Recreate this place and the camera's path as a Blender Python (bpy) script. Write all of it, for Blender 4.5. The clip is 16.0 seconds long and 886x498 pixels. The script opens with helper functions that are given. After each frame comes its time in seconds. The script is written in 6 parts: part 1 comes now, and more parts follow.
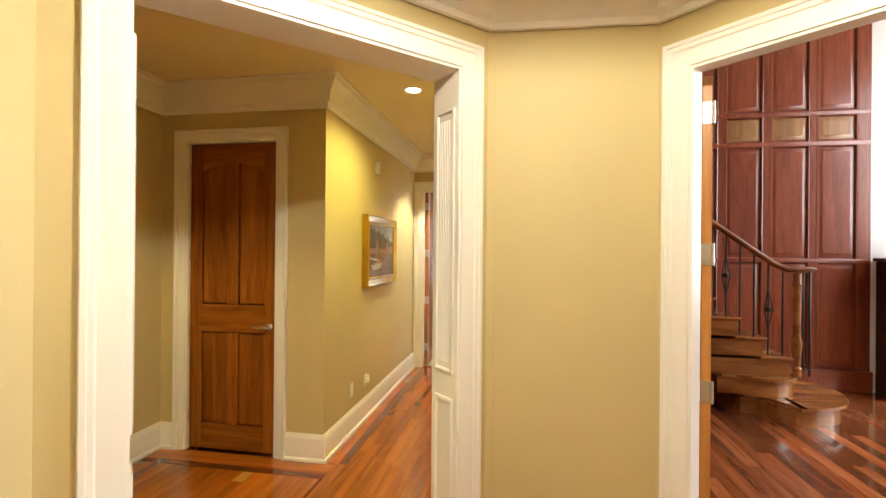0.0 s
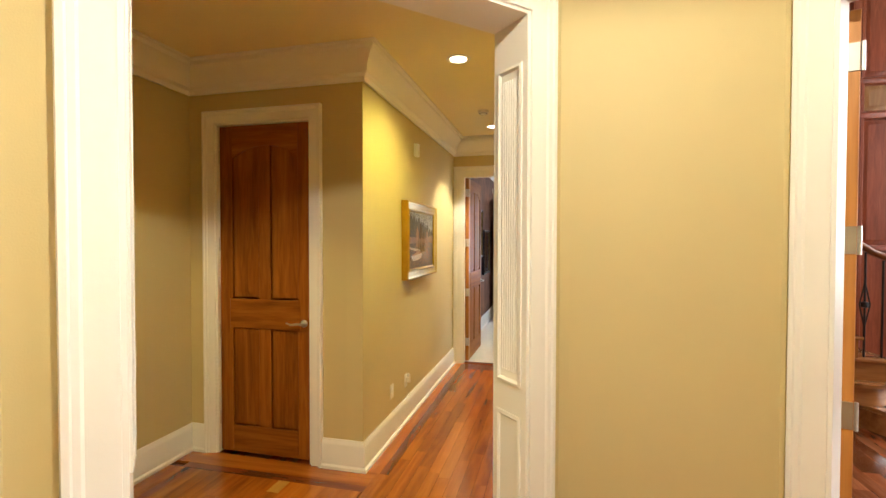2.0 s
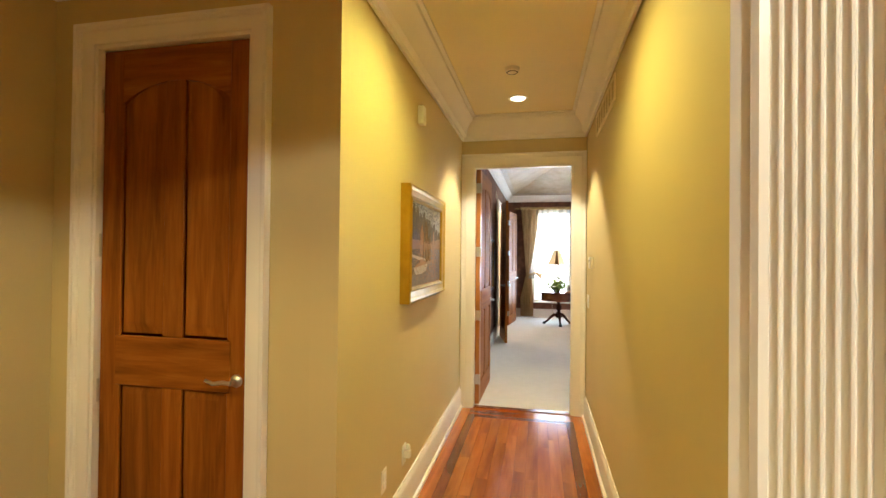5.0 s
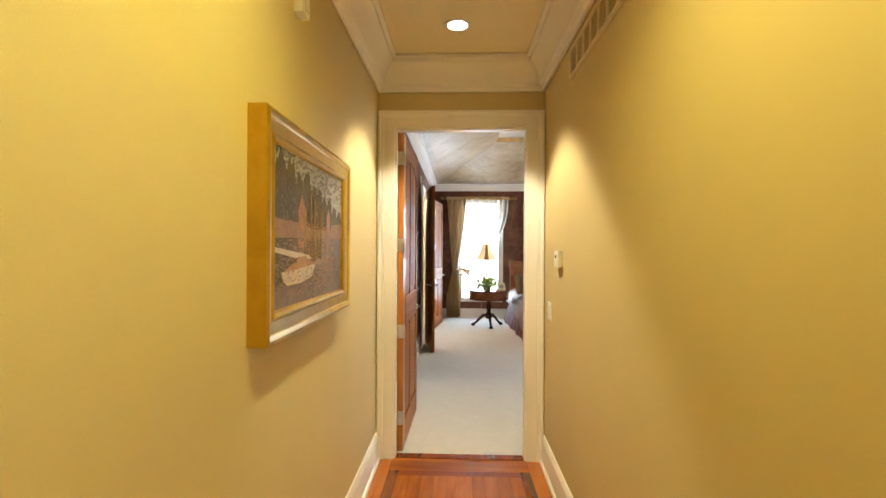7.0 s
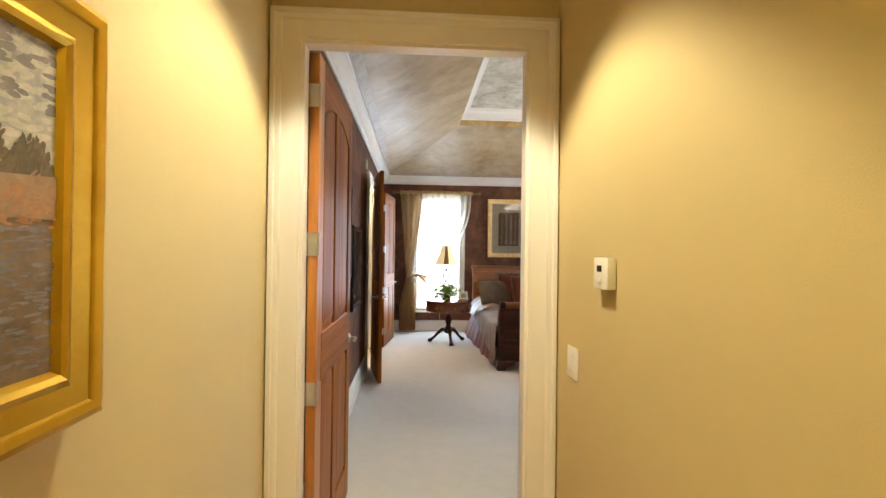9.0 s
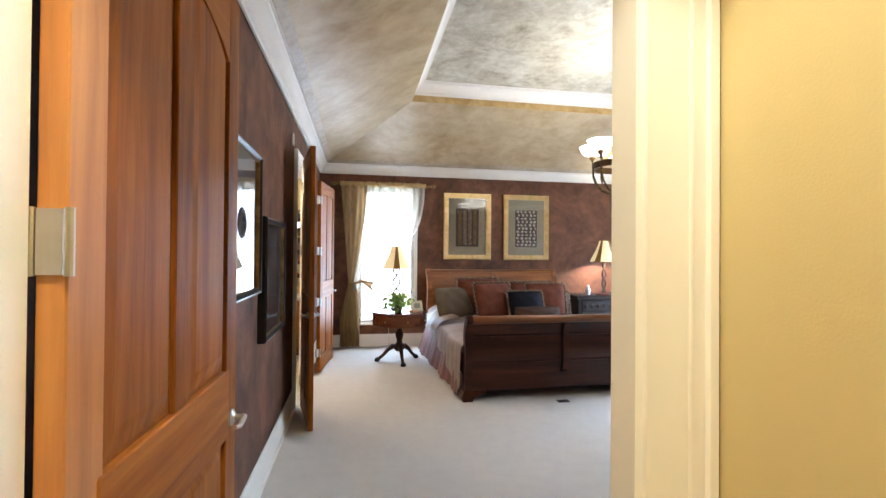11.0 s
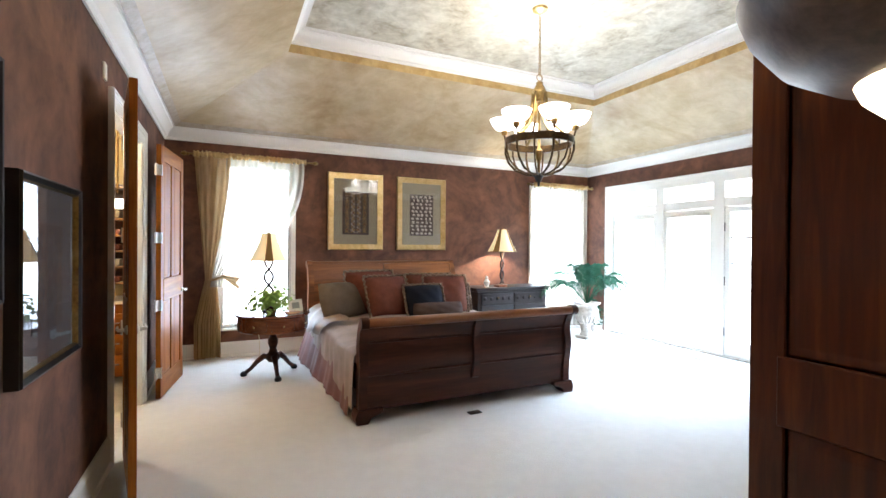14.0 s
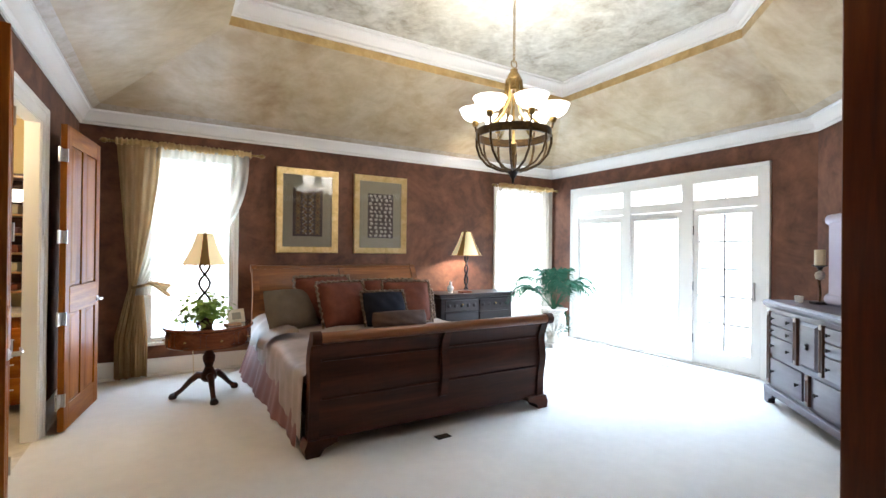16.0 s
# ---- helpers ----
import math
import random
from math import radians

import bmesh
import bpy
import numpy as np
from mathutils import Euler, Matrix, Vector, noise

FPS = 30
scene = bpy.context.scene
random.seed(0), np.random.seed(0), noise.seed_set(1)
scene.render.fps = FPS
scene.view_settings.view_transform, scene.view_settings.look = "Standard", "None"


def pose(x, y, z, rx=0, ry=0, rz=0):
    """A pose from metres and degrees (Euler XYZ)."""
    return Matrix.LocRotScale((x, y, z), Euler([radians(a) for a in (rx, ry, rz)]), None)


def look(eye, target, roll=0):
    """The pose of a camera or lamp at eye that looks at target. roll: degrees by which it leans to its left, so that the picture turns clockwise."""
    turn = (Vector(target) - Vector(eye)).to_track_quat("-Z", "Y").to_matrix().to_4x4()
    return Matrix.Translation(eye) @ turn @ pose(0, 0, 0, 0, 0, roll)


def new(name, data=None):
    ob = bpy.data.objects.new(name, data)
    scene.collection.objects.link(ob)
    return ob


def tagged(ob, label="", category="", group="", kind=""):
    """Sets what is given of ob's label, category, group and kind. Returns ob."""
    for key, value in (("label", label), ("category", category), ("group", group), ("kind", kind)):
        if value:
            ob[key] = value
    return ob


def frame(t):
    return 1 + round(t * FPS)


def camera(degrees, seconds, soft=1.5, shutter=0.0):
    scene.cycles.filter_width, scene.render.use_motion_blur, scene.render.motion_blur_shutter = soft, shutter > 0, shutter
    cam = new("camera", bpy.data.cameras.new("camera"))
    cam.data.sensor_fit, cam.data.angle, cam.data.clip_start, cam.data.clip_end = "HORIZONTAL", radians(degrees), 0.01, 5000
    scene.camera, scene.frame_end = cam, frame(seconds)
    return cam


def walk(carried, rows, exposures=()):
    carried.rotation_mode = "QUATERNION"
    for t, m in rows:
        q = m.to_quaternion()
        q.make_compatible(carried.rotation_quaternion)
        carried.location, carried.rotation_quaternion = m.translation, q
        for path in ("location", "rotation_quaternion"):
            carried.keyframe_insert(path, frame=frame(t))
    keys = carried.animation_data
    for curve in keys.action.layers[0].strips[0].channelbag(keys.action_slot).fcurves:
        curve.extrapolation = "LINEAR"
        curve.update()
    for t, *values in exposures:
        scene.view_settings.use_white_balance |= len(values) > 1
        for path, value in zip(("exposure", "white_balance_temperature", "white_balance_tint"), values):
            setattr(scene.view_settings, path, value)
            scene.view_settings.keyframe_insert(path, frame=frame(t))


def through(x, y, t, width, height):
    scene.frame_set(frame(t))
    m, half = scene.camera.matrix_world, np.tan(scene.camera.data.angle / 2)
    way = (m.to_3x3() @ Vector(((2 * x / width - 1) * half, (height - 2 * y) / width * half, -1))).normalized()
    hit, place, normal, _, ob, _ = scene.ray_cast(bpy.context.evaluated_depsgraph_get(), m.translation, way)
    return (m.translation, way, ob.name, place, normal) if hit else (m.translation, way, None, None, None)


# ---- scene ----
cam = camera(88.0, 16.0)
PATH = [
    (0, (0.023, 0.636, 1.613), (-0.319, 2.606, 1.616), 0.5),
    (0.5, (-0.009, 0.684, 1.608), (-0.386, 2.648, 1.597), 0.4),
    (1, (-0.049, 0.768, 1.6), (-0.476, 2.722, 1.566), 0.6),
    (1.5, (-0.123, 0.872, 1.619), (-0.582, 2.818, 1.564), 0.6),
    (2, (-0.172, 0.983, 1.602), (-0.647, 2.926, 1.561), 0.1),
    (2.5, (-0.213, 1.127, 1.612), (-0.719, 3.062, 1.576), -0.1),
    (3, (-0.276, 1.311, 1.61), (-0.798, 3.242, 1.589), -0.1),
    (3.5, (-0.343, 1.509, 1.601), (-0.873, 3.438, 1.589), -0.0),
    (3.7, (-0.387, 1.587, 1.604), (-0.915, 3.516, 1.588), 0.1),
    (5.8, (-0.802, 2.666, 1.51), (-1.077, 4.647, 1.548), 0.7),
    (6, (-0.82, 2.78, 1.516), (-1.057, 4.766, 1.549), 0.7),
    (6.5, (-0.846, 3.102, 1.514), (-0.991, 5.097, 1.532), 0.4),
    (7, (-0.858, 3.451, 1.531), (-0.925, 5.45, 1.532), 0.3),
    (7.5, (-0.873, 3.815, 1.527), (-0.876, 5.815, 1.52), 0.2),
    (8, (-0.851, 4.16, 1.532), (-0.793, 6.159, 1.529), 0.3),
    (8.5, (-0.838, 4.507, 1.539), (-0.741, 6.505, 1.54), 0.4),
    (9, (-0.85, 4.856, 1.537), (-0.723, 6.852, 1.549), 0.7),
    (11.3, (-0.826, 6.236, 1.55), (-0.427, 8.195, 1.572), 0.3),
    (11.5, (-0.81, 6.318, 1.544), (-0.388, 8.273, 1.569), 0.2),
    (12, (-0.775, 6.473, 1.536), (-0.281, 8.411, 1.552), -0.0),
    (12.5, (-0.767, 6.614, 1.524), (-0.179, 8.525, 1.531), -0.0),
    (13, (-0.776, 6.745, 1.521), (-0.091, 8.624, 1.515), 0.1),
    (13.5, (-0.783, 6.878, 1.513), (-0.007, 8.721, 1.502), 0.5),
    (14, (-0.728, 7.006, 1.503), (0.122, 8.816, 1.491), 0.4),
    (14.5, (-0.68, 7.154, 1.512), (0.225, 8.938, 1.498), 0.5),
    (15, (-0.63, 7.285, 1.501), (0.325, 9.043, 1.496), 0.5),
    (15.5, (-0.598, 7.382, 1.495), (0.394, 9.119, 1.496), 0.5),
    (16, (-0.585, 7.474, 1.483), (0.434, 9.195, 1.493), 0.6),
]
walk(cam, [(t, look(eye, target, roll)) for t, eye, target, roll in PATH],
     [(0, 0.12, 6500, 10), (3.7, 0.1, 6500, 10), (6, 0.1, 6500, 10), (8, 0.05, 6500, 10), (9, -0.03, 6450, 10), (11.3, 0.05, 6000, 10), (13, 0.12, 6080, 10), (14.5, 0.0, 6150, 10), (16, -0.2, 6200, 10)])

# ---- daylight and large lights ----
world = bpy.data.worlds.new("sky")
world.use_nodes = True
scene.world = world
sky = world.node_tree.nodes.new("ShaderNodeTexSky")
sky.sky_type, sky.sun_disc = "NISHITA", False
sky.sun_elevation, sky.sun_rotation = radians(48), radians(70)
world.node_tree.links.new(sky.outputs[0], world.node_tree.nodes["Background"].inputs[0])
world.node_tree.nodes["Background"].inputs[1].default_value = 0.12


def area(name, m, sx, sy, watts, colour, spread=180):
    data = bpy.data.lights.new(name, "AREA")
    data.shape, data.size, data.size_y, data.energy, data.color, data.spread = "RECTANGLE", sx, sy, watts, colour, radians(spread)
    ob = new(name, data)
    ob.matrix_world = m
    return ob


def spot(name, x, y, z, watts, colour, degrees=95, blend=0.5, radius=0.05):
    data = bpy.data.lights.new(name, "SPOT")
    data.energy, data.color, data.spot_size, data.spot_blend, data.shadow_soft_size = watts, colour, radians(degrees), blend, radius
    ob = new(name, data)
    ob.location = (x, y, z)
    return ob


def bulb(name, x, y, z, watts, colour, radius=0.05):
    data = bpy.data.lights.new(name, "POINT")
    data.energy, data.color, data.shadow_soft_size = watts, colour, radius
    ob = new(name, data)
    ob.location = (x, y, z)
    return ob


DAY, WARM, GOLDEN = (0.57, 0.765, 1.0), (1.0, 0.865, 0.27), (1.0, 0.78, 0.50)
# daylight entering through the garden doors and the two north windows
area("daylight_doors", look((5.60, 11.715, 1.28), (0.0, 11.715, -5.2)), 2.9, 2.4, 370, DAY, 118)
area("daylight_window", look((-0.37, 13.92, 1.49), (-0.37, 5.0, 1.49)), 0.85, 2.1, 62, DAY)
area("daylight_window_2", look((4.75, 13.92, 1.49), (4.75, 5.0, 1.49)), 1.0, 2.1, 62, DAY)
area("daylight_library", look((5.8, 5.0, 2.8), (1.5, 5.4, 1.2)), 2.5, 3.0, 90, (0.95, 0.95, 1.0))
# recessed ceiling lamps
spot("hall_lamp", -0.856, 4.237, 2.86, 95, WARM, 150, 0.9)
spot("hall_lamp_2", -0.87, 6.25, 2.86, 146, (1.0, 0.87, 0.59), 92, 0.3)
spot("alcove_lamp", -2.15, 2.3, 2.86, 72, (1.0, 0.83, 0.34), 112, 0.35)
spot("foyer_lamp", 0.20, 1.35, 2.86, 132, (1.0, 0.94, 0.74), 174, 0.25)
spot("foyer_lamp_2", -0.5, 0.2, 2.86, 52, (1.0, 0.94, 0.78), 150, 0.5)

# ---- materials ----


class Nodes:
    """A small writer of node materials."""

    def __init__(self, name):
        self.mat = bpy.data.materials.new(name)
        self.mat.use_nodes = True
        self.tree = self.mat.node_tree
        self.bsdf = self.tree.nodes["Principled BSDF"]
        self.out = self.tree.nodes["Material Output"]

    def add(self, kind, **inputs):
        node = self.tree.nodes.new(kind)
        for key, value in inputs.items():
            self.set(node, key.replace("_", " "), value)
        return node

    def set(self, node, key, value):
        if isinstance(value, bpy.types.NodeSocket):
            self.tree.links.new(value, node.inputs[key])
        else:
            node.inputs[key].default_value = value

    def coords(self, scale=(1, 1, 1)):
        tc = self.add("ShaderNodeTexCoord")
        return self.add("ShaderNodeMapping", Vector=tc.outputs["Object"], Scale=scale).outputs[0]

    def noise(self, vec, scale, detail=4.0, rough=0.55, distort=0.0):
        return self.add("ShaderNodeTexNoise", Vector=vec, Scale=scale, Detail=detail, Roughness=rough, Distortion=distort).outputs[0]

    def ramp(self, fac, stops):
        node = self.add("ShaderNodeValToRGB", Fac=fac)
        el = node.color_ramp.elements
        while len(el) < len(stops):
            el.new(0.5)
        for e, (p, c) in zip(el, stops):
            e.position, e.color = p, (*c, 1)
        return node.outputs[0]

    def mix(self, a, b, fac, mode="MIX"):
        node = self.tree.nodes.new("ShaderNodeMix")
        node.data_type, node.blend_type = "RGBA", mode
        for idx, v in ((0, fac), (6, a), (7, b)):
            if isinstance(v, bpy.types.NodeSocket):
                self.tree.links.new(v, node.inputs[idx])
            else:
                node.inputs[idx].default_value = v if idx == 0 else (*v, 1)
        return node.outputs[2]

    def bump(self, height, strength, dist=0.01):
        self.set(self.bsdf, "Normal", self.add("ShaderNodeBump", Height=height, Strength=strength, Distance=dist).outputs[0])

    def done(self, colour=None, rough=0.5, metal=0.0, coat=0.0, spec=0.5):
        if colour is not None:
            self.set(self.bsdf, "Base Color", colour if isinstance(colour, bpy.types.NodeSocket) else (*colour, 1))
        self.set(self.bsdf, "Roughness", rough)
        self.set(self.bsdf, "Metallic", metal)
        self.set(self.bsdf, "Coat Weight", coat)
        self.set(self.bsdf, "Coat Roughness", 0.12)
        self.set(self.bsdf, "Specular IOR Level", spec)
        return self.mat


def shade(c, k):
    return tuple(min(1.0, v * k) for v in c)


def plain(name, colour, rough=0.5, metal=0.0, vary=0.12, scale=6.0, bump=0.05, coat=0.0, grain=60.0, spec=0.5):
    n = Nodes(name)
    v = n.coords()
    big = n.noise(v, scale, 5)
    col = n.ramp(big, [(0.3, shade(colour, 1 - vary)), (0.7, shade(colour, 1 + vary))])
    if bump:
        n.bump(n.noise(v, grain, 3), bump, 0.004)
    return n.done(col, rough, metal, coat, spec)


def wood(name, dark, mid, light, axis="z", rough=0.32, coat=0.35, stretch=14.0, per_piece=0.0, streak=1.0, spec=0.5):
    """Varnished wood whose grain runs along one axis of the object."""
    n = Nodes(name)
    sc = {"x": (1, stretch, stretch), "y": (stretch, 1, stretch), "z": (stretch, stretch, 1)}[axis]
    tc = n.add("ShaderNodeTexCoord")
    info = n.add("ShaderNodeObjectInfo")
    geo = n.add("ShaderNodeNewGeometry")
    shift = n.add("ShaderNodeVectorMath", Vector=tc.outputs["Object"])
    comb = n.add("ShaderNodeCombineXYZ")
    add = n.add("ShaderNodeMath")
    add.operation = "ADD"
    n.tree.links.new(info.outputs["Random"], add.inputs[0])
    n.tree.links.new(geo.outputs["Random Per Island"], add.inputs[1])
    mul = n.add("ShaderNodeMath")
    mul.operation = "MULTIPLY"
    n.tree.links.new(add.outputs[0], mul.inputs[0])
    mul.inputs[1].default_value = 23.0
    for i in range(3):
        n.tree.links.new(mul.outputs[0], comb.inputs[i])
    n.tree.links.new(comb.outputs[0], shift.inputs[1])
    vec = n.add("ShaderNodeMapping", Vector=shift.outputs[0], Scale=sc).outputs[0]
    fine = n.noise(vec, 3.2, 8, 0.62, 0.8)
    broad = n.noise(vec, 0.55, 3, 0.5, 1.2)
    base = n.ramp(fine, [(0.28, dark), (0.5, mid), (0.72, light)])
    col = n.mix(base, n.ramp(broad, [(0.34, shade(dark, 0.8)), (0.5, mid), (0.66, shade(light, 1.12))]), 0.55 * streak)
    if per_piece:
        rnd = n.add("ShaderNodeMath")
        rnd.operation = "FRACT"
        n.tree.links.new(add.outputs[0], rnd.inputs[0])
        tint = n.ramp(rnd.outputs[0], [(0.0, (0.55, 0.5, 0.48)), (0.5, (1, 1, 1)), (0.8, (1.2, 1.1, 1.0)), (1.0, (1.75, 1.6, 1.3))])
        col = n.mix(col, tint, per_piece, "MULTIPLY")
    n.bump(fine, 0.06, 0.002)
    return n.done(col, rough, 0, coat, spec)


def mottled(name, cols, scale=1.6, rough=0.55, metal=0.0, bump=0.06, streak=1.0):
    """Hand-glazed paint: clouds of colour at two scales."""
    n = Nodes(name)
    v = n.coords((1, 1, streak))
    a = n.noise(v, scale, 9, 0.62, 0.9)
    b = n.noise(v, scale * 5, 6, 0.6, 0.4)
    c = n.ramp(a, [(0.3, cols[0]), (0.46, cols[1]), (0.62, cols[2])])
    d = n.ramp(b, [(0.35, shade(cols[0], 0.9)), (0.65, shade(cols[2], 1.06))])
    n.bump(b, bump, 0.01)
    return n.done(n.mix(c, d, 0.3), rough, metal)


def glow(name, colour, strength, body=(0.9, 0.9, 0.85)):
    n = Nodes(name)
    n.set(n.bsdf, "Emission Color", (*colour, 1))
    n.set(n.bsdf, "Emission Strength", strength)
    return n.done(body, 0.35)


M = {}
M["beige"] = plain("beige_wall_paint", (0.60, 0.49, 0.25), 0.62, vary=0.035, scale=1.2, bump=0.12, grain=220)
M["hall_ceiling"] = plain("cream_ceiling_paint", (0.87, 0.77, 0.53), 0.7, vary=0.03, scale=1.0, bump=0.1, grain=160)
M["trim"] = plain("white_trim_paint", (0.86, 0.84, 0.79), 0.35, vary=0.03, scale=2.0, bump=0.03, grain=90)
M["crown"] = plain("white_crown_paint", (0.86, 0.84, 0.81), 0.45, vary=0.03, scale=2.0, bump=0.03)
M["wine"] = mottled("wine_glazed_wall", [(0.040, 0.014, 0.007), (0.108, 0.039, 0.019), (0.225, 0.093, 0.047)], 1.5, 0.72)
M["cove"] = mottled("taupe_glazed_cove", [(0.32, 0.20, 0.08), (0.48, 0.36, 0.20), (0.60, 0.49, 0.325)], 0.9, 0.45)
M["tray"] = mottled("silver_gold_glazed_ceiling", [(0.26, 0.21, 0.13), (0.52, 0.48, 0.38), (0.70, 0.67, 0.58)], 2.6, 0.40, 0.0, 0.1)
M["coveband"] = mottled("tan_glazed_band", [(0.34, 0.26, 0.16), (0.44, 0.36, 0.26), (0.54, 0.47, 0.38)], 3.0, 0.45)
# white glazing bars; the grey stands for their shade against the daylight
M["bar"] = plain("grey_bar_backlit_shade", (0.26, 0.27, 0.28), 0.6, 0, 0.05, 8, 0.02)
M["goldband"] = mottled("gold_glazed_band", [(0.36, 0.22, 0.07), (0.50, 0.33, 0.12), (0.62, 0.44, 0.2)], 3.0, 0.4)
M["door"] = wood("red_brown_door_wood", (0.150, 0.040, 0.005), (0.270, 0.083, 0.009), (0.38, 0.138, 0.018), "z", 0.45, 0.0, 13, 0.2, 0.8, 0.14)
M["door_x"] = wood("red_brown_door_rail_wood", (0.17, 0.045, 0.005), (0.29, 0.092, 0.010), (0.41, 0.155, 0.020), "x", 0.45, 0.0, 13, 0.25, 0.8, 0.14)
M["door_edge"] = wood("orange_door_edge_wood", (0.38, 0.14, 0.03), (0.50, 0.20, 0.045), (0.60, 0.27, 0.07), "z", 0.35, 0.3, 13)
M["plank"] = wood("cherry_floor_plank", (0.23, 0.052, 0.007), (0.35, 0.095, 0.012), (0.47, 0.155, 0.022), "y", 0.15, 0.5, 9, 0.25)
M["pale_plank"] = wood("pale_sapwood_plank", (0.40, 0.17, 0.03), (0.52, 0.25, 0.05), (0.62, 0.33, 0.08), "y", 0.15, 0.5, 9)
M["inlay"] = wood("dark_floor_inlay", (0.11, 0.022, 0.006), (0.19, 0.042, 0.010), (0.27, 0.068, 0.016), "y", 0.15, 0.5, 9, 0.3)
M["lib_plank"] = wood("library_floor_plank", (0.15, 0.036, 0.014), (0.29, 0.086, 0.032), (0.45, 0.19, 0.08), "y", 0.13, 0.5, 8, 1.0)
M["library"] = wood("mahogany_panel_wood", (0.15, 0.034, 0.015), (0.25, 0.061, 0.027), (0.34, 0.096, 0.043), "z", 0.3, 0.4, 9, 0.2, 0.5)
M["stair"] = wood("stair_oak", (0.20, 0.07, 0.018), (0.33, 0.13, 0.035), (0.43, 0.19, 0.06), "x", 0.25, 0.4, 9)
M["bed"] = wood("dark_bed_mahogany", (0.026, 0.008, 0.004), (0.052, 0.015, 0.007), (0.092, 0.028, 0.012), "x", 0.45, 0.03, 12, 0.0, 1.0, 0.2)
# lighter than the bed wood: the top rail's lamplit highlight, painted in
M["bed_top"] = wood("polished_highlit_wood", (0.09, 0.026, 0.008), (0.20, 0.064, 0.017), (0.31, 0.115, 0.032), "x", 0.3, 0.25, 12, 0.0, 1.0, 0.4)
M["table"] = wood("mahogany_table_wood", (0.05, 0.012, 0.006), (0.12, 0.032, 0.014), (0.22, 0.075, 0.03), "x", 0.26, 0.3, 10, 0.0, 1.0, 0.4)
M["walnut"] = wood("dark_walnut_door_wood", (0.034, 0.008, 0.002), (0.080, 0.020, 0.0035), (0.14, 0.042, 0.008), "z", 0.42, 0.08, 13, 0.2, 1.0, 0.3)
M["chest"] = wood("dark_carved_chest_wood", (0.010, 0.006, 0.006), (0.018, 0.011, 0.010), (0.032, 0.021, 0.018), "x", 0.5, 0.04, 10, 0.0, 1.0, 0.25)
M["dresser"] = wood("greyed_walnut_dresser", (0.060, 0.048, 0.060), (0.085, 0.070, 0.088), (0.115, 0.096, 0.118), "x", 0.42, 0.08, 10, 0.0, 1.0, 0.35)
M["dresser_dark"] = wood("dark_walnut_pilaster", (0.05, 0.02, 0.012), (0.10, 0.04, 0.02), (0.17, 0.075, 0.035), "z", 0.3, 0.4, 10)
M["gold"] = mottled("old_gold_leaf", [(0.44, 0.26, 0.025), (0.52, 0.32, 0.034), (0.60, 0.39, 0.05)], 2.5, 0.30, 0.85, 0.06)
M["pale_gold"] = mottled("pale_gold_leaf", [(0.54, 0.35, 0.12), (0.68, 0.48, 0.20), (0.80, 0.62, 0.33)], 6, 0.33, 0.75, 0.1)
M["bronze"] = mottled("bronze_patina", [(0.025, 0.015, 0.008), (0.06, 0.034, 0.014), (0.12, 0.068, 0.024)], 9, 0.38, 0.8, 0.1)
M["antique_brass"] = mottled("antique_brass", [(0.13, 0.08, 0.025), (0.27, 0.17, 0.055), (0.42, 0.28, 0.11)], 12, 0.3, 0.9, 0.08)
M["iron"] = plain("dark_iron", (0.025, 0.022, 0.022), 0.45, 0.6, 0.2, 20, 0.1)
M["steel"] = plain("satin_nickel", (0.62, 0.60, 0.56), 0.3, 0.95, 0.05, 20, 0.02)
M["black"] = plain("black_frame_lacquer", (0.012, 0.011, 0.012), 0.3, 0, 0.2, 12, 0.03)
M["white_plastic"] = plain("ivory_plastic", (0.78, 0.74, 0.62), 0.4, 0, 0.03, 10, 0.02)
M["mat_grey"] = plain("grey_green_picture_mount", (0.30, 0.262, 0.185), 0.8, 0, 0.06, 8, 0.05)
M["mat_dark"] = plain("dark_brown_picture_mount", (0.085, 0.070, 0.066), 0.75, 0, 0.12, 8, 0.05)
M["textile"] = mottled("dark_woven_textile", [(0.035, 0.026, 0.024), (0.07, 0.05, 0.044), (0.12, 0.09, 0.075)], 22, 0.85)
M["motif"] = mottled("pale_textile_motif", [(0.30, 0.24, 0.19), (0.42, 0.36, 0.31), (0.55, 0.49, 0.44)], 25, 0.8)
M["plaque"] = plain("taupe_backing_linen", (0.15, 0.125, 0.10), 0.8, 0, 0.15, 14, 0.15)
M["ochre"] = plain("ochre_woven_thread", (0.26, 0.16, 0.055), 0.8, 0, 0.2, 20, 0.1)
M["cloth"] = plain("taupe_silk_cover", (0.27, 0.205, 0.18), 0.62, 0, 0.16, 7, 0.12, grain=150)
M["skirt"] = plain("plum_bed_skirt", (0.15, 0.055, 0.048), 0.6, 0, 0.2, 7, 0.12, grain=120)
M["rust"] = plain("rust_velvet_cushion", (0.125, 0.036, 0.020), 0.85, 0, 0.25, 9, 0.15, grain=120, spec=0.2)
M["umber"] = plain("umber_cushion_fabric", (0.065, 0.036, 0.025), 0.85, 0, 0.25, 9, 0.15, grain=120, spec=0.2)
M["olive"] = plain("olive_taupe_pillow_silk", (0.115, 0.085, 0.058), 0.7, 0, 0.2, 7, 0.15, grain=120, spec=0.3)
M["throw"] = plain("cream_taupe_throw_silk", (0.17, 0.105, 0.062), 0.55, 0, 0.15, 6, 0.12, grain=150)
M["navy"] = plain("black_navy_cushion_fabric", (0.008, 0.008, 0.013), 0.9, 0, 0.2, 9, 0.15, grain=120, spec=0.15)
M["fringe"] = plain("bronze_cushion_fringe", (0.16, 0.10, 0.06), 0.75, 0, 0.4, 40, 0.4, grain=200)
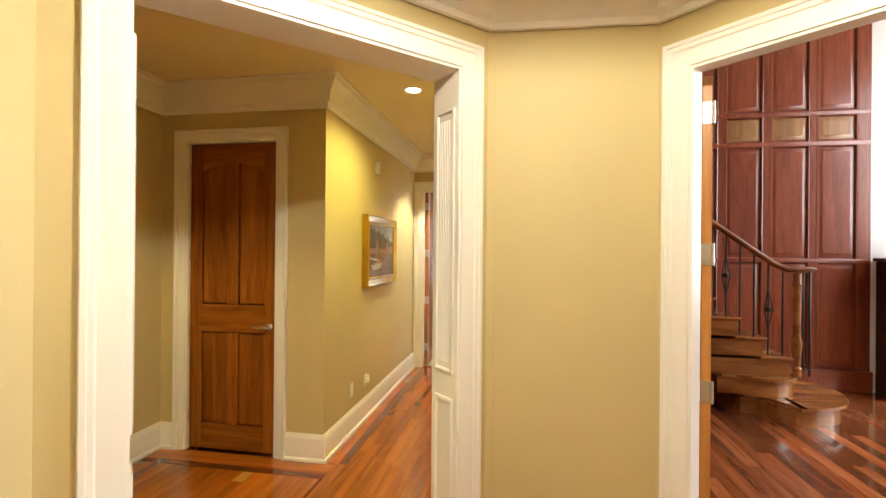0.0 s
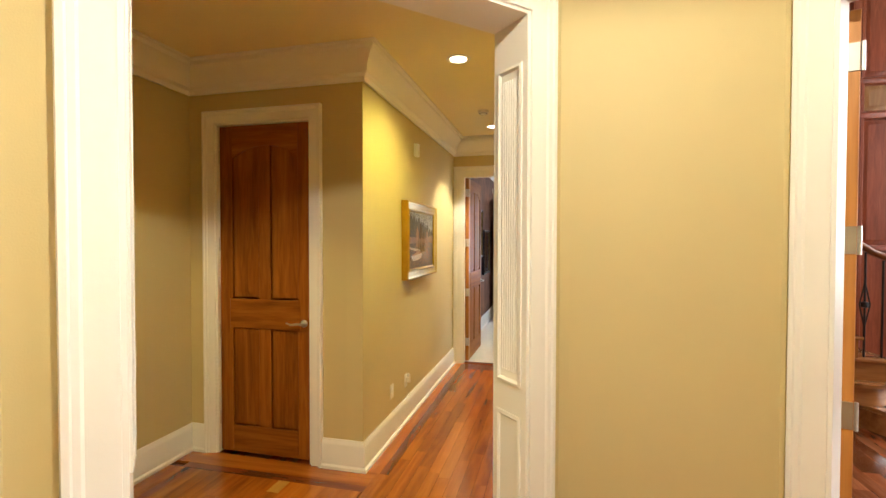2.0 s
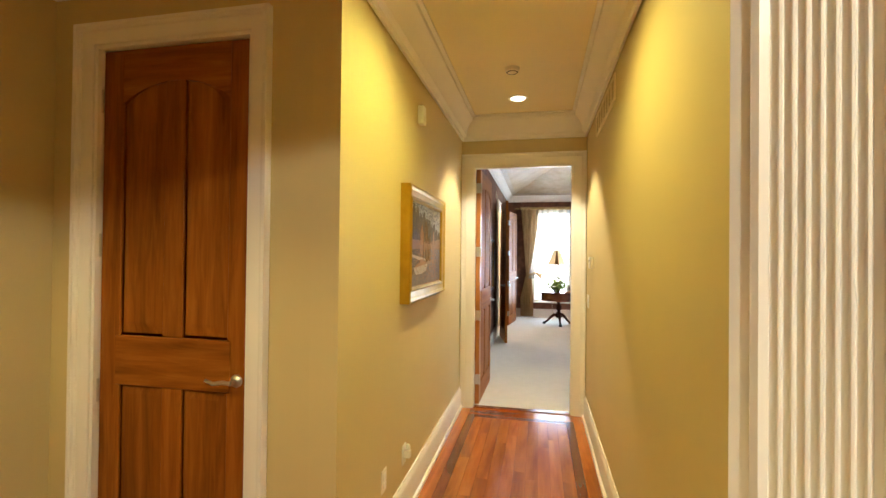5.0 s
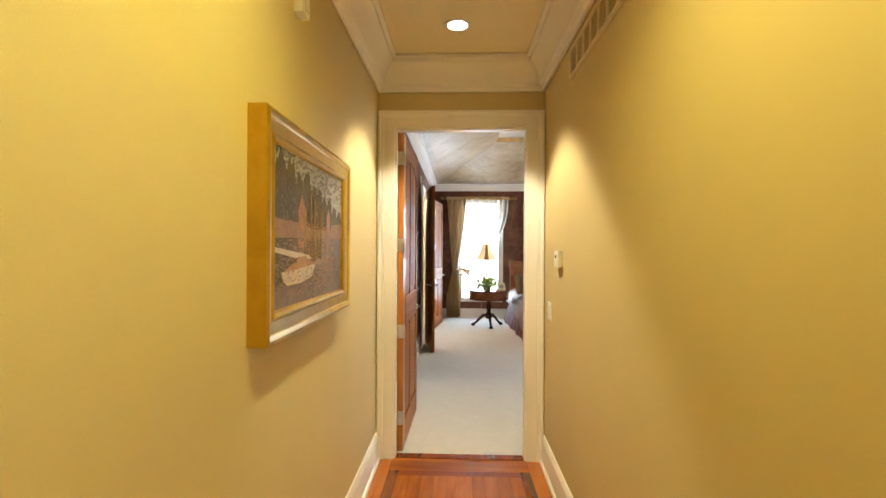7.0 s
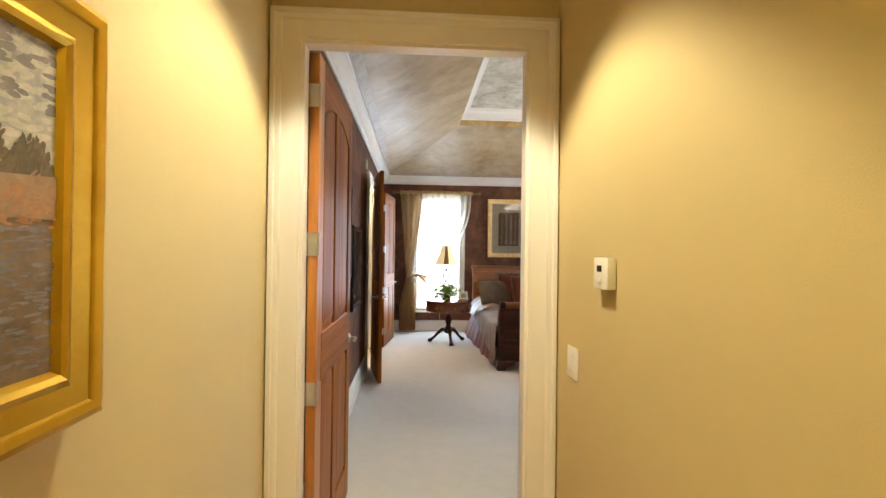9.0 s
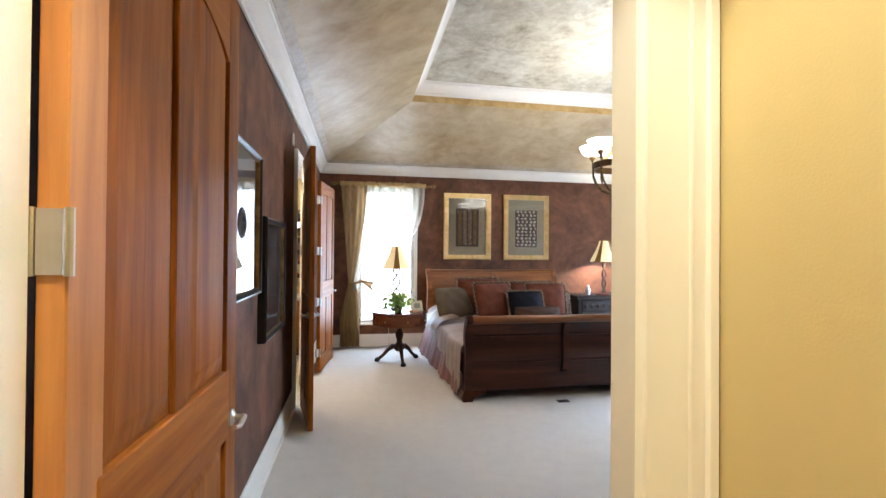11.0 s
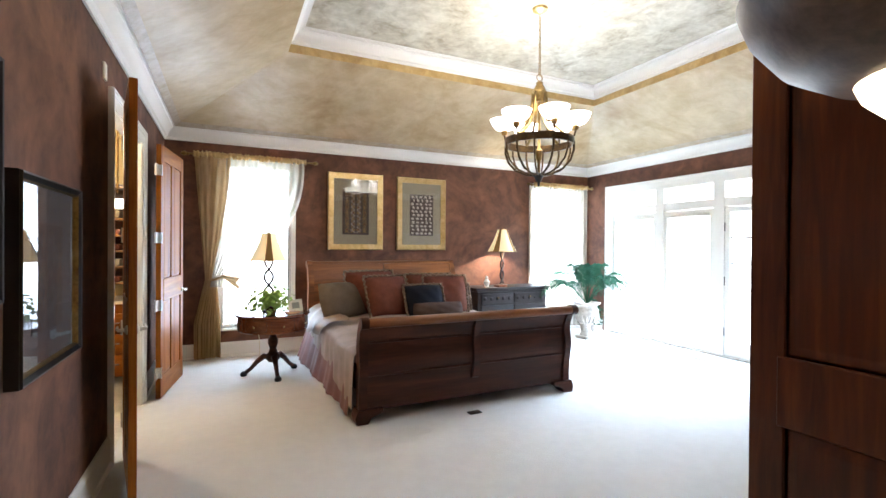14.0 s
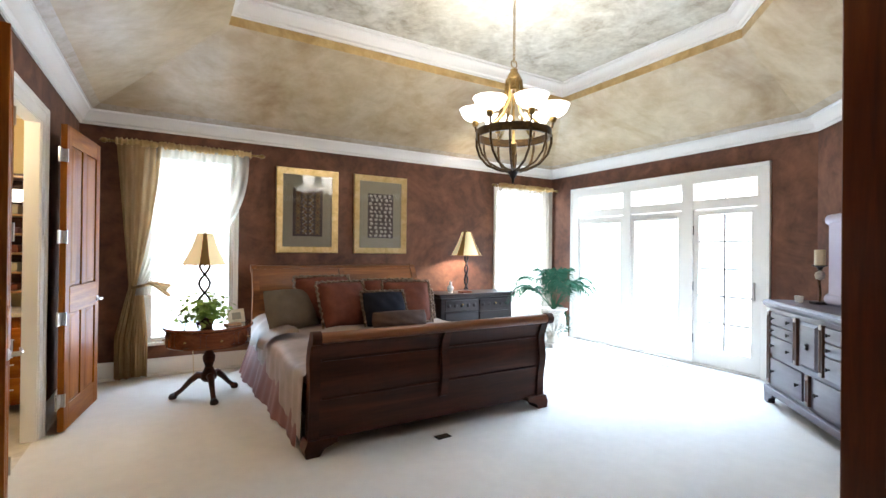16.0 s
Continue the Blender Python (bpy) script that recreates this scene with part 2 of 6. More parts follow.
M["stone"] = mottled("weathered_urn_stone", [(0.36, 0.32, 0.26), (0.54, 0.50, 0.44), (0.67, 0.63, 0.57)], 9, 0.8, 0, 0.3)
M["marble"] = mottled("dark_brown_dish_lacquer", [(0.035, 0.020, 0.012), (0.075, 0.044, 0.028), (0.125, 0.080, 0.055)], 9, 0.42, 0.15, 0.06)
M["finial"] = wood("turned_finial_wood", (0.22, 0.10, 0.03), (0.34, 0.17, 0.06), (0.44, 0.24, 0.09), "z", 0.35, 0.3, 8)
M["candle"] = plain("ivory_wax", (0.70, 0.60, 0.40), 0.5, 0, 0.08, 12, 0.05)
M["lilac"] = plain("pale_lilac_cloth", (0.44, 0.41, 0.52), 0.6, 0, 0.05, 5, 0.1, grain=160)
M["tile"] = mottled("cream_bath_tile", [(0.48, 0.42, 0.34), (0.60, 0.54, 0.45), (0.70, 0.64, 0.55)], 3, 0.35)
M["lens"] = glow("lit_can_lens", (1.0, 0.88, 0.66), 9)
M["shade_glow"] = glow("lit_alabaster_glass", (1.0, 0.95, 0.87), 6.5)
M["bowl_glow"] = glow("lit_amber_glass", (1.0, 0.80, 0.50), 6.5)
M["bath_glow"] = glow("lit_bath_glass", (1.0, 0.90, 0.72), 6)
M["day_glow"] = glow("bright_overcast_day", (0.93, 0.97, 1.0), 4.2)


def make_shade(name, colour, strength):
    n = Nodes(name)
    v = n.coords()
    g = n.noise(v, 180, 2)
    n.set(n.bsdf, "Emission Color", (*colour, 1))
    n.set(n.bsdf, "Emission Strength", strength)
    n.bump(g, 0.15, 0.002)
    return n.done(colour, 0.8)


M["shade_cream"] = make_shade("lit_cream_lampshade", (1.0, 0.80, 0.46), 0.50)
M["shade_gold"] = make_shade("gold_lampshade", (0.27, 0.15, 0.035), 0.10)


def make_glass():
    n = Nodes("clear_glass")
    t = n.add("ShaderNodeBsdfTransparent")
    g = n.add("ShaderNodeBsdfGlossy")
    n.set(g, "Roughness", 0.02)
    face = n.add("ShaderNodeLayerWeight", Blend=0.5)
    p5, f = n.add("ShaderNodeMath"), n.add("ShaderNodeMath")
    p5.operation, f.operation = "POWER", "MULTIPLY_ADD"
    n.tree.links.new(face.outputs["Facing"], p5.inputs[0])
    n.tree.links.new(p5.outputs[0], f.inputs[0])
    p5.inputs[1].default_value, f.inputs[1].default_value, f.inputs[2].default_value = 5.0, 0.7, 0.035
    m = n.add("ShaderNodeMixShader")
    n.tree.links.new(f.outputs[0], m.inputs[0])
    n.tree.links.new(t.outputs[0], m.inputs[1])
    n.tree.links.new(g.outputs[0], m.inputs[2])
    n.tree.links.new(m.outputs[0], n.out.inputs[0])
    return n.mat


def make_sheer(name, colour, clear, through=0.5):
    n = Nodes(name)
    v = n.coords((1, 1, 0.2))
    fac = n.ramp(n.noise(v, 16, 3), [(0.35, shade(colour, 0.85)), (0.65, shade(colour, 1.1))])
    t = n.add("ShaderNodeBsdfTransparent")
    d = n.add("ShaderNodeBsdfDiffuse", Color=fac)
    l = n.add("ShaderNodeBsdfTranslucent", Color=fac)
    a, b = n.add("ShaderNodeMixShader"), n.add("ShaderNodeMixShader")
    a.inputs[0].default_value, b.inputs[0].default_value = through, clear
    n.tree.links.new(d.outputs[0], a.inputs[1])
    n.tree.links.new(l.outputs[0], a.inputs[2])
    n.tree.links.new(a.outputs[0], b.inputs[1])
    n.tree.links.new(t.outputs[0], b.inputs[2])
    n.tree.links.new(b.outputs[0], n.out.inputs[0])
    return n.mat


M["glass"] = make_glass()
M["ivy"] = make_sheer("yellow_green_ivy_leaf", (0.34, 0.46, 0.12), 0.0)
M["frond"] = make_sheer("blue_green_palm_leaf", (0.030, 0.078, 0.046), 0.0, 0.2)
M["sheer"] = make_sheer("ivory_sheer_voile", (0.66, 0.60, 0.50), 0.5)
M["drape"] = make_sheer("taupe_gold_drape_silk", (0.40, 0.262, 0.135), 0.0, 0.26)


def make_carpet():
    n = Nodes("cream_cut_pile_carpet")
    v = n.coords()
    big = n.noise(v, 1.3, 5)
    fine = n.noise(v, 170, 3, 0.7)
    patch = n.noise(v, 9, 4)
    c = n.ramp(big, [(0.3, (0.70, 0.675, 0.64)), (0.7, (0.78, 0.755, 0.72))])
    c = n.mix(c, n.ramp(fine, [(0.3, (0.58, 0.555, 0.52)), (0.7, (0.82, 0.79, 0.75))]), 0.4)
    c = n.mix(c, n.ramp(patch, [(0.35, (0.68, 0.655, 0.62)), (0.65, (0.79, 0.765, 0.725))]), 0.3)
    n.bump(fine, 0.6, 0.012)
    return n.done(c, 0.95, spec=0.1)


M["carpet"] = make_carpet()


def paint(name, cols, scale=14):
    return mottled(name, cols, scale, 0.5, 0, 0.10)


M["art_sky"] = paint("painted_sky", [(0.22, 0.23, 0.24), (0.33, 0.33, 0.32), (0.44, 0.42, 0.36)])
M["art_pale"] = paint("painted_pale_cloud", [(0.34, 0.32, 0.28), (0.44, 0.41, 0.35), (0.54, 0.50, 0.42)])
M["art_tree"] = paint("painted_trees", [(0.045, 0.034, 0.016), (0.08, 0.060, 0.026), (0.13, 0.094, 0.042)], 9)
M["art_leaf"] = paint("painted_leaves", [(0.085, 0.062, 0.024), (0.13, 0.092, 0.036), (0.18, 0.125, 0.05)], 12)
M["art_blue"] = paint("painted_blue_water", [(0.13, 0.125, 0.135), (0.19, 0.175, 0.175), (0.26, 0.23, 0.22)], 9)
M["art_glow"] = paint("painted_orange_light", [(0.27, 0.115, 0.04), (0.37, 0.17, 0.06), (0.46, 0.25, 0.10)], 12)
M["art_bank"] = paint("painted_bank", [(0.21, 0.12, 0.06), (0.29, 0.175, 0.09), (0.37, 0.24, 0.13)], 10)
M["art_water"] = paint("painted_water", [(0.13, 0.085, 0.055), (0.20, 0.135, 0.085), (0.28, 0.195, 0.12)], 7)
M["art_roof"] = paint("painted_roofs", [(0.27, 0.12, 0.06), (0.35, 0.18, 0.09), (0.43, 0.25, 0.14)], 12)
M["art_hull"] = paint("painted_hulls", [(0.44, 0.34, 0.22), (0.55, 0.44, 0.30), (0.64, 0.55, 0.41)], 24)

# ---- mesh helpers ----


def box(bm, x0, x1, y0, y1, z0, z1):
    v = [bm.verts.new((x, y, z)) for z in (z0, z1) for x, y in ((x0, y0), (x1, y0), (x1, y1), (x0, y1))]
    for f in ((3, 2, 1, 0), (4, 5, 6, 7), (0, 1, 5, 4), (1, 2, 6, 5), (2, 3, 7, 6), (3, 0, 4, 7)):
        bm.faces.new([v[i] for i in f])
    return bm


def boxes(*rows):
    bm = bmesh.new()
    for r in rows:
        box(bm, *r)
    return bm


def soft_box(x0, x1, y0, y1, z0, z1, r=0.006, seg=2):
    bm = boxes((x0, x1, y0, y1, z0, z1))
    bmesh.ops.bevel(bm, geom=bm.edges[:], offset=r, segments=seg, affect="EDGES", profile=0.6)
    return bm


def prism(bm, pts, y0, y1):
    """A polygon of (x, z) points made solid between two y."""
    a, b = [bm.verts.new((x, y0, z)) for x, z in pts], [bm.verts.new((x, y1, z)) for x, z in pts]
    bm.faces.new(a), bm.faces.new(b[::-1])
    for i in range(len(pts)):
        j = (i + 1) % len(pts)
        bm.faces.new((a[j], a[i], b[i], b[j]))
    return bm


def slab(bm, pts, z0, z1):
    """A polygon of (x, y) points made solid between two z."""
    a, b = [bm.verts.new((x, y, z0)) for x, y in pts], [bm.verts.new((x, y, z1)) for x, y in pts]
    bm.faces.new(a[::-1]), bm.faces.new(b)
    for i in range(len(pts)):
        j = (i + 1) % len(pts)
        bm.faces.new((a[i], a[j], b[j], b[i]))
    return bm


def lathe(profile, seg=24, x=0.0, y=0.0, bm=None, sx=1.0, sy=1.0, ring=False):
    """A turned body from (radius, z) points; ring: the profile closes on itself round an open middle."""
    bm = bm or bmesh.new()
    rings = []
    for r, z in profile:
        rings.append([bm.verts.new((x + sx * max(r, 1e-4) * math.cos(math.tau * i / seg), y + sy * max(r, 1e-4) * math.sin(math.tau * i / seg), z)) for i in range(seg)])
    for a, b in zip(rings, rings[1:]):
        for i in range(seg):
            j = (i + 1) % seg
            bm.faces.new((a[i], a[j], b[j], b[i]))
    if ring:
        for i in range(seg):
            j = (i + 1) % seg
            bm.faces.new((rings[-1][i], rings[-1][j], rings[0][j], rings[0][i]))
    else:
        bm.faces.new(rings[0][::-1]), bm.faces.new(rings[-1])
    return bm


def tube(points, radius, seg=8, bm=None, closed=False, flat=1.0):
    """A round bar along points; radius may be a list."""
    bm = bm or bmesh.new()
    pts = [Vector(p) for p in points]
    n = len(pts)
    rings, up = [], None
    for i, p in enumerate(pts):
        d = (pts[(i + 1) % n] - pts[i - 1]) if closed else (pts[min(i + 1, n - 1)] - pts[max(i - 1, 0)])
        d.normalize()
        if up is None:
            up = Vector((0, 0, 1)) if abs(d.z) < 0.9 else Vector((1, 0, 0))
        side = d.cross(up).normalized()
        up = side.cross(d).normalized()
        r = radius[i] if isinstance(radius, (list, tuple)) else radius
        rings.append([bm.verts.new(p + side * (r * math.cos(math.tau * k / seg)) + up * (flat * r * math.sin(math.tau * k / seg))) for k in range(seg)])
    pairs = list(zip(rings, rings[1:])) + ([(rings[-1], rings[0])] if closed else [])
    for a, b in pairs:
        for k in range(seg):
            m = (k + 1) % seg
            bm.faces.new((a[k], a[m], b[m], b[k]))
    if not closed:
        bm.faces.new(rings[0][::-1]), bm.faces.new(rings[-1])
    return bm


def sweep(profile, path, place, closed=False, bm=None):
    """A moulding: profile of (offset to the left, height) carried along a flat path with mitred corners; place(x, y, h) gives the point."""
    bm = bm or bmesh.new()
    pts = [Vector(p) for p in path]
    n = len(pts)
    rings = []
    for i, p in enumerate(pts):
        a = (p - pts[i - 1]).normalized() if (i or closed) else None
        b = (pts[(i + 1) % n] - p).normalized() if (i < n - 1 or closed) else None
        a, b = a or b, b or a
        na, nb = Vector((-a.y, a.x)), Vector((-b.y, b.x))
        m = (na + nb) / max(0.2, 1 + na.dot(nb))
        rings.append([bm.verts.new(place(p.x + m.x * o, p.y + m.y * o, h)) for o, h in profile])
    k = len(profile)
    for i in range(n if closed else n - 1):
        a, b = rings[i], rings[(i + 1) % n]
        for j in range(k):
            q = (j + 1) % k
            bm.faces.new((a[j], b[j], b[q], a[q]))
    if not closed:
        bm.faces.new(rings[0]), bm.faces.new(rings[-1][::-1])
    return bm


def flat_place(z):
    return lambda x, y, h: (x, y, z + h)


def finish(name, bm, material, smooth=None):
    bmesh.ops.recalc_face_normals(bm, faces=bm.faces[:])
    me = bpy.data.meshes.new(name)
    bm.to_mesh(me)
    bm.free()
    me.materials.append(material)
    if smooth:
        me.shade_smooth()
        me.set_sharp_from_angle(angle=radians(smooth))
    return me


def part(name, bm, material, parent, label="", smooth=35, at=None):
    """One mesh under a thing or a part."""
    ob = new(name, finish(name, bm, material, smooth))
    ob.parent = parent
    if at is not None:
        ob.matrix_basis = at
    return tagged(ob, label)


def thing(name, m, label, category, group=""):
    ob = new(name)
    ob.empty_display_size = 0.1
    ob.matrix_basis = m
    return tagged(ob, label, category, group)


def single(name, bm, material, label, category="", group="", kind="", m=None, smooth=35):
    """A thing of one mesh."""
    ob = new(name, finish(name, bm, material, smooth))
    if m is not None:
        ob.matrix_basis = m
    return tagged(ob, label, category, group, kind)


def setting(name, bm, material, label, smooth=None, m=None):
    return single(name, bm, material, label, kind="structure", smooth=smooth, m=m)


class Run:
    """A straight wall from p to q; its face is on the left of the way from p to q, its body on the right."""

    def __init__(self, p, q):
        self.p, self.q = Vector(p), Vector(q)
        self.length = (self.q - self.p).length
        d = (self.q - self.p).normalized()
        self.m = Matrix.Translation((*self.p, 0)) @ Matrix.Rotation(math.atan2(d.y, d.x), 4, "Z")

    def wall(self, name, material, label, top, thick=0.12, holes=(), z0=0.0, ends=(0.0, 0.0)):
        bm = bmesh.new()
        s = -ends[0]
        for a, b, lo, hi in sorted(holes):
            box(bm, s, a, -thick, 0, z0, top)
            if hi < top:
                box(bm, a, b, -thick, 0, hi, top)
            if lo > z0:
                box(bm, a, b, -thick, 0, z0, lo)
            s = b
        box(bm, s, self.length + ends[1], -thick, 0, z0, top)
        return setting(name, bm, material, label, m=self.m)


CASING = [(0, 0), (0, 0.014), (0.012, 0.019), (0.066, 0.019), (0.072, 0.027), (0.086, 0.030), (0.09, 0.037), (0.104, 0.037), (0.108, 0.03), (0.108, 0)]


def casing(name, run, a, b, top, material, label, width=0.108, side=1, low=0.0, thick=0.0):
    """Mitred door trim round an opening from a to b along a wall's face."""
    k = width / 0.108
    prof = [(o * k, h) for o, h in CASING]
    bm = sweep(prof, [(a, low), (a, top), (b, top), (b, low)], lambda s, z, h: (s, h if side > 0 else -thick - h, z))
    return setting(name, bm, material, label, 40, run.m)


def crown_profile(drop, out):
    return [(0, 0), (0.006, -drop), (out * 0.16, -drop), (out * 0.18, -drop * 0.86), (out * 0.34, -drop * 0.78), (out * 0.42, -drop * 0.52),
            (out * 0.66, -drop * 0.26), (out * 0.82, -drop * 0.2), (out * 0.84, -drop * 0.08), (out, -drop * 0.06), (out, 0)]


BASE = [(0, 0), (0, 0.205), (0.008, 0.205), (0.012, 0.19), (0.018, 0.178), (0.02, 0.165), (0.02, 0.03), (0.034, 0.02), (0.034, 0)]


def raised(bm, pts, y_low, y_high, inset=0.035):
    """A fielded panel over a polygon of (x, z): sloped border and flat field."""
    cx, cz = sum(p[0] for p in pts) / len(pts), sum(p[1] for p in pts) / len(pts)
    w, h = max(p[0] for p in pts) - min(p[0] for p in pts), max(p[1] for p in pts) - min(p[1] for p in pts)

    def ring(d, y):
        kx, kz = max(0.1, 1 - 2 * d / w), max(0.1, 1 - 2 * d / h)
        return [bm.verts.new((cx + (x - cx) * kx, y, cz + (z - cz) * kz)) for x, z in pts]
    rings = [ring(0, y_low), ring(inset * 0.2, y_low), ring(inset, y_high), ring(inset * 1.12, y_high)]
    for a, b in zip(rings, rings[1:]):
        for i in range(len(pts)):
            j = (i + 1) % len(pts)
            bm.faces.new((a[i], a[j], b[j], b[i]))
    bm.faces.new(rings[-1])
    return bm


def arch(x0, x1, z0, z1, rise, lean):
    """A panel outline whose top curves up towards one side (lean 1: to the right, -1: to the left, 0: level)."""
    pts = [(x0, z0), (x1, z0)]
    if not lean:
        return pts + [(x1, z1), (x0, z1)]
    for i in range(9):
        u = 1 - i / 8
        k = u if lean > 0 else 1 - u
        pts.append((x0 + (x1 - x0) * u, z1 - rise + rise * math.sin(k * math.pi / 2) ** 0.8))
    return pts


def lever_handle(parent, x, z, y, out, way=1):
    """Rose, neck and curved lever on a door face; out: +1 or -1 along y."""
    h = part("handle", lathe([(0.027, 0), (0.027, 0.006), (0.02, 0.012), (0.011, 0.016), (0.011, 0.045)], 16), M["steel"], parent, "satin nickel lever handle",
             at=pose(x, y, z, -90 * out, 0, 0))
    part("lever", tube([(x, y + out * 0.045, z), (x + way * 0.03, y + out * 0.05, z + 0.004), (x + way * 0.075, y + out * 0.05, z - 0.004), (x + way * 0.115, y + out * 0.046, z + 0.006)],
                       [0.009, 0.009, 0.008, 0.006], 8), M["steel"], h).matrix_parent_inverse = h.matrix_basis.inverted()


def panel_door(name, m, w, h, label, handle_side=1, arched=False, hinges=(0.25, 0.9, 1.55, 2.2), edge=None, way=-1, skin=None, lever=True, throw=0.0):
    """A four-panel door with a proud lock rail: hinge edge at x = 0, width along x, faces at y = 0 and -0.044."""
    t = 0.044
    va, vx = (skin, skin) if skin else (M["door"], M["door_x"])
    d = thing(name, m, label, "door")
    sw, rail, lock0, lock1, low = 0.105, 0.15, 0.93, 1.15, 0.2
    cx = w / 2
    rise = 0.09 if arched else 0.0
    part("core", boxes((0.02, w - 0.02, -t + 0.014, -0.014, 0.02, h - 0.02)), va, d)
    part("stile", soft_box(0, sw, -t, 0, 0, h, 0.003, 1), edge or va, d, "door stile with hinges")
    part("stile", soft_box(w - sw, w, -t, 0, 0, h, 0.003, 1), va, d)
    for z0, z1 in ((lock1, h - rail), (low, lock0)):
        part("mullion", soft_box(cx - 0.05, cx + 0.05, -t + 0.001, -0.001, z0, z1, 0.003, 1), va, d)
    part("rail", soft_box(sw, w - sw, -t + 0.0005, -0.0005, 0, low, 0.003, 1), vx, d)
    part("rail", soft_box(sw - 0.02, w - sw + 0.02, -t - 0.004, 0.004, lock0, lock1, 0.004, 1), vx, d, "proud lock rail")
    bm = bmesh.new()
    top = [(sw, h)]
    if arched:
        for i in range(13):
            u = i / 12
            top.append((sw + (w - 2 * sw) * u, h - rail - rise + rise * math.sin(u * math.pi) ** 0.8))
        top.append((w - sw, h))
        prism(bm, top[::-1], -t + 0.0005, -0.0005)
    else:
        box(bm, sw, w - sw, -t + 0.0005, -0.0005, h - rail, h)
    part("rail", bm, vx, d)
    for x0, x1, lean in ((sw, cx - 0.05, 1), (cx + 0.05, w - sw, -1)):
        for z0, z1, up in ((lock1, h - rail, arched), (low, lock0, False)):
            pts = arch(x0, x1, z0, z1, rise, lean if up else 0)
            bm = bmesh.new()
            raised(bm, pts, -0.014, -0.003, 0.036)
            raised(bm, pts, -t + 0.014, -t + 0.003, 0.036)
            part("panel", bm, va, d)
    hx = w - 0.055 if handle_side > 0 else 0.055
    if lever:
        lever_handle(d, hx, 0.985, 0.0, 1, way)
        lever_handle(d, hx, 0.985, -t, -1, way)
    for z in hinges:
        hb = boxes((-0.006, 0.0, -t + 0.004, -0.004, z - 0.05, z + 0.05))
        for y in (0.005, -t - 0.005):
            lathe([(0.007, z - 0.052), (0.007, z + 0.052)], 10, -0.004, y, hb)
        if throw:
            box(hb, -throw, -0.006, -t * 0.5 - 0.003, -t * 0.5 + 0.003, z - 0.05, z + 0.05)
            lathe([(0.009, z - 0.052), (0.009, z + 0.052)], 10, -throw, -t * 0.5, hb)
        part("hinge", hb, M["steel"], d, "wide-throw satin nickel hinge" if throw else "satin nickel butt hinge")
    return d

# ---- setting: foyer and hall ----
HALL_TOP = 2.90
A, B = Vector((-0.143, 2.910)), Vector((0.653, 2.950))
UA, UB = Vector((-0.7095, -0.7047)), Vector((0.729, -0.6845))
NA, NB = Vector((0.7047, -0.7095)), Vector((-0.6845, -0.729))   # into the foyer
C, D = A + UA * 1.69, B + UB * 1.60
run_arch = Run(A, A + UA * 3.95)
run_flat = Run(B, A)
run_study = Run(D, B)
run_foyer_w = Run((C.x, C.y + 0.02), (C.x, -1.2))
run_foyer_e = Run((D.x, -1.2), (D.x, D.y + 0.05))
run_foyer_s = Run((-1.52, -1.2), (1.97, -1.2))
run_hall_w = Run((-1.452, 6.86), (-1.452, 3.905))
run_closet = Run((-1.572, 3.905), (-2.975, 3.905))
run_alcove_w = Run((-2.855, 4.025), (-2.855, 0.1))
run_hall_e = Run((-0.235, 2.90), (-0.235, 6.86))
run_hall_n = Run((-0.115, 6.80), (-1.572, 6.80))

setting("wall_archway", boxes((-0.1, 0.18, -0.20, 0, 0, HALL_TOP), (0.18, 1.475, -0.20, 0, 2.475, HALL_TOP), (1.475, run_arch.length, -0.13, 0, 0, HALL_TOP)),
        M["beige"], "beige painted diagonal wall with a wide cased opening", m=run_arch.m)
run_flat.wall("wall_foyer_north", M["beige"], "plain beige painted foyer wall", HALL_TOP, 0.15)
run_study.wall("wall_study_door", M["beige"], "beige painted diagonal wall with a cased doorway", HALL_TOP, 0.075, [(0.40, 1.454, 0, 2.447)])
run_foyer_w.wall("wall_foyer_west", M["beige"], "beige painted foyer wall", HALL_TOP)
run_foyer_e.wall("wall_foyer_east", M["beige"], "beige painted foyer wall", HALL_TOP)
run_foyer_s.wall("wall_foyer_south", M["beige"], "beige painted foyer wall", HALL_TOP)
run_hall_w.wall("wall_hall_west", M["beige"], "beige painted hall wall hung with a painting", HALL_TOP)
run_closet.wall("wall_closet", M["beige"], "beige painted wall with a closet door", HALL_TOP, 0.12, [(0.273, 1.058, 0, 2.455)])
run_alcove_w.wall("wall_alcove_west", M["beige"], "beige painted alcove wall with a doorway", HALL_TOP, 0.12, [(1.115, 1.96, 0, 2.43)])
run_hall_e.wall("wall_hall_east", M["beige"], "beige painted hall wall with a vent and thermostat", HALL_TOP)
run_hall_n.wall("wall_hall_north", M["beige"], "beige painted wall round the bedroom doorway", HALL_TOP, 0.035, [(0.246, 1.212, 0, 2.416)])

casing("trim_archway", run_arch, 0.18, 1.475, 2.475, M["trim"], "white stepped door casing", 0.115)
casing("trim_study_door", run_study, 0.40, 1.454, 2.447, M["trim"], "white stepped door casing", 0.115)
casing("trim_closet_door", run_closet, 0.273, 1.058, 2.455, M["trim"], "white door casing", 0.09)
casing("trim_alcove_door", run_alcove_w, 1.115, 1.96, 2.43, M["trim"], "white door casing", 0.108)
casing("trim_bedroom_door", run_hall_n, 0.246, 1.212, 2.416, M["trim"], "white stepped casing of the bedroom doorway", 0.122)


def jamb(name, run, a, b, top, y0, y1, material=None):
    return setting(name, boxes((a - 0.002, a + 0.014, y0, y1, 0, top), (b - 0.014, b + 0.002, y0, y1, 0, top), (a + 0.014, b - 0.014, y0, y1, top - 0.014, top + 0.002)),
                   material or M["trim"], "white painted door jamb", m=run.m)


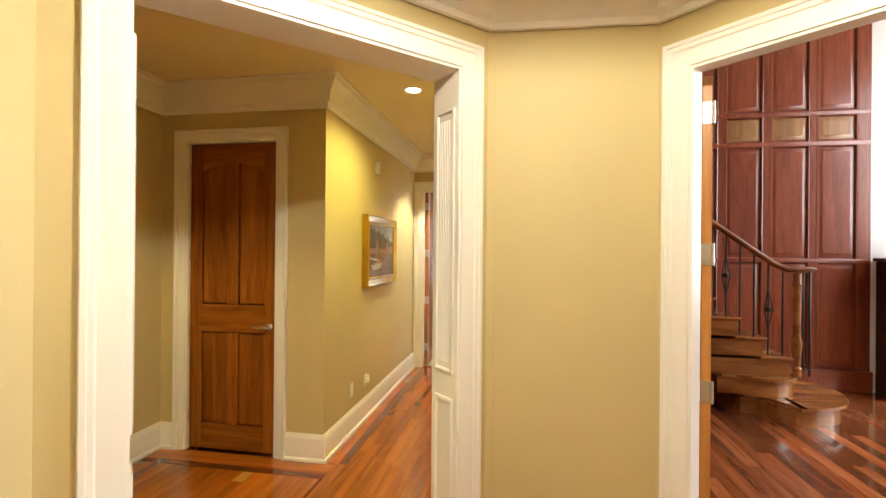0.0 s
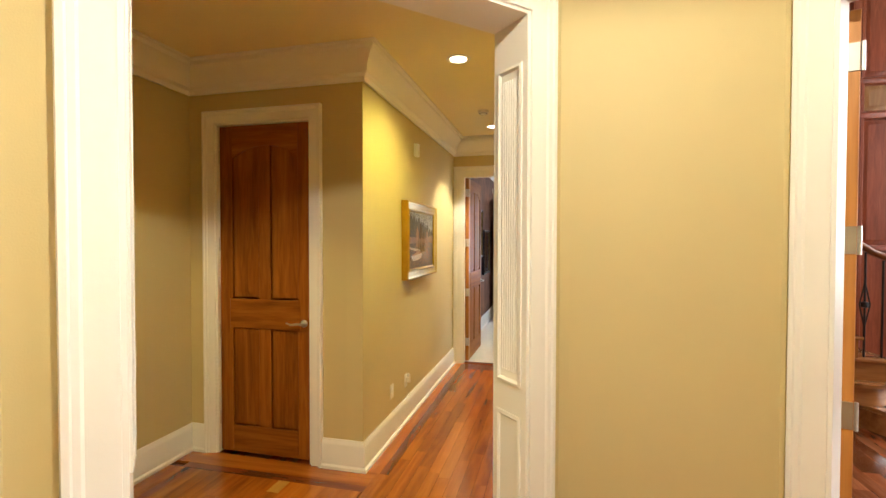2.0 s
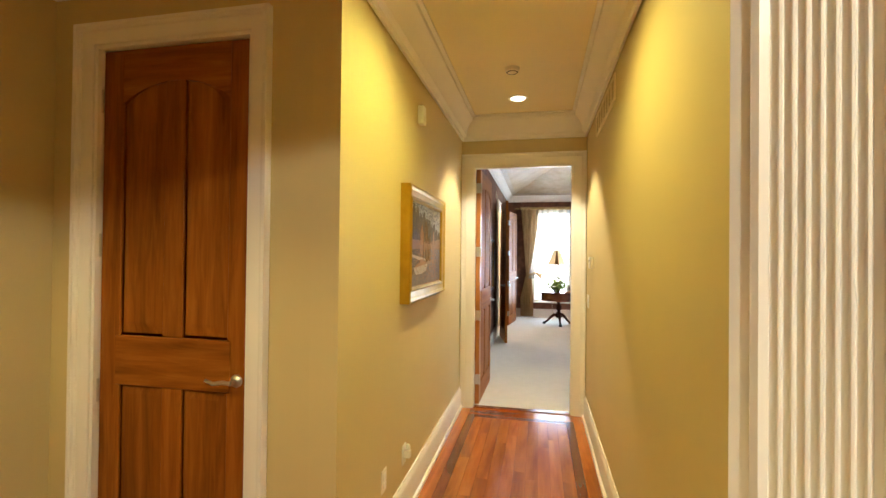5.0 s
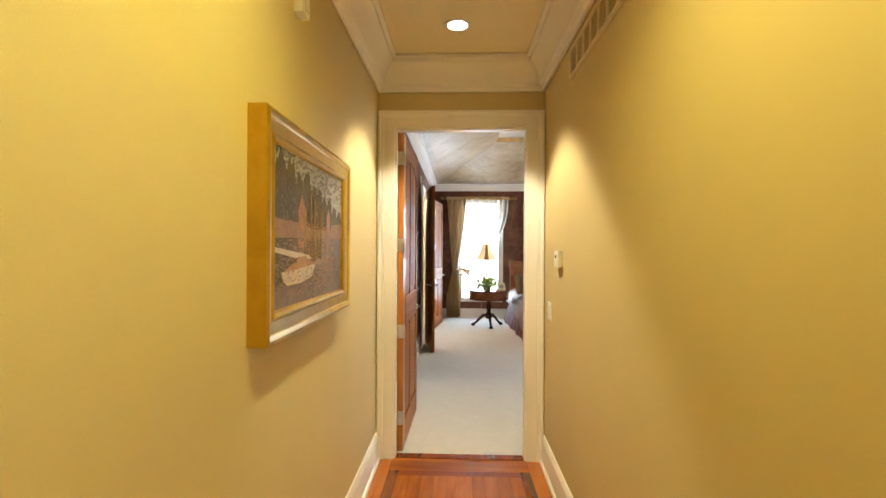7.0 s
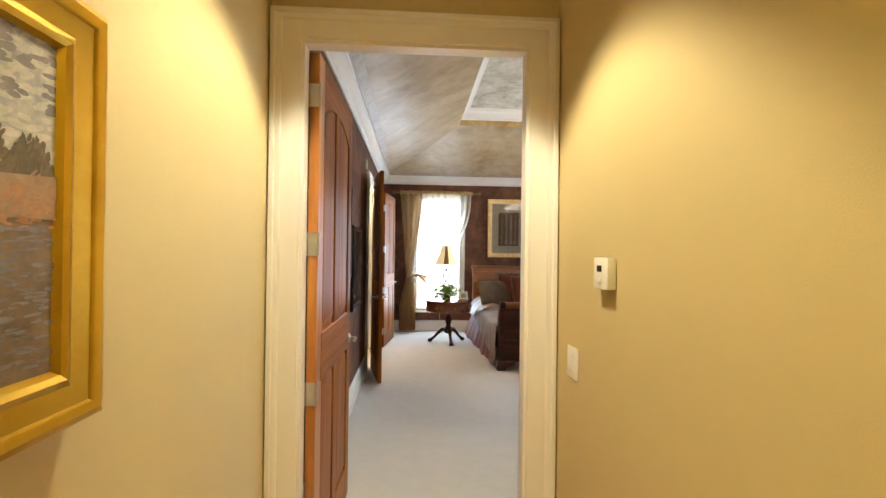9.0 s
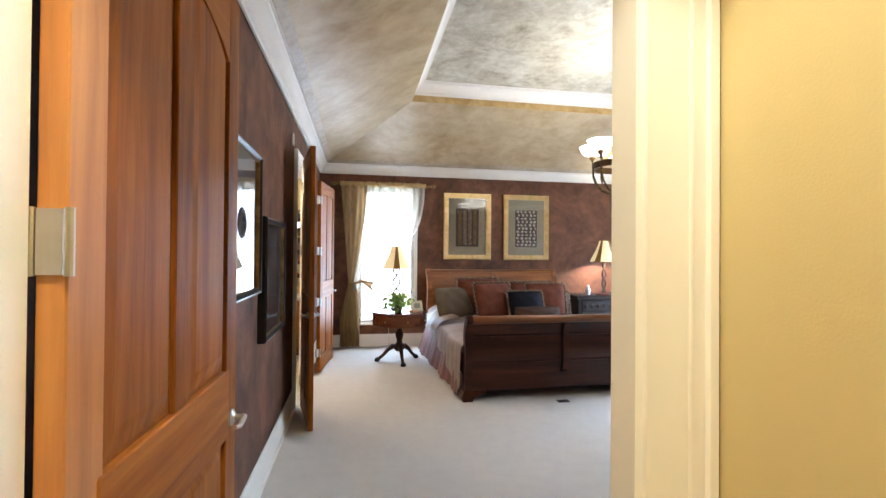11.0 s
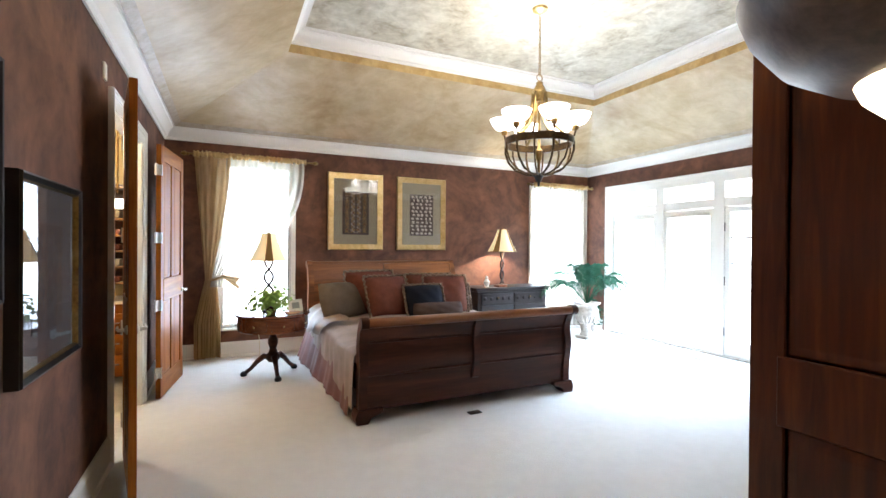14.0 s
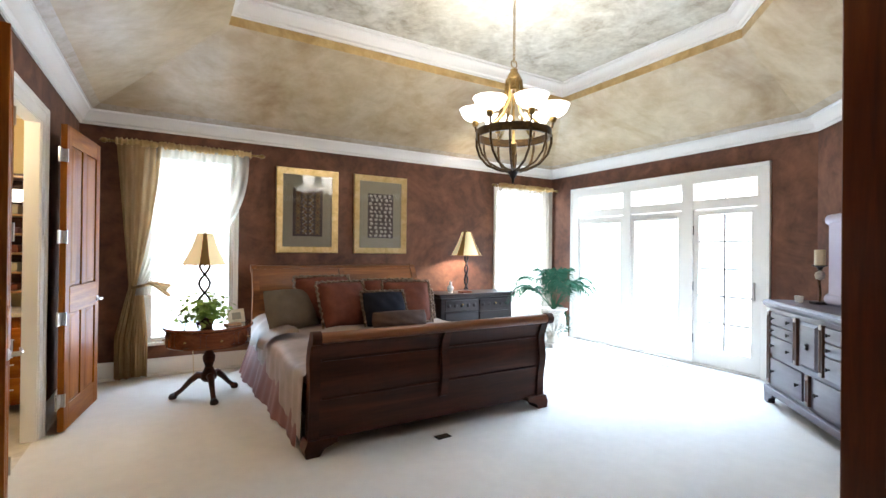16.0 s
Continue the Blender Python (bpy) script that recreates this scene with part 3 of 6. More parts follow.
setting("trim_jamb_archway", boxes((0.178, 0.194, -0.203, 0.004, 0, 2.475), (1.461, 1.477, -0.133, 0.004, 0, 2.475), (0.194, 1.461, -0.203, 0.004, 2.461, 2.477)),
        M["trim"], "white painted archway jamb", m=run_arch.m)
jamb("trim_jamb_study", run_study, 0.40, 1.454, 2.447, -0.078, 0.004)
jamb("trim_jamb_closet", run_closet, 0.273, 1.058, 2.455, -0.12, 0.003)
jamb("trim_jamb_bedroom", run_hall_n, 0.246, 1.212, 2.416, -0.072, 0.003)

# fluted panels on the deep reveals of the archway
for side, s0, mid, hw in ((1, 0.194, -0.10, 0.075), (-1, 1.461, -0.065, 0.045)):
    base = thing("fluted_panel", run_arch.m @ pose(s0, mid, 0), "white fluted pilaster panel in the archway reveal", "panelling", "archway panels")
    for z0, z1 in ((1.02, 2.29), (0.14, 0.90)):
        bm = sweep([(0, 0), (0, 0.006), (0.012, 0.01), (0.02, 0.002), (0.02, 0)], [(-hw, z0), (hw, z0), (hw, z1), (-hw, z1)], lambda x, z, h: (side * h, x, z), True)
        part("moulding", bm, M["trim"], base)
        for i in range(7 if z1 > 1 else 0):
            y = (i - 3) * hw * 0.19
            part("flute", tube([(side * 0.0005, y, z0 + 0.05), (side * 0.0005, y, z1 - 0.05)], 0.0038, 8), M["trim"], base)

hall_loop = [(-0.235, 3.100), (-0.235, 6.80), (-1.452, 6.80), (-1.452, 3.905), (-2.855, 3.905), (-2.855, 0.499)]
foyer_loop = [tuple(D), tuple(B), tuple(A), tuple(C), (C.x, -1.2), (D.x, -1.2)]
setting("trim_crown_hall", sweep(crown_profile(0.225, 0.15), hall_loop, flat_place(HALL_TOP - 0.002), True), M["crown"], "white crown moulding of the hall", 30)
setting("trim_crown_foyer", sweep(crown_profile(0.21, 0.2), foyer_loop, flat_place(HALL_TOP - 0.002), True), M["crown"], "white crown moulding of the foyer", 30)
for path in ([(-1.452, 6.762), (-1.452, 3.905), (-1.755, 3.905)], [(-2.72, 3.905), (-2.855, 3.905), (-2.855, 2.98)], [(-0.235, 3.02), (-0.235, 6.762)],
             [tuple(B), tuple(A), tuple(A + UA * 0.062)], [tuple(C + UA * -0.095), tuple(C), (C.x, -1.2), (D.x, -1.2), tuple(D)]):
    setting("baseboard", sweep(BASE, path, flat_place(0)), M["trim"], "tall white moulded baseboard", 30)
ceiling_pts = [(-3.0, -1.35), (2.0, -1.35), (2.0, 1.9), (0.78, 3.06), (-0.10, 3.06), (-0.10, 6.87), (-3.0, 6.87)]
setting("ceiling_hall", slab(bmesh.new(), ceiling_pts, HALL_TOP, HALL_TOP + 0.1), M["hall_ceiling"], "cream painted hall ceiling")
setting("subfloor", boxes((-3.1, 7.2, -1.4, 6.87, -0.15, -0.02)), M["inlay"], "dark boards under the floor")

# ---- setting: bedroom ----
W, N, E = -1.46, 13.77, 5.485
room = [(W, 6.87), (2.655, 6.87), (E, 9.70), (E, N), (W, N)]
run_w = Run((W, N + 0.12), (W, 6.84))
run_n = Run((E + 0.12, N), (W - 0.12, N))
run_e = Run((E, 9.65), (E, N))
run_se = Run((2.655, 6.87), (E, 9.70))
run_s = Run((W, 6.87), (2.76, 6.87))
WALL_TOP = 3.0
run_w.wall("wall_west", M["wine"], "wine-brown glazed bedroom wall with a bathroom doorway", WALL_TOP, 0.09, [(1.81, 3.01, 0, 2.45)])
run_n.wall("wall_north", M["wine"], "wine-brown glazed bedroom wall with two windows", WALL_TOP, 0.16, [(0.305, 1.405, 0.39, 2.58), (5.525, 6.425, 0.39, 2.58)])
run_e.wall("wall_east", M["wine"], "wine-brown glazed bedroom wall with garden doors", WALL_TOP, 0.16, [(0.60, 3.53, 0, 2.49)])
run_se.wall("wall_southeast", M["wine"], "wine-brown glazed diagonal bedroom wall", WALL_TOP, 0.12)
run_s.wall("wall_south", M["wine"], "wine-brown glazed wall round the hall doorway", WALL_TOP, 0.035, [(0.133, 1.099, 0, 2.416)])
casing("trim_bath_door", run_w, 1.81, 3.01, 2.45, M["trim"], "white casing of the bathroom doorway", 0.115)
jamb("trim_jamb_bath", run_w, 1.81, 3.01, 2.45, -0.092, 0.003)
setting("trim_crown_bedroom", sweep(crown_profile(0.165, 0.13), room, flat_place(WALL_TOP - 0.002), True), M["crown"], "white crown moulding of the bedroom", 30)
for path in ([(W, 10.76), (W, 6.99)], [(W, N), (W, 12.24)], [(E, 13.34), (E, N), (W, N)], [(-0.26, 6.87), (2.655, 6.87), (E, 9.70), (E, 10.1)]):
    pts = path
    setting("baseboard", sweep(BASE, pts, flat_place(0.0)), M["trim"], "tall white bedroom baseboard", 30)


def inset(pts, d):
    out = []
    for i, p in enumerate(pts):
        p, a, b = Vector(p), Vector(pts[i - 1]), Vector(pts[(i + 1) % len(pts)])
        u, v = (p - a).normalized(), (b - p).normalized()
        nu, nv = Vector((-u.y, u.x)), Vector((-v.y, v.x))
        q = p + (nu + nv) / (1 + nu.dot(nv)) * d
        out.append((q.x, q.y))
    return out


def skin(rings, thick=0.02):
    """A shell between loops of (points, z), given a second skin above."""
    bm = bmesh.new()
    vs = [[bm.verts.new((x, y, z)) for x, y in pts] for pts, z in rings]
    for a, b in zip(vs, vs[1:]):
        for i in range(len(a)):
            j = (i + 1) % len(a)
            bm.faces.new((a[i], a[j], b[j], b[i]))
    return bm


tray = [(-0.15, 9.1), (3.4, 9.1), (4.1, 9.8), (4.1, 12.14), (-0.15, 12.14)]
setting("ceiling_cove_band", skin([(inset(room, 0.128), 2.985), (inset(room, 0.20), 3.03)]), M["coveband"], "tan glazed band above the crown moulding")
setting("ceiling_cove", skin([(inset(room, 0.20), 3.03), (tray, 3.56)]), M["cove"], "sloping taupe and gold glazed ceiling cove")
setting("ceiling_tray_band", skin([(tray, 3.56), (inset(tray, -0.002), 3.65)]), M["goldband"], "gold glazed band below the tray cornice")
setting("trim_crown_tray", sweep(crown_profile(0.155, 0.15), tray, flat_place(3.80), True), M["crown"], "white cornice of the tray ceiling", 30)
setting("ceiling_tray", slab(bmesh.new(), inset(tray, -0.05), 3.80, 3.88), M["tray"], "silver and gold glazed tray ceiling")
# unseen slab added over the ceiling skins to stop skylight leaking in
setting("roof_bedroom", boxes((W - 0.3, E + 0.3, 6.86, N + 0.3, 3.95, 4.05)), M["black"], "added unseen dark slab above the bedroom ceiling that blocks the sky")
setting("floor_bedroom", slab(bmesh.new(), [(W - 0.02, 6.87), (2.75, 6.87), (E + 0.05, 9.65), (E + 0.05, N + 0.05), (W - 0.02, N + 0.05)], -0.12, 0.0), M["carpet"], "cream cut-pile bedroom carpet")
setting("trim_threshold", soft_box(-1.313, -0.375, 6.80, 6.87, -0.02, 0.008, 0.004, 1), M["inlay"], "dark wooden threshold strip")

# added box, out of view, so no sky shows under the closet door
setting("wall_closet_back", boxes((-3.0, -1.58, 4.75, 4.8, -0.02, 2.9), (-3.05, -3.0, 4.03, 4.8, -0.02, 2.9), (-3.0, -1.58, 4.03, 4.75, -0.03, -0.005), (-3.0, -1.58, 4.03, 4.8, 2.9, 2.95)), M["beige"], "added unseen box that keeps the sky out behind the closet door")
# the same kind of added closure, unseen behind the alcove door
setting("wall_alcove_back", boxes((-3.6, -3.55, 1.6, 3.3, -0.02, 2.9), (-3.55, -2.98, 3.25, 3.3, -0.02, 2.9), (-3.55, -2.98, 1.6, 1.65, -0.02, 2.9), (-3.6, -2.86, 1.6, 3.3, -0.06, -0.005), (-3.6, -2.98, 1.6, 3.3, 2.9, 2.95)), M["beige"], "added unseen box that keeps the sky out behind the alcove door")

# ---- outside ----
setting("backdrop", boxes((7.6, 7.7, 7.0, 30.0, -3.0, 8.0)), M["day_glow"], "bright hazy daylight beyond the garden doors")
setting("backdrop_north", boxes((-8.0, 7.5, 15.6, 15.7, -3.0, 8.0)), M["day_glow"], "bright hazy daylight beyond the windows")
setting("ground", boxes((-40, 40, 13.95, 60, -0.4, -0.2), (5.66, 40, -40, 13.95, -0.4, -0.2)), M["stone"], "pale terrace ground outside")

# ---- doors ----
panel_door("closet_door", run_closet.m @ pose(1.058 - 0.016, -0.07, 0.012, 0, 0, 180), 0.753, 2.425, "closed reddish-brown four-panel wooden closet door in a white casing", 1, True, way=-1)
panel_door("alcove_door", run_alcove_w.m @ pose(1.115 + 0.016, -0.03, 0.012), 0.813, 2.40, "closed reddish-brown panelled wooden door in the alcove", 1, False)
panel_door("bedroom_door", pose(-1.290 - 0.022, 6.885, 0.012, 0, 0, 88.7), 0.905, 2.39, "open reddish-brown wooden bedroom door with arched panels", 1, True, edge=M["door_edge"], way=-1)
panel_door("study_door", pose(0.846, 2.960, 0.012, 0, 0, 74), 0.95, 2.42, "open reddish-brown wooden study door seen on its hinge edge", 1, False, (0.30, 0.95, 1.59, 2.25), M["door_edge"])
panel_door("bath_door", pose(-1.350, 10.89, 0.015, 0, 0, -78.3), 0.73, 2.45, "bathroom door folded back, reddish-brown panelled wood in shade", 1, False, way=-1, throw=0.085)
panel_door("bath_door", pose(-1.350, 12.15, 0.015, 0, 0, 82.0), 0.86, 2.45, "bathroom door folded back beside the curtain, reddish-brown panelled wood", 1, False, way=-1, throw=0.085)
panel_door("wardrobe_door", pose(0.842, 6.93, 0.015, 0, 0, 90), 1.02, 2.62, "dark reddish-brown panelled wooden door standing open beside the floor lamp", 1, False, way=-1, skin=M["walnut"], lever=False)

# ---- windows ----


def sash_window(name, x0, x1, z0, z1, label):
    w = thing(name, pose((x0 + x1) / 2, N + 0.08, z0), label, "window")
    tagged(w, kind="structure")
    h, r = z1 - z0, (x1 - x0) / 2
    part("window_frame", boxes((-r, -r + 0.045, -0.05, 0.06, 0, h), (r - 0.045, r, -0.05, 0.06, 0, h), (-r + 0.045, r - 0.045, -0.05, 0.06, h - 0.045, h), (-r + 0.045, r - 0.045, -0.05, 0.06, 0, 0.05)), M["trim"], w, smooth=None)
    part("window_sill", soft_box(-r - 0.06, r + 0.06, -0.13, -0.05, -0.03, 0.0, 0.006), M["trim"], w)
    for a, b in ((0.05, h - 0.045),):
        part("pane", boxes((-r + 0.045, r - 0.045, 0.0, 0.005, a, b)), M["glass"], w, smooth=None).visible_shadow = False
    return w


sash_window("window_1", -0.82, 0.08, 0.39, 2.58, "tall white-framed window with blown-out daylight")
sash_window("window_2", 4.20, 5.30, 0.39, 2.58, "tall white-framed window behind a sheer curtain")
casing("trim_window_1", run_n, 5.525, 6.425, 2.58, M["trim"], "white window casing", 0.06, low=0.39)
casing("trim_window_2", run_n, 0.305, 1.405, 2.58, M["trim"], "white window casing", 0.06, low=0.39)

# garden doors: three bays under transom lights
gd = thing("garden_door_unit", pose(E + 0.05, 10.25, 0), "white glazed garden door unit with transom lights, daylight behind", "garden door")
tagged(gd, kind="structure")
H, LY = 2.49, 2.93
part("frame", boxes((-0.06, 0.07, 0.0, 0.05, 0, H), (-0.06, 0.07, LY - 0.06, LY, 0, H), (-0.06, 0.07, 0.05, LY - 0.06, H - 0.06, H), (-0.06, 0.07, 0.84, 1.0, 0, H - 0.06), (-0.06, 0.07, 1.82, 1.96, 0, H - 0.06),
                    (-0.055, 0.065, 0.05, 0.84, 2.08, 2.2), (-0.055, 0.065, 1.0, 1.82, 2.08, 2.2), (-0.055, 0.065, 1.96, LY - 0.06, 2.08, 2.2)), M["trim"], gd, smooth=None)
part("sill", soft_box(-0.09, 0.08, 0.0, LY, 0.0, 0.025, 0.004, 1), M["stone"], gd, "worn door sill")
for bay, (y0, y1, low) in enumerate(((0.05, 0.84, 0.12), (1.0, 1.82, 0.05), (1.96, LY - 0.06, 0.05))):
    if bay == 0:
        leaf = part("door_leaf", boxes((-0.04, 0.01, y0, y0 + 0.07, 0.03, 2.07), (-0.04, 0.01, y1 - 0.07, y1, 0.03, 2.07), (-0.04, 0.01, y0 + 0.07, y1 - 0.07, 0.03, 0.23), (-0.04, 0.01, y0 + 0.07, y1 - 0.07, 2.0, 2.07)),
                    M["trim"], gd, "white glazed door leaf", smooth=None)
        part("door_lever", boxes((-0.075, -0.04, y0 + 0.02, y0 + 0.05, 0.92, 1.14)), M["steel"], leaf, "dark metal handle plate")
        for z in (0.35, 1.05, 1.8):
            part("hinge", lathe([(0.012, z - 0.06), (0.012, z + 0.06)], 8, -0.045, y1 + 0.006), M["iron"], leaf)
        g0, g1, z0, z1, cols, rows = y0 + 0.07, y1 - 0.07, 0.23, 2.0, 2, 5
    else:
        part("bay_frame", boxes((-0.04, 0.01, y0, y0 + 0.06, 0.03, 2.07), (-0.04, 0.01, y1 - 0.06, y1, 0.03, 2.07), (-0.04, 0.01, y0 + 0.06, y1 - 0.06, 0.03, 0.10), (-0.04, 0.01, y0 + 0.06, y1 - 0.06, 2.0, 2.07)),
             M["trim"], gd, smooth=None)
        g0, g1, z0, z1, cols, rows = y0 + 0.06, y1 - 0.06, 0.10, 2.0, 1, 1
        part("roller_blind", lathe([(0.022, 0), (0.022, g1 - g0)], 12), M["trim"], gd, "rolled white blind", at=pose(-0.05, g0, 1.98, -90, 0, 0))
    part("pane", boxes((-0.018, -0.012, g0, g1, z0, z1)), M["glass"], gd, smooth=None).visible_shadow = False
    for i in range(1, cols):
        part("glazing_bar", boxes((-0.024, -0.006, g0 + (g1 - g0) * i / cols - 0.010, g0 + (g1 - g0) * i / cols + 0.010, z0, z1)), M["bar"], gd, smooth=None)
    for i in range(1, rows):
        part("glazing_bar", boxes((-0.023, -0.007, g0, g1, z0 + (z1 - z0) * i / rows - 0.010, z0 + (z1 - z0) * i / rows + 0.010)), M["bar"], gd, smooth=None)
    part("transom_pane", boxes((0.0, 0.006, y0, y1, 2.2, H - 0.06)), M["glass"], gd, smooth=None).visible_shadow = False
    part("transom_bar", boxes((-0.006, 0.012, (y0 + y1) / 2 - 0.007, (y0 + y1) / 2 + 0.007, 2.2, H - 0.06)), M["trim"], gd, smooth=None)
casing("trim_garden_doors", run_e, 0.60, 3.53, H, M["trim"], "white casing of the garden doors", 0.10)

# ---- hall fittings ----


def downlight(x, y, z):
    d = thing("recessed_downlight", pose(x, y, z), "lit white recessed ceiling downlight", "ceiling light", "recessed downlights")
    part("trim_ring", lathe([(0.062, -0.004), (0.085, -0.004), (0.088, 0.0), (0.062, 0.0)], 28, ring=True), M["trim"], d)
    part("lens", lathe([(0.0, -0.002), (0.06, -0.002), (0.06, 0.0)], 24), M["lens"], d, "glowing lens")


for x, y in ((-0.856, 4.237), (-0.87, 6.25), (-2.15, 2.3), (0.20, 1.35), (-0.5, 0.2)):
    downlight(x, y, HALL_TOP - 0.001)
alarm = thing("smoke_alarm", pose(-0.883, 5.59, HALL_TOP), "round cream smoke alarm on the hall ceiling", "smoke alarm")
part("body", lathe([(0.0, -0.034), (0.03, -0.034), (0.05, -0.024), (0.055, 0.0)], 24), M["white_plastic"], alarm)
part("slot_ring", lathe([(0.036, -0.0345), (0.042, -0.031), (0.036, -0.03)], 24, ring=True), M["iron"], alarm)
sensor = thing("wall_sensor", pose(-1.452, 5.10, 2.37), "small ivory sensor box on the hall wall", "sensor")
part("body", soft_box(0, 0.04, -0.035, 0.035, 0.005, 0.125, 0.008), M["trim"], sensor)
part("lens_window", soft_box(0.0395, 0.044, -0.022, 0.022, 0.015, 0.055, 0.002, 1), M["white_plastic"], sensor)
outlet = thing("wall_outlet", pose(-1.452, 4.473, 0.315), "ivory electrical outlet plate on the hall wall", "outlet")
part("plate", soft_box(0, 0.006, -0.037, 0.037, 0, 0.115, 0.003), M["white_plastic"], outlet)
for z in (0.035, 0.08):
    part("socket", soft_box(0.005, 0.009, -0.016, 0.016, z - 0.015, z + 0.015, 0.004), M["trim"], outlet)
nl = thing("night_light", pose(-1.452, 4.83, 0.33), "small plugged-in night light on an outlet plate", "night light")
part("plate", soft_box(0, 0.006, -0.035, 0.035, -0.03, 0.085, 0.003), M["white_plastic"], nl)
part("shell", soft_box(0.005, 0.045, -0.018, 0.018, 0.01, 0.055, 0.008), M["white_plastic"], nl)
part("bulb_cover", lathe([(0.0, 0.055), (0.014, 0.058), (0.015, 0.075), (0.008, 0.088), (0, 0.09)], 12, 0.028, 0.0), M["trim"], nl, "pale bulb cover")
vent = thing("wall_vent", pose(-0.235, 5.12, 2.475), "beige slatted return-air grille high on the hall wall", "vent")
part("frame", boxes((-0.012, 0, 0, 0.90, 0, 0.018), (-0.012, 0, 0, 0.90, 0.147, 0.165), (-0.012, 0, 0, 0.018, 0.018, 0.147), (-0.012, 0, 0.882, 0.90, 0.018, 0.147)), M["hall_ceiling"], vent, "painted grille frame", smooth=None)
part("backing", boxes((-0.003, -0.001, 0.018, 0.882, 0.018, 0.147)), M["umber"], vent, "dark backing", smooth=None)
for i in range(1, 7):
    y = 0.018 + 0.864 * i / 7
    part("divider", boxes((-0.011, -0.003, y - 0.008, y + 0.008, 0.018, 0.147)), M["hall_ceiling"], vent, smooth=None)
for i in range(8):
    z = 0.026 + 0.0155 * i
    part("slat", boxes((-0.007, -0.0035, 0.018, 0.882, z, z + 0.007)), M["beige"], vent, smooth=None)
th = thing("thermostat", pose(-0.235, 6.265, 1.425), "white wall thermostat with a small dark display", "thermostat")
part("body", soft_box(-0.03, 0, -0.055, 0.055, 0, 0.10, 0.008), M["trim"], th)
part("display", soft_box(-0.032, -0.029, -0.012, 0.022, 0.055, 0.075, 0.002, 1), M["iron"], th, "dark display")
part("button", soft_box(-0.033, -0.029, -0.012, 0.012, 0.02, 0.035, 0.002, 1), M["trim"], th)
sw = thing("light_switch", pose(-0.235, 6.575, 1.06), "ivory light switch plate beside the bedroom doorway", "light switch")
part("plate", soft_box(-0.007, 0, -0.055, 0.055, 0, 0.12, 0.003), M["trim"], sw)
part("rocker", soft_box(-0.011, -0.006, -0.016, 0.016, 0.027, 0.093, 0.003), M["trim"], sw)
vp = thing("wall_plate", pose(W, 10.65, 2.57), "small white plate high on the wine-brown wall", "wall plate")
part("plate", soft_box(0, 0.012, -0.035, 0.035, 0, 0.11, 0.003), M["white_plastic"], vp)
part("button", soft_box(0.011, 0.015, -0.012, 0.012, 0.03, 0.08, 0.002), M["trim"], vp)
bp = thing("wall_outlet", pose(W, 8.33, 0.30), "white electrical outlet plate near the bedroom baseboard", "outlet")
part("plate", soft_box(0, 0.006, -0.037, 0.037, 0, 0.115, 0.003), M["white_plastic"], bp)
for z in (0.035, 0.08):
    part("socket", soft_box(0.005, 0.009, -0.016, 0.016, z - 0.015, z + 0.015, 0.004), M["trim"], bp)

# ---- painting in the hall: a harbour with boats, in a deep gilt frame ----
pt = thing("framed_painting", pose(-1.452, 5.2125, 1.25) @ pose(0, 0, 0, 0, 0, 90), "oil painting of moored boats in a deep gilt frame", "painting")
PW, PH = 0.985, 0.69
prof = [(0, 0), (0, 0.056), (-0.012, 0.062), (-0.024, 0.058), (-0.03, 0.052), (-0.062, 0.045), (-0.074, 0.050), (-0.084, 0.046), (-0.092, 0.034), (-0.092, 0)]
part("frame", sweep(prof, [(-PW / 2, 0), (-PW / 2, PH), (PW / 2, PH), (PW / 2, 0)], lambda x, z, h: (x, -h, z), True), M["gold"], pt, "old gold leaf frame", 30)
cw, cz0, cz1 = PW / 2 - 0.088, 0.088, PH - 0.088
canvas = part("canvas", boxes((-cw, cw, -0.035, -0.004, cz0, cz1)), M["art_water"], pt, "painted canvas", smooth=None)
CH = cz1 - cz0


def daub(name, pts, material, layer):
    """A flat patch of paint on the canvas; points in parts of its width and height."""
    bm = bmesh.new()
    prism(bm, [(-cw + 2 * cw * u, cz0 + CH * v) for u, v in pts], -0.0352 - 0.0008 * layer, -0.0345)
    part(name, bm, M[material], canvas, smooth=None)


daub("sky", [(0, 0.54), (0, 1), (1, 1), (1, 0.54)], "art_sky", 1)


def mass(u0, u1, lo, top, seed):
    """A rounded tree crown on the bank."""
    rnd = random.Random(seed)
    ph = rnd.uniform(0, 6)
    pts = [(u0, lo)]
    for k in range(25):
        q = k / 24
        edge = math.sin(math.pi * min(1, max(0, q))) ** 0.42
        pts.append((u0 + (u1 - u0) * q, lo + (top - lo) * edge * (0.95 + 0.05 * math.sin(q * 19 + ph))))
    return pts + [(u1, lo)]


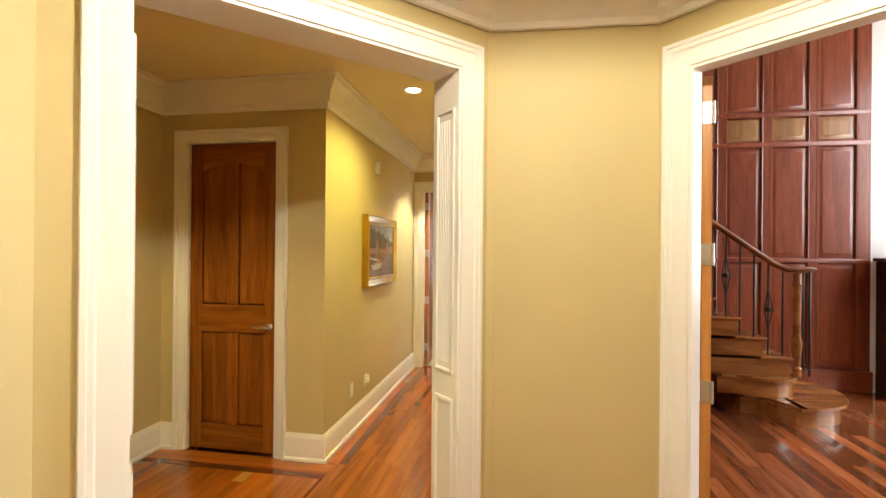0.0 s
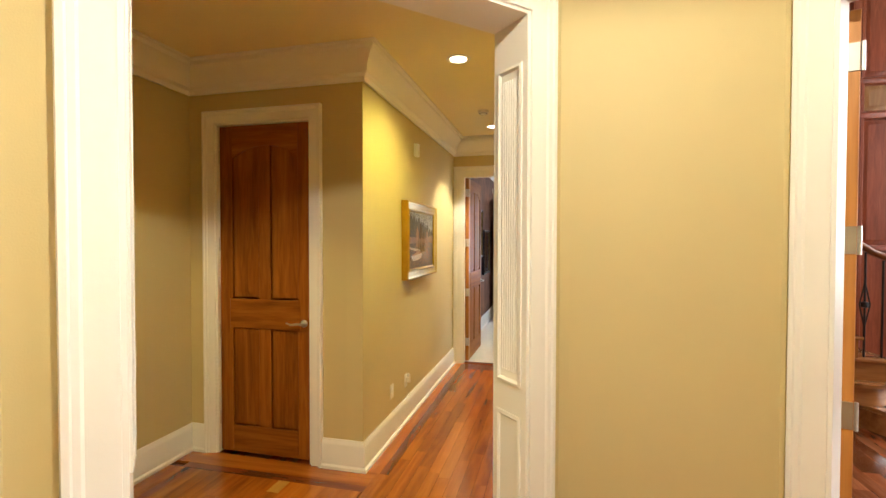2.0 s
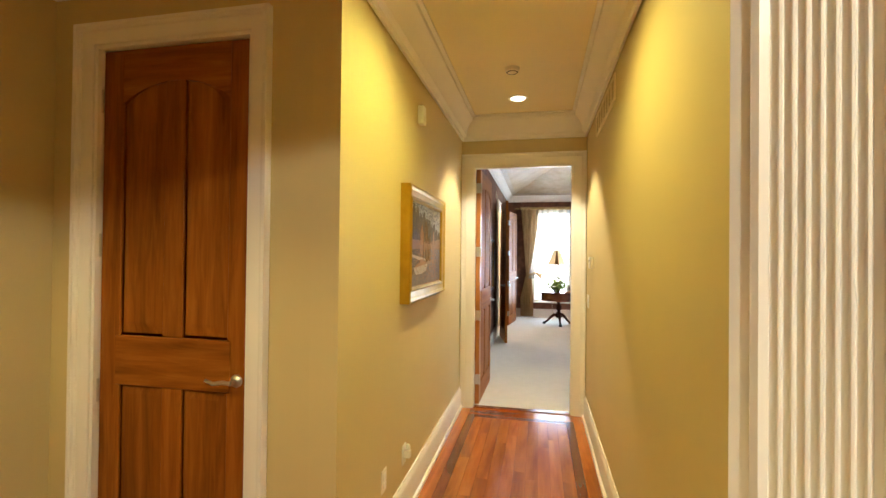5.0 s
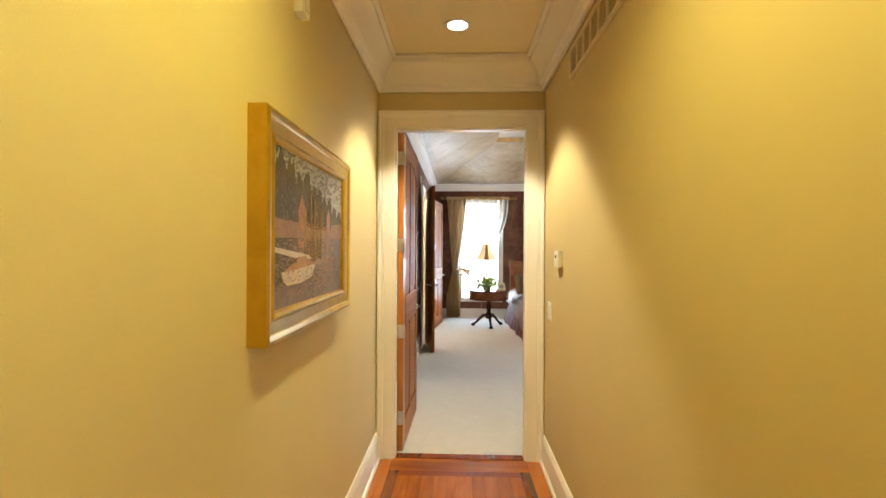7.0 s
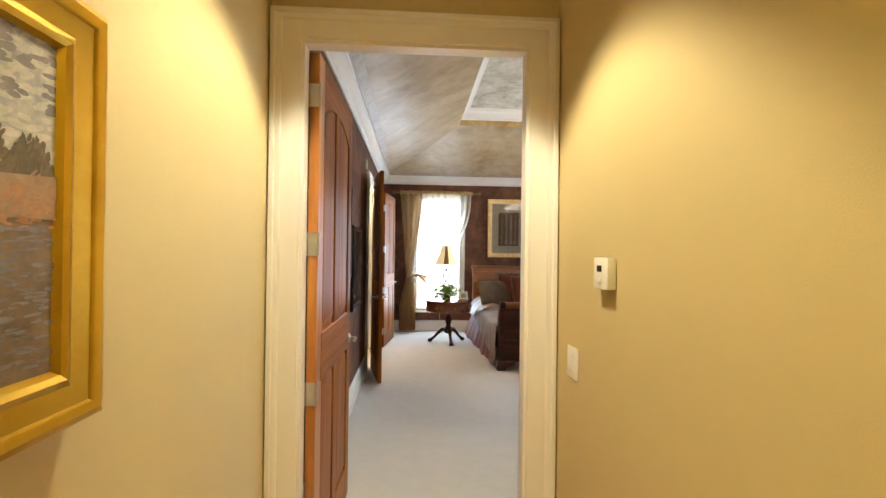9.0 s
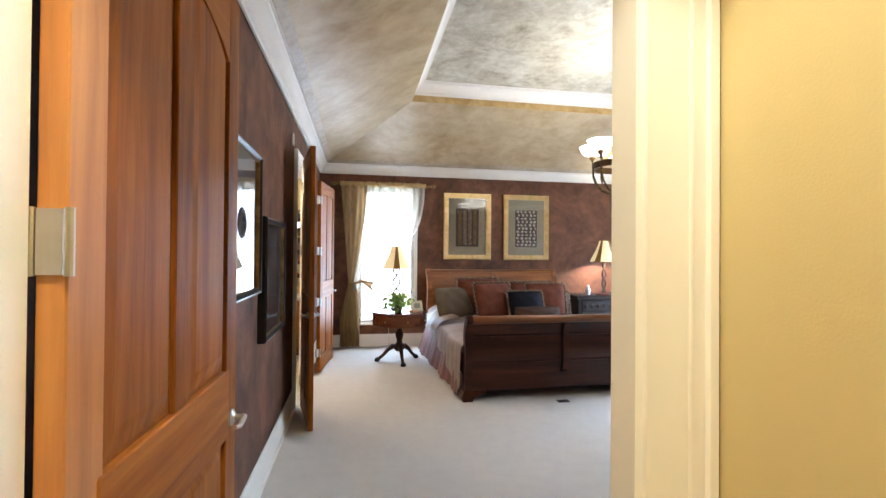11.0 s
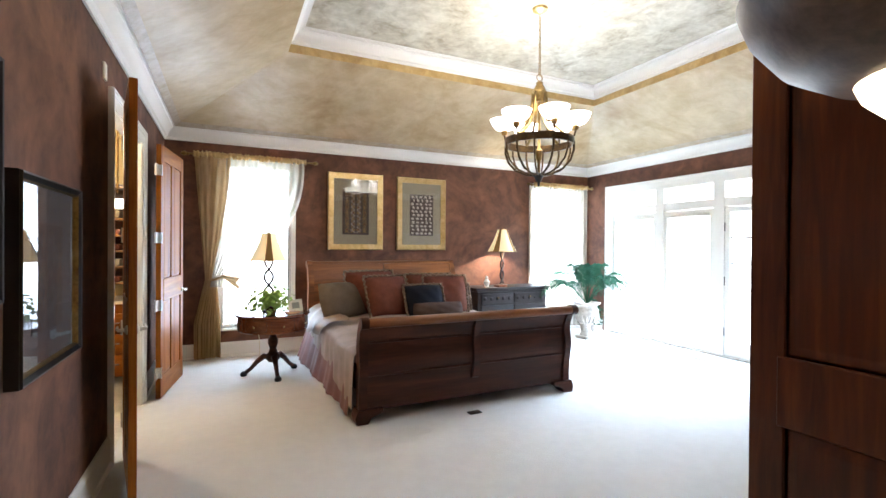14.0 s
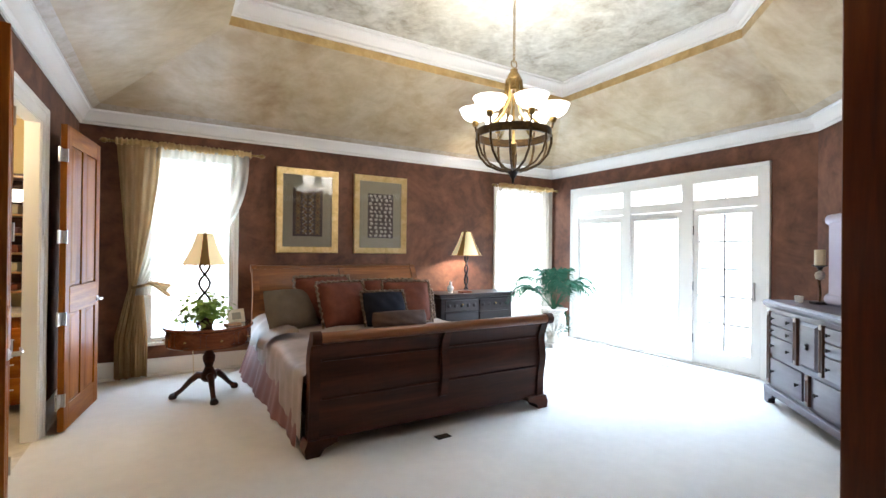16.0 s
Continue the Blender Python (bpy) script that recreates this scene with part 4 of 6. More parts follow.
def strokes(name, material, layer, n, where, size, lean, seed, wander=30, thin=0.35):
    """Loose brush strokes: short lens-shaped daubs scattered by where(random) -> (u, v)."""
    rnd = random.Random(seed)
    bm = bmesh.new()
    for _ in range(n):
        u, v = where(rnd)
        a = radians(lean + rnd.uniform(-wander, wander))
        ln, wd = size * rnd.uniform(0.6, 1.5), size * thin * rnd.uniform(0.7, 1.3)
        c = Vector((-cw + 2 * cw * u, cz0 + CH * v))
        pts = []
        for k in range(8):
            q = math.tau * k / 8
            e = Vector((ln * math.cos(q), wd * math.sin(q)))
            x = c.x + e.x * math.cos(a) - e.y * math.sin(a)
            z = c.y + e.x * math.sin(a) + e.y * math.cos(a)
            pts.append((min(cw, max(-cw, x)), min(cz1, max(cz0, z))))
        bm.faces.new([bm.verts.new((x, -0.0352 - 0.0008 * layer - rnd.random() * 0.0003, z)) for x, z in pts])
    tagged(part(name, bm, M[material], canvas, smooth=None), kind="stuff")


# sky, then crowns that fall away to the right
strokes("sky_stroke", "art_pale", 1.3, 420, lambda r: (r.random(), 0.62 + 0.38 * r.random()), 0.014, 10, 23, 18)
strokes("sky_blue", "art_blue", 1.7, 200, lambda r: (r.uniform(0.1, 1), 0.78 + 0.22 * r.random()), 0.014, 8, 27, 14)
CROWNS = ((-0.06, 0.16, 1.02), (0.10, 0.27, 0.97), (0.22, 0.36, 0.90), (0.31, 0.47, 0.93), (0.43, 0.55, 0.86), (0.51, 0.64, 0.84), (0.60, 0.72, 0.79), (0.69, 0.80, 0.80), (0.78, 0.90, 0.74), (0.88, 1.0, 0.70))
for k, (u0, u1, top) in enumerate(CROWNS):
    daub("tree", mass(max(0, u0), u1, 0.5, min(1, top), k), "art_tree", 2.2 + 0.12 * (k % 3))


def in_crown(spill):
    def where(rnd):
        u0, u1, top = rnd.choice(CROWNS)
        q = rnd.random()
        return min(1, max(0, u0 + (u1 - u0) * q)), 0.52 + (top - 0.52) * math.sin(math.pi * q) ** 0.42 * rnd.random() ** 0.7 * spill
    return where


strokes("tree_stroke", "art_tree", 2.7, 900, in_crown(1.0), 0.010, 75, 21)
strokes("leaf_stroke", "art_leaf", 3.2, 620, in_crown(0.93), 0.008, 65, 22)
strokes("autumn_leaf", "art_bank", 3.6, 90, in_crown(0.5), 0.007, 60, 29)
daub("bank", [(0, 0.44), (0, 0.56), (0.25, 0.55), (0.5, 0.52), (1, 0.53), (1, 0.47), (0.55, 0.455)], "art_bank", 4)
daub("house", [(0.27, 0.5), (0.27, 0.64), (0.315, 0.75), (0.36, 0.64), (0.36, 0.5)], "art_glow", 4.6)
daub("house", [(0.69, 0.5), (0.69, 0.64), (0.72, 0.70), (0.75, 0.64), (0.75, 0.5)], "art_roof", 4.6)
daub("bridge", [(0.76, 0.51), (0.76, 0.57), (1, 0.60), (1, 0.52)], "art_bank", 4.6)
strokes("bank_stroke", "art_roof", 5, 180, lambda r: (r.random(), 0.455 + 0.09 * r.random()), 0.010, 0, 6, 8, 0.25)
strokes("shore_light", "art_glow", 5.4, 220, lambda r: (r.random(), 0.44 + 0.12 * r.random()), 0.009, 2, 26, 10, 0.25)
# water: dark under the trees, streaked with reflected light
daub("reflection", [(0.0, 0.14), (0.0, 0.44), (0.46, 0.455), (0.42, 0.26), (0.2, 0.18)], "art_tree", 1.2)
daub("reflection", [(0.70, 0.2), (0.69, 0.46), (0.75, 0.46), (0.74, 0.2)], "art_glow", 1.4)
daub("reflection", [(0.28, 0.24), (0.27, 0.45), (0.36, 0.45), (0.34, 0.24)], "art_glow", 1.4)
strokes("water_stroke", "art_blue", 2, 420, lambda r: (r.uniform(0.4, 1), r.uniform(0.02, 0.45)), 0.013, 0, 12, 6, 0.2)
strokes("dark_water", "art_leaf", 2, 420, lambda r: (r.uniform(0.0, 0.62), r.uniform(0.12, 0.46)), 0.013, 0, 24, 6, 0.2)
strokes("orange_water", "art_glow", 2.5, 330, lambda r: (0.15 + 0.67 * r.random(), r.uniform(0.06, 0.45)), 0.011, 0, 25, 6, 0.2)
strokes("pale_water", "art_water", 3, 420, lambda r: (r.random(), r.uniform(0.02, 0.42)), 0.012, 0, 13, 6, 0.22)
# moored boats
daub("hull", [(0.10, 0.17), (0.08, 0.225), (0.22, 0.235), (0.46, 0.262), (0.50, 0.255), (0.44, 0.17), (0.3, 0.14), (0.14, 0.14)], "art_hull", 6)
daub("deck", [(0.11, 0.225), (0.20, 0.275), (0.42, 0.295), (0.48, 0.262), (0.22, 0.235)], "art_glow", 6.6)
daub("cabin", [(0.24, 0.275), (0.25, 0.315), (0.36, 0.325), (0.38, 0.29)], "art_roof", 7.2)
daub("second_hull", [(0.0, 0.355), (0.0, 0.385), (0.40, 0.33), (0.46, 0.30), (0.30, 0.30)], "art_hull", 6)
daub("third_hull", [(0.46, 0.255), (0.5, 0.285), (0.62, 0.30), (0.64, 0.285), (0.58, 0.25)], "art_bank", 6)
strokes("hull_stroke", "art_roof", 6.9, 60, lambda r: (lambda q: (0.12 + 0.34 * q, 0.15 + 0.09 * r.random() + 0.02 * q))(r.random()), 0.008, 6, 14, 10, 0.25)
strokes("hull_light", "art_pale", 7.3, 40, lambda r: (lambda q: (0.12 + 0.34 * q, 0.16 + 0.05 * r.random() + 0.02 * q))(r.random()), 0.008, 6, 15, 8, 0.25)
for u, lo, hi in ((0.44, 0.28, 0.80), (0.49, 0.28, 0.74), (0.36, 0.30, 0.66), (0.54, 0.3, 0.6), (0.59, 0.29, 0.66)):
    daub("mast", [(u - 0.003, lo), (u - 0.002, hi), (u + 0.002, hi), (u + 0.003, lo)], "art_bank", 8)

# ---- framed pictures in the bedroom ----


def glazed_picture(m, w, h, depth, rim, frame_mat, side_mat, mount, label, motif=0, group=""):
    p = thing("framed_picture", m, label, "picture", group)
    loop = [(-w / 2, 0), (-w / 2, h), (w / 2, h), (w / 2, 0)]
    pr = [(0.0, depth * 0.8), (-rim * 0.12, depth), (-rim * 0.35, depth * 0.96), (-rim * 0.85, depth * 0.62), (-rim, depth * 0.66), (-rim, 0.004), (0.0, 0.004)]
    part("frame", sweep(pr, loop, lambda x, z, q: (x, -q, z), True), M[frame_mat], p, smooth=30)
    if side_mat:
        part("frame_side", sweep([(0.0015, 0.0), (0.0015, depth * 0.82), (-0.004, depth * 0.84), (-0.004, 0.0)], loop, lambda x, z, q: (x, -q, z), True), M[side_mat], p, "black lacquer frame side", 30)
    if side_mat:
        part("slip", sweep([(-rim, 0.01), (-rim, depth * 0.8), (-rim - 0.006, depth * 0.6), (-rim - 0.006, 0.01)], loop, lambda x, z, q: (x, -q, z), True), M["antique_brass"], p, "thin old gold slip", 30)
    part("mount", boxes((-w / 2 + rim * 0.9, w / 2 - rim * 0.9, -depth * 0.35, -0.004, rim * 0.9, h - rim * 0.9)), M[mount], p, smooth=None)
    y = -depth * 0.35 - 0.003
    iw, iz0, iz1 = w * 0.24, h * 0.2, h * 0.77
    art = part("textile", soft_box(-iw, iw, y, y + 0.006, iz0, iz1, 0.002, 1), M["textile"], p, "dark woven textile")
    if motif == 1:
        for c in range(4):
            x = -iw * 0.66 + c * iw * 0.44
            for sg in (-1, 1):
                pts = [(x + sg * (0.032 if k % 2 else -0.028), y - 0.002, iz0 + 0.03 + (iz1 - iz0 - 0.06) * k / 14) for k in range(15)]
                part("zigzag", tube(pts, 0.0065, 6), M["ochre" if (c + sg) % 3 else "motif"], art)
            for k in range(7):
                part("lozenge", lathe([(0.0, -0.004), (0.013, -0.003), (0.015, 0)], 4), M["ochre" if (k + c) % 2 else "rust"], art,
                     at=pose(x, y, iz0 + 0.03 + (iz1 - iz0 - 0.06) * (2 * k + 1) / 14, -90, 45, 0))
    if motif == 2:
        rnd = random.Random(9)
        for r in range(11):
            for c in range(5):
                part("leaf_motif", lathe([(0.0, -0.004), (0.022, -0.003), (0.028, 0)], 6), M["motif"], art,
                     at=pose(-iw * 0.78 + iw * 0.37 * c + rnd.uniform(-0.01, 0.01) + 0.02 * (r % 2), y, iz0 + 0.035 + (iz1 - iz0 - 0.07) * r / 10, -90, rnd.uniform(0, 90), 0) @ Matrix.Diagonal((1, rnd.uniform(0.5, 1.0), 1, 1)))
    if motif == 3:
        part("medallion", lathe([(0.0, -0.012), (0.05, -0.012), (0.06, -0.008), (0.075, -0.012), (0.085, -0.004), (0.085, 0)], 28), M["textile"], art, "dark carved medallion", at=pose(0, y - 0.002, (iz0 + iz1) / 2, -90, 0, 0))
        part("plaque", boxes((-iw * 0.85, iw * 0.85, y - 0.003, y, iz0 + 0.08, iz1 - 0.08)), M["plaque"], art, smooth=None)
        for k in range(8):
            a = math.tau * k / 8
            part("spoke", tube([(0, y - 0.014, (iz0 + iz1) / 2), (0.05 * math.cos(a), y - 0.014, (iz0 + iz1) / 2 + 0.05 * math.sin(a))], 0.004, 6), M["mat_dark"], art)
    pane = part("glass_pane", boxes((-w / 2 + rim * 0.92, w / 2 - rim * 0.92, -depth * 0.56, -depth * 0.53, rim * 0.92, h - rim * 0.92)), M["glass"], p, "glass pane", smooth=None)
    pane.visible_shadow = False
    return p


glazed_picture(pose(1.0, N - 0.002, 1.44), 0.83, 1.135, 0.045, 0.085, "pale_gold", None, "mat_grey", "framed zigzag textile in a pale gold frame above the bed", 1, "pictures above the bed")
glazed_picture(pose(2.06, N - 0.002, 1.44), 0.83, 1.135, 0.045, 0.085, "pale_gold", None, "mat_grey", "framed pale leaf-pattern textile in a pale gold frame", 2, "pictures above the bed")
glazed_picture(pose(W, 8.63, 1.30, 0, 0, 90), 0.79, 0.82, 0.055, 0.03, "black", "black", "mat_dark", "framed carved medallion under glass, black-sided frame", 3, "pictures on the wine-brown wall")
glazed_picture(pose(W, 9.56, 0.965, 0, 0, 90), 0.77, 0.81, 0.055, 0.03, "black", "black", "mat_dark", "framed dark textile under glass, black-sided frame", 0, "pictures on the wine-brown wall")

# ---- curtains ----


def cloth_sheet(fn, nu, nv):
    bm = bmesh.new()
    g = [[bm.verts.new(fn(i / nu, j / nv)) for i in range(nu + 1)] for j in range(nv + 1)]
    for j in range(nv):
        for i in range(nu):
            bm.faces.new((g[j][i], g[j][i + 1], g[j + 1][i + 1], g[j + 1][i]))
    return bm


def rod(parent, x0, x1, y, z):
    part("rod", tube([(x0, y, z), (x1, y, z)], 0.014, 10), M["antique_brass"], parent, "antique brass rod")
    for x, s in ((x0, -1), (x1, 1)):
        prof = [(0.008, 0), (0.022, 0.01), (0.014, 0.025), (0.03, 0.05), (0.026, 0.075), (0.01, 0.095), (0, 0.1)]
        part("finial", lathe(prof, 14), M["antique_brass"], parent, at=pose(x, y, z, 0, 90 * s, 0))
    for x in (x0 + 0.06, x1 - 0.06):
        part("bracket", tube([(x, y, z), (x, y + 0.1, z - 0.01)], 0.008, 8), M["antique_brass"], parent)


def ruche(parent, x0, x1, y, z):
    """The gathered heading along a rod."""
    rnd = random.Random(3)
    wob = [rnd.uniform(-1, 1) for _ in range(200)]

    def f(u, v):
        a = math.tau * v
        r = 0.030 + 0.008 * wob[int(u * 90)] + 0.006 * math.sin(u * 190)
        return (x0 + (x1 - x0) * u, y + r * math.cos(a), z + 0.006 + r * 1.25 * math.sin(a))
    part("heading", cloth_sheet(f, 90, 10), M["goldband"], parent, "gathered gold heading")


CY = N - 0.13
cur = thing("tied_back_curtain", pose(0, 0, 0), "sheer ivory curtain tied back into a taupe silk fall", "curtain")
rod(cur, -1.17, 0.33, CY, 2.655)
ruche(cur, -1.13, 0.26, CY, 2.655)


def swept(u, v, u0, u1, spread, top0, top1):
    """One hanging, gathered at the tie: u across, v downwards."""
    ua = u0 + (u1 - u0) * u
    xt = top0 + (top1 - top0) * ua
    tie_x, tie_z = -0.87 + spread * (ua - 0.5), 1.06
    foot = -1.12 + 0.44 * ua
    fold = math.sin(ua * 75) * 0.022 + math.sin(ua * 31 + 1) * 0.018
    if v < 0.62:
        k = v / 0.62
        ease = k ** (1.0 + 1.4 * ua)
        x = xt + (tie_x - xt) * ease
        z = 2.64 + (tie_z - 2.64) * k + 0.25 * ua * math.sin(k * math.pi) * -0.2
        amp = 1 - 0.55 * k
    else:
        k = (v - 0.62) / 0.38
        x = tie_x + (foot - tie_x) * min(1, k * 1.8)
        z = tie_z + (0.03 - tie_z) * k
        amp = 0.45 + 0.9 * k
    return (x + 0.2 * fold * amp, CY + fold * amp, z)


part("drape", cloth_sheet(lambda u, v: swept(u, v, 0.0, 0.32, 0.24, -1.12, 0.24), 70, 60), M["drape"], cur, "dense taupe fall", 60)
part("sheer", cloth_sheet(lambda u, v: swept(u, min(0.66, v * 0.66), 0.27, 1.0, 0.20, -1.12, 0.24), 110, 50), M["sheer"], cur, "ivory voile", 60)
part("drape_lining", cloth_sheet(lambda u, v: (lambda q: (q[0] - 0.01, q[1] + 0.03, q[2]))(swept(u, 0.62 + 0.38 * v, 0.2, 0.75, 0.10, -1.12, 0.24)), 40, 30), M["drape"], cur, smooth=60)
part("tie_band", tube([(-0.87 + 0.085 * math.cos(a), CY + 0.06 * math.sin(a), 1.06 + 0.02 * math.cos(a)) for a in [math.tau * i / 20 for i in range(20)]], 0.016, 8, closed=True), M["drape"], cur)


def tie_tail(u, v):
    return (-0.80 + 0.20 * v + 0.02 * math.sin(u * 9), CY - 0.06 + 0.02 * math.sin(u * 14), 1.10 - 0.10 * v + (u - 0.5) * (0.03 + 0.13 * v))


part("tie_tail", cloth_sheet(tie_tail, 14, 8), M["drape"], cur, "fanned tie end", 60)

cur2 = thing("sheer_curtain", pose(0, 0, 0), "straight ivory sheer curtain behind the palm", "curtain")
rod(cur2, 4.10, 5.42, CY, 2.60)
ruche(cur2, 4.15, 5.36, CY, 2.60)
part("sheer", cloth_sheet(lambda u, v: (4.16 + 1.2 * u, CY + 0.022 * math.sin(u * 95) + 0.012 * math.sin(u * 37 + v), 2.58 - 2.52 * v), 130, 12), M["sheer"], cur2, "ivory voile", 60)

# ---- sleigh bed ----
bed = thing("sleigh_bed", pose(1.39, 10.70, 0), "dark mahogany sleigh bed with scrolled head and foot boards", "bed")
BW = 1.12


def sleigh(prof_out, name, y0, h, flip, mat, rolled=0.042):
    """A scrolled board: an S-curved panel between two shaped posts under a rolled top rail."""
    n = 18
    curve = []
    for i in range(n + 1):
        k = i / n
        belly = 0.16 * math.exp(-((k - 0.52) / 0.18) ** 2)
        curve.append((flip * prof_out * (belly + 0.45 * (max(0, k - 0.72) / 0.28) ** 1.6), 0.10 + (h - 0.10) * k))
    board = bmesh.new()
    loop = [(y, z) for y, z in curve] + [(y + 0.05, z) for y, z in curve[::-1]]
    a = [board.verts.new((-BW + 0.05, y0 + y, z)) for y, z in loop]
    b = [board.verts.new((BW - 0.05, y0 + y, z)) for y, z in loop]
    board.faces.new(a), board.faces.new(b[::-1])
    for i in range(len(loop)):
        j = (i + 1) % len(loop)
        board.faces.new((a[i], a[j], b[j], b[i]))
    main = part(name, board, mat, bed, "curved dark mahogany board", 40)
    top = curve[-1]
    part("top_rail", tube([(-BW, y0 + top[0] + 0.02 + flip * 0.03, h), (BW, y0 + top[0] + 0.02 + flip * 0.03, h)], rolled, 18), M["bed_top"], main, "polished rolled top rail with its highlight in the colour")
    for x0, x1 in ((-BW, -BW + 0.075), (BW - 0.075, BW), (-0.034, 0.034)):
        post = bmesh.new()
        lo = 0.27 if x0 == -0.034 else 0.0
        cur_pts = [(y, z) for y, z in curve if z >= lo]
        proud = 0.022 if lo == 0 else 0.036
        loop = [(y - proud, z) for y, z in cur_pts] + [(y + 0.05 + proud, z) for y, z in cur_pts[::-1]]
        pa, pb = [post.verts.new((x0, y0 + y, z)) for y, z in loop], [post.verts.new((x1, y0 + y, z)) for y, z in loop]
        post.faces.new(pa), post.faces.new(pb[::-1])
        for i in range(len(loop)):
            j = (i + 1) % len(loop)
            post.faces.new((pa[i], pa[j], pb[j], pb[i]))
        part("post", post, mat, main, "scrolled post", 40)
        if x0 == -0.034:
            e = cur_pts[0]
            part("scroll", tube([(-0.036, y0 + e[0] + 0.012, e[1] + 0.0), (0.036, y0 + e[0] + 0.012, e[1] + 0.0)], 0.048, 14), mat, main)
    for x0 in (-BW, BW - 0.05):
        part("end_scroll", tube([(x0 - 0.008, y0 + top[0] + 0.02 + flip * 0.03, h), (x0 + 0.058, y0 + top[0] + 0.02 + flip * 0.03, h)], rolled * 1.22, 20), mat, main, "carved scroll end")
    for k, z in enumerate((0.40, 0.68)):
        yy = curve[int((z - 0.1) / (h - 0.1) * n)][0]
        for xa, xb in ((-BW + 0.09, -0.05), (0.05, BW - 0.09)):
            part("bead", tube([(xa, y0 + yy - 0.001 if flip < 0 else y0 + yy + 0.05, z), (xb, y0 + yy - 0.001 if flip < 0 else y0 + yy + 0.05, z)], 0.011, 8), mat, main)
    for x0, x1 in ((-BW - 0.02, -BW + 0.21), (BW - 0.21, BW + 0.02)):
        s = 1 if x0 < 0 else -1
        xo, xi = (x0, x1) if s > 0 else (x1, x0)
        foot = bmesh.new()
        prism(foot, [(xo, 0), (xo + s * 0.10, 0), (xo + s * 0.13, 0.05), (xi, 0.085), (xi, 0.12), (xo + s * 0.01, 0.12), (xo - s * 0.012, 0.06)], y0 - 0.05, y0 + 0.09)
        part("bracket_foot", foot, mat, main, "shaped bracket foot")
    return main


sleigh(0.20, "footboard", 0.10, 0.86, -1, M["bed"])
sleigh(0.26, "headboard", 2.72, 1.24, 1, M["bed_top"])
for x0, x1 in ((-BW + 0.02, -BW + 0.06), (BW - 0.06, BW - 0.02)):
    part("side_rail", soft_box(x0, x1, 0.14, 2.72, 0.24, 0.44, 0.008), M["bed"], bed)
part("mattress", soft_box(-BW + 0.075, BW - 0.075, 0.20, 2.68, 0.26, 0.56, 0.05, 3), M["cloth"], bed)


def cover(u, v):
    """The quilted cover: top and both falls."""
    w = BW - 0.05
    s = (u - 0.5) * 2 * (w + 0.24)
    lump = 0.012 * math.sin(v * 17 + u * 5) + 0.010 * math.sin(u * 23 + v * 9)
    y = 0.14 + 2.25 * v
    if abs(s) < w - 0.05:
        return (s, y, 0.60 + lump + 0.04 * (1 - (s / w) ** 2))
    d = abs(s) - (w - 0.05)
    sgn = 1 if s > 0 else -1
    fold = (0.007 * math.sin(v * 26) + 0.006 * math.sin(v * 61 + 1)) * min(1, d * 4)
    r = min(d, 0.12)
    return (sgn * (w - 0.05 + 0.128 * math.sin(r / 0.12 * math.pi / 2) + fold + 0.05 * max(0, d - 0.1)), y, 0.60 + lump - 0.06 * (1 - math.cos(r / 0.12 * math.pi / 2)) - max(0, d - 0.10) * (1.05 + 1.25 * (1 - v) ** 1.3 + 0.16 * math.sin(v * 9)))


quilt = single("bed_cover", cloth_sheet(cover, 70, 60), M["cloth"], "rumpled taupe silk bed cover spread over the sleigh bed", "bed cover", m=pose(1.39, 10.70, 0), smooth=60)
for sgn in (-1, 1):
    skirt = cloth_sheet(lambda u, v: (sgn * (BW - 0.012 + (0.005 * math.sin(u * 70) + 0.012 * math.sin(u * 23 + 1)) * (0.3 + v) + (0.05 + 0.12 * u) * v), 0.26 + 2.45 * u, 0.50 - 0.485 * v + 0.004 * math.sin(u * 60)), 150, 8)
    single("bed_skirt", skirt, M["skirt"], "pleated plum bed skirt hanging to the carpet", "bed skirt", "bed skirts", m=pose(1.39, 10.70, 0), smooth=60)


def fold_back(u, v):
    return (-BW + 0.24 - 0.33 * math.sin(v * 1.5) + 0.015 * math.sin(u * 16 + v), 1.40 + 1.15 * u + 0.05 * v, 0.665 - (0.14 + 0.22 * u) * v * v + 0.015 * math.sin(u * 11 + v * 4) + 0.09 * u)


single("folded_throw", cloth_sheet(fold_back, 30, 16), M["throw"], "pale turned-back throw at the bed's head corner", "throw", m=pose(1.39, 10.70, 0), smooth=60)


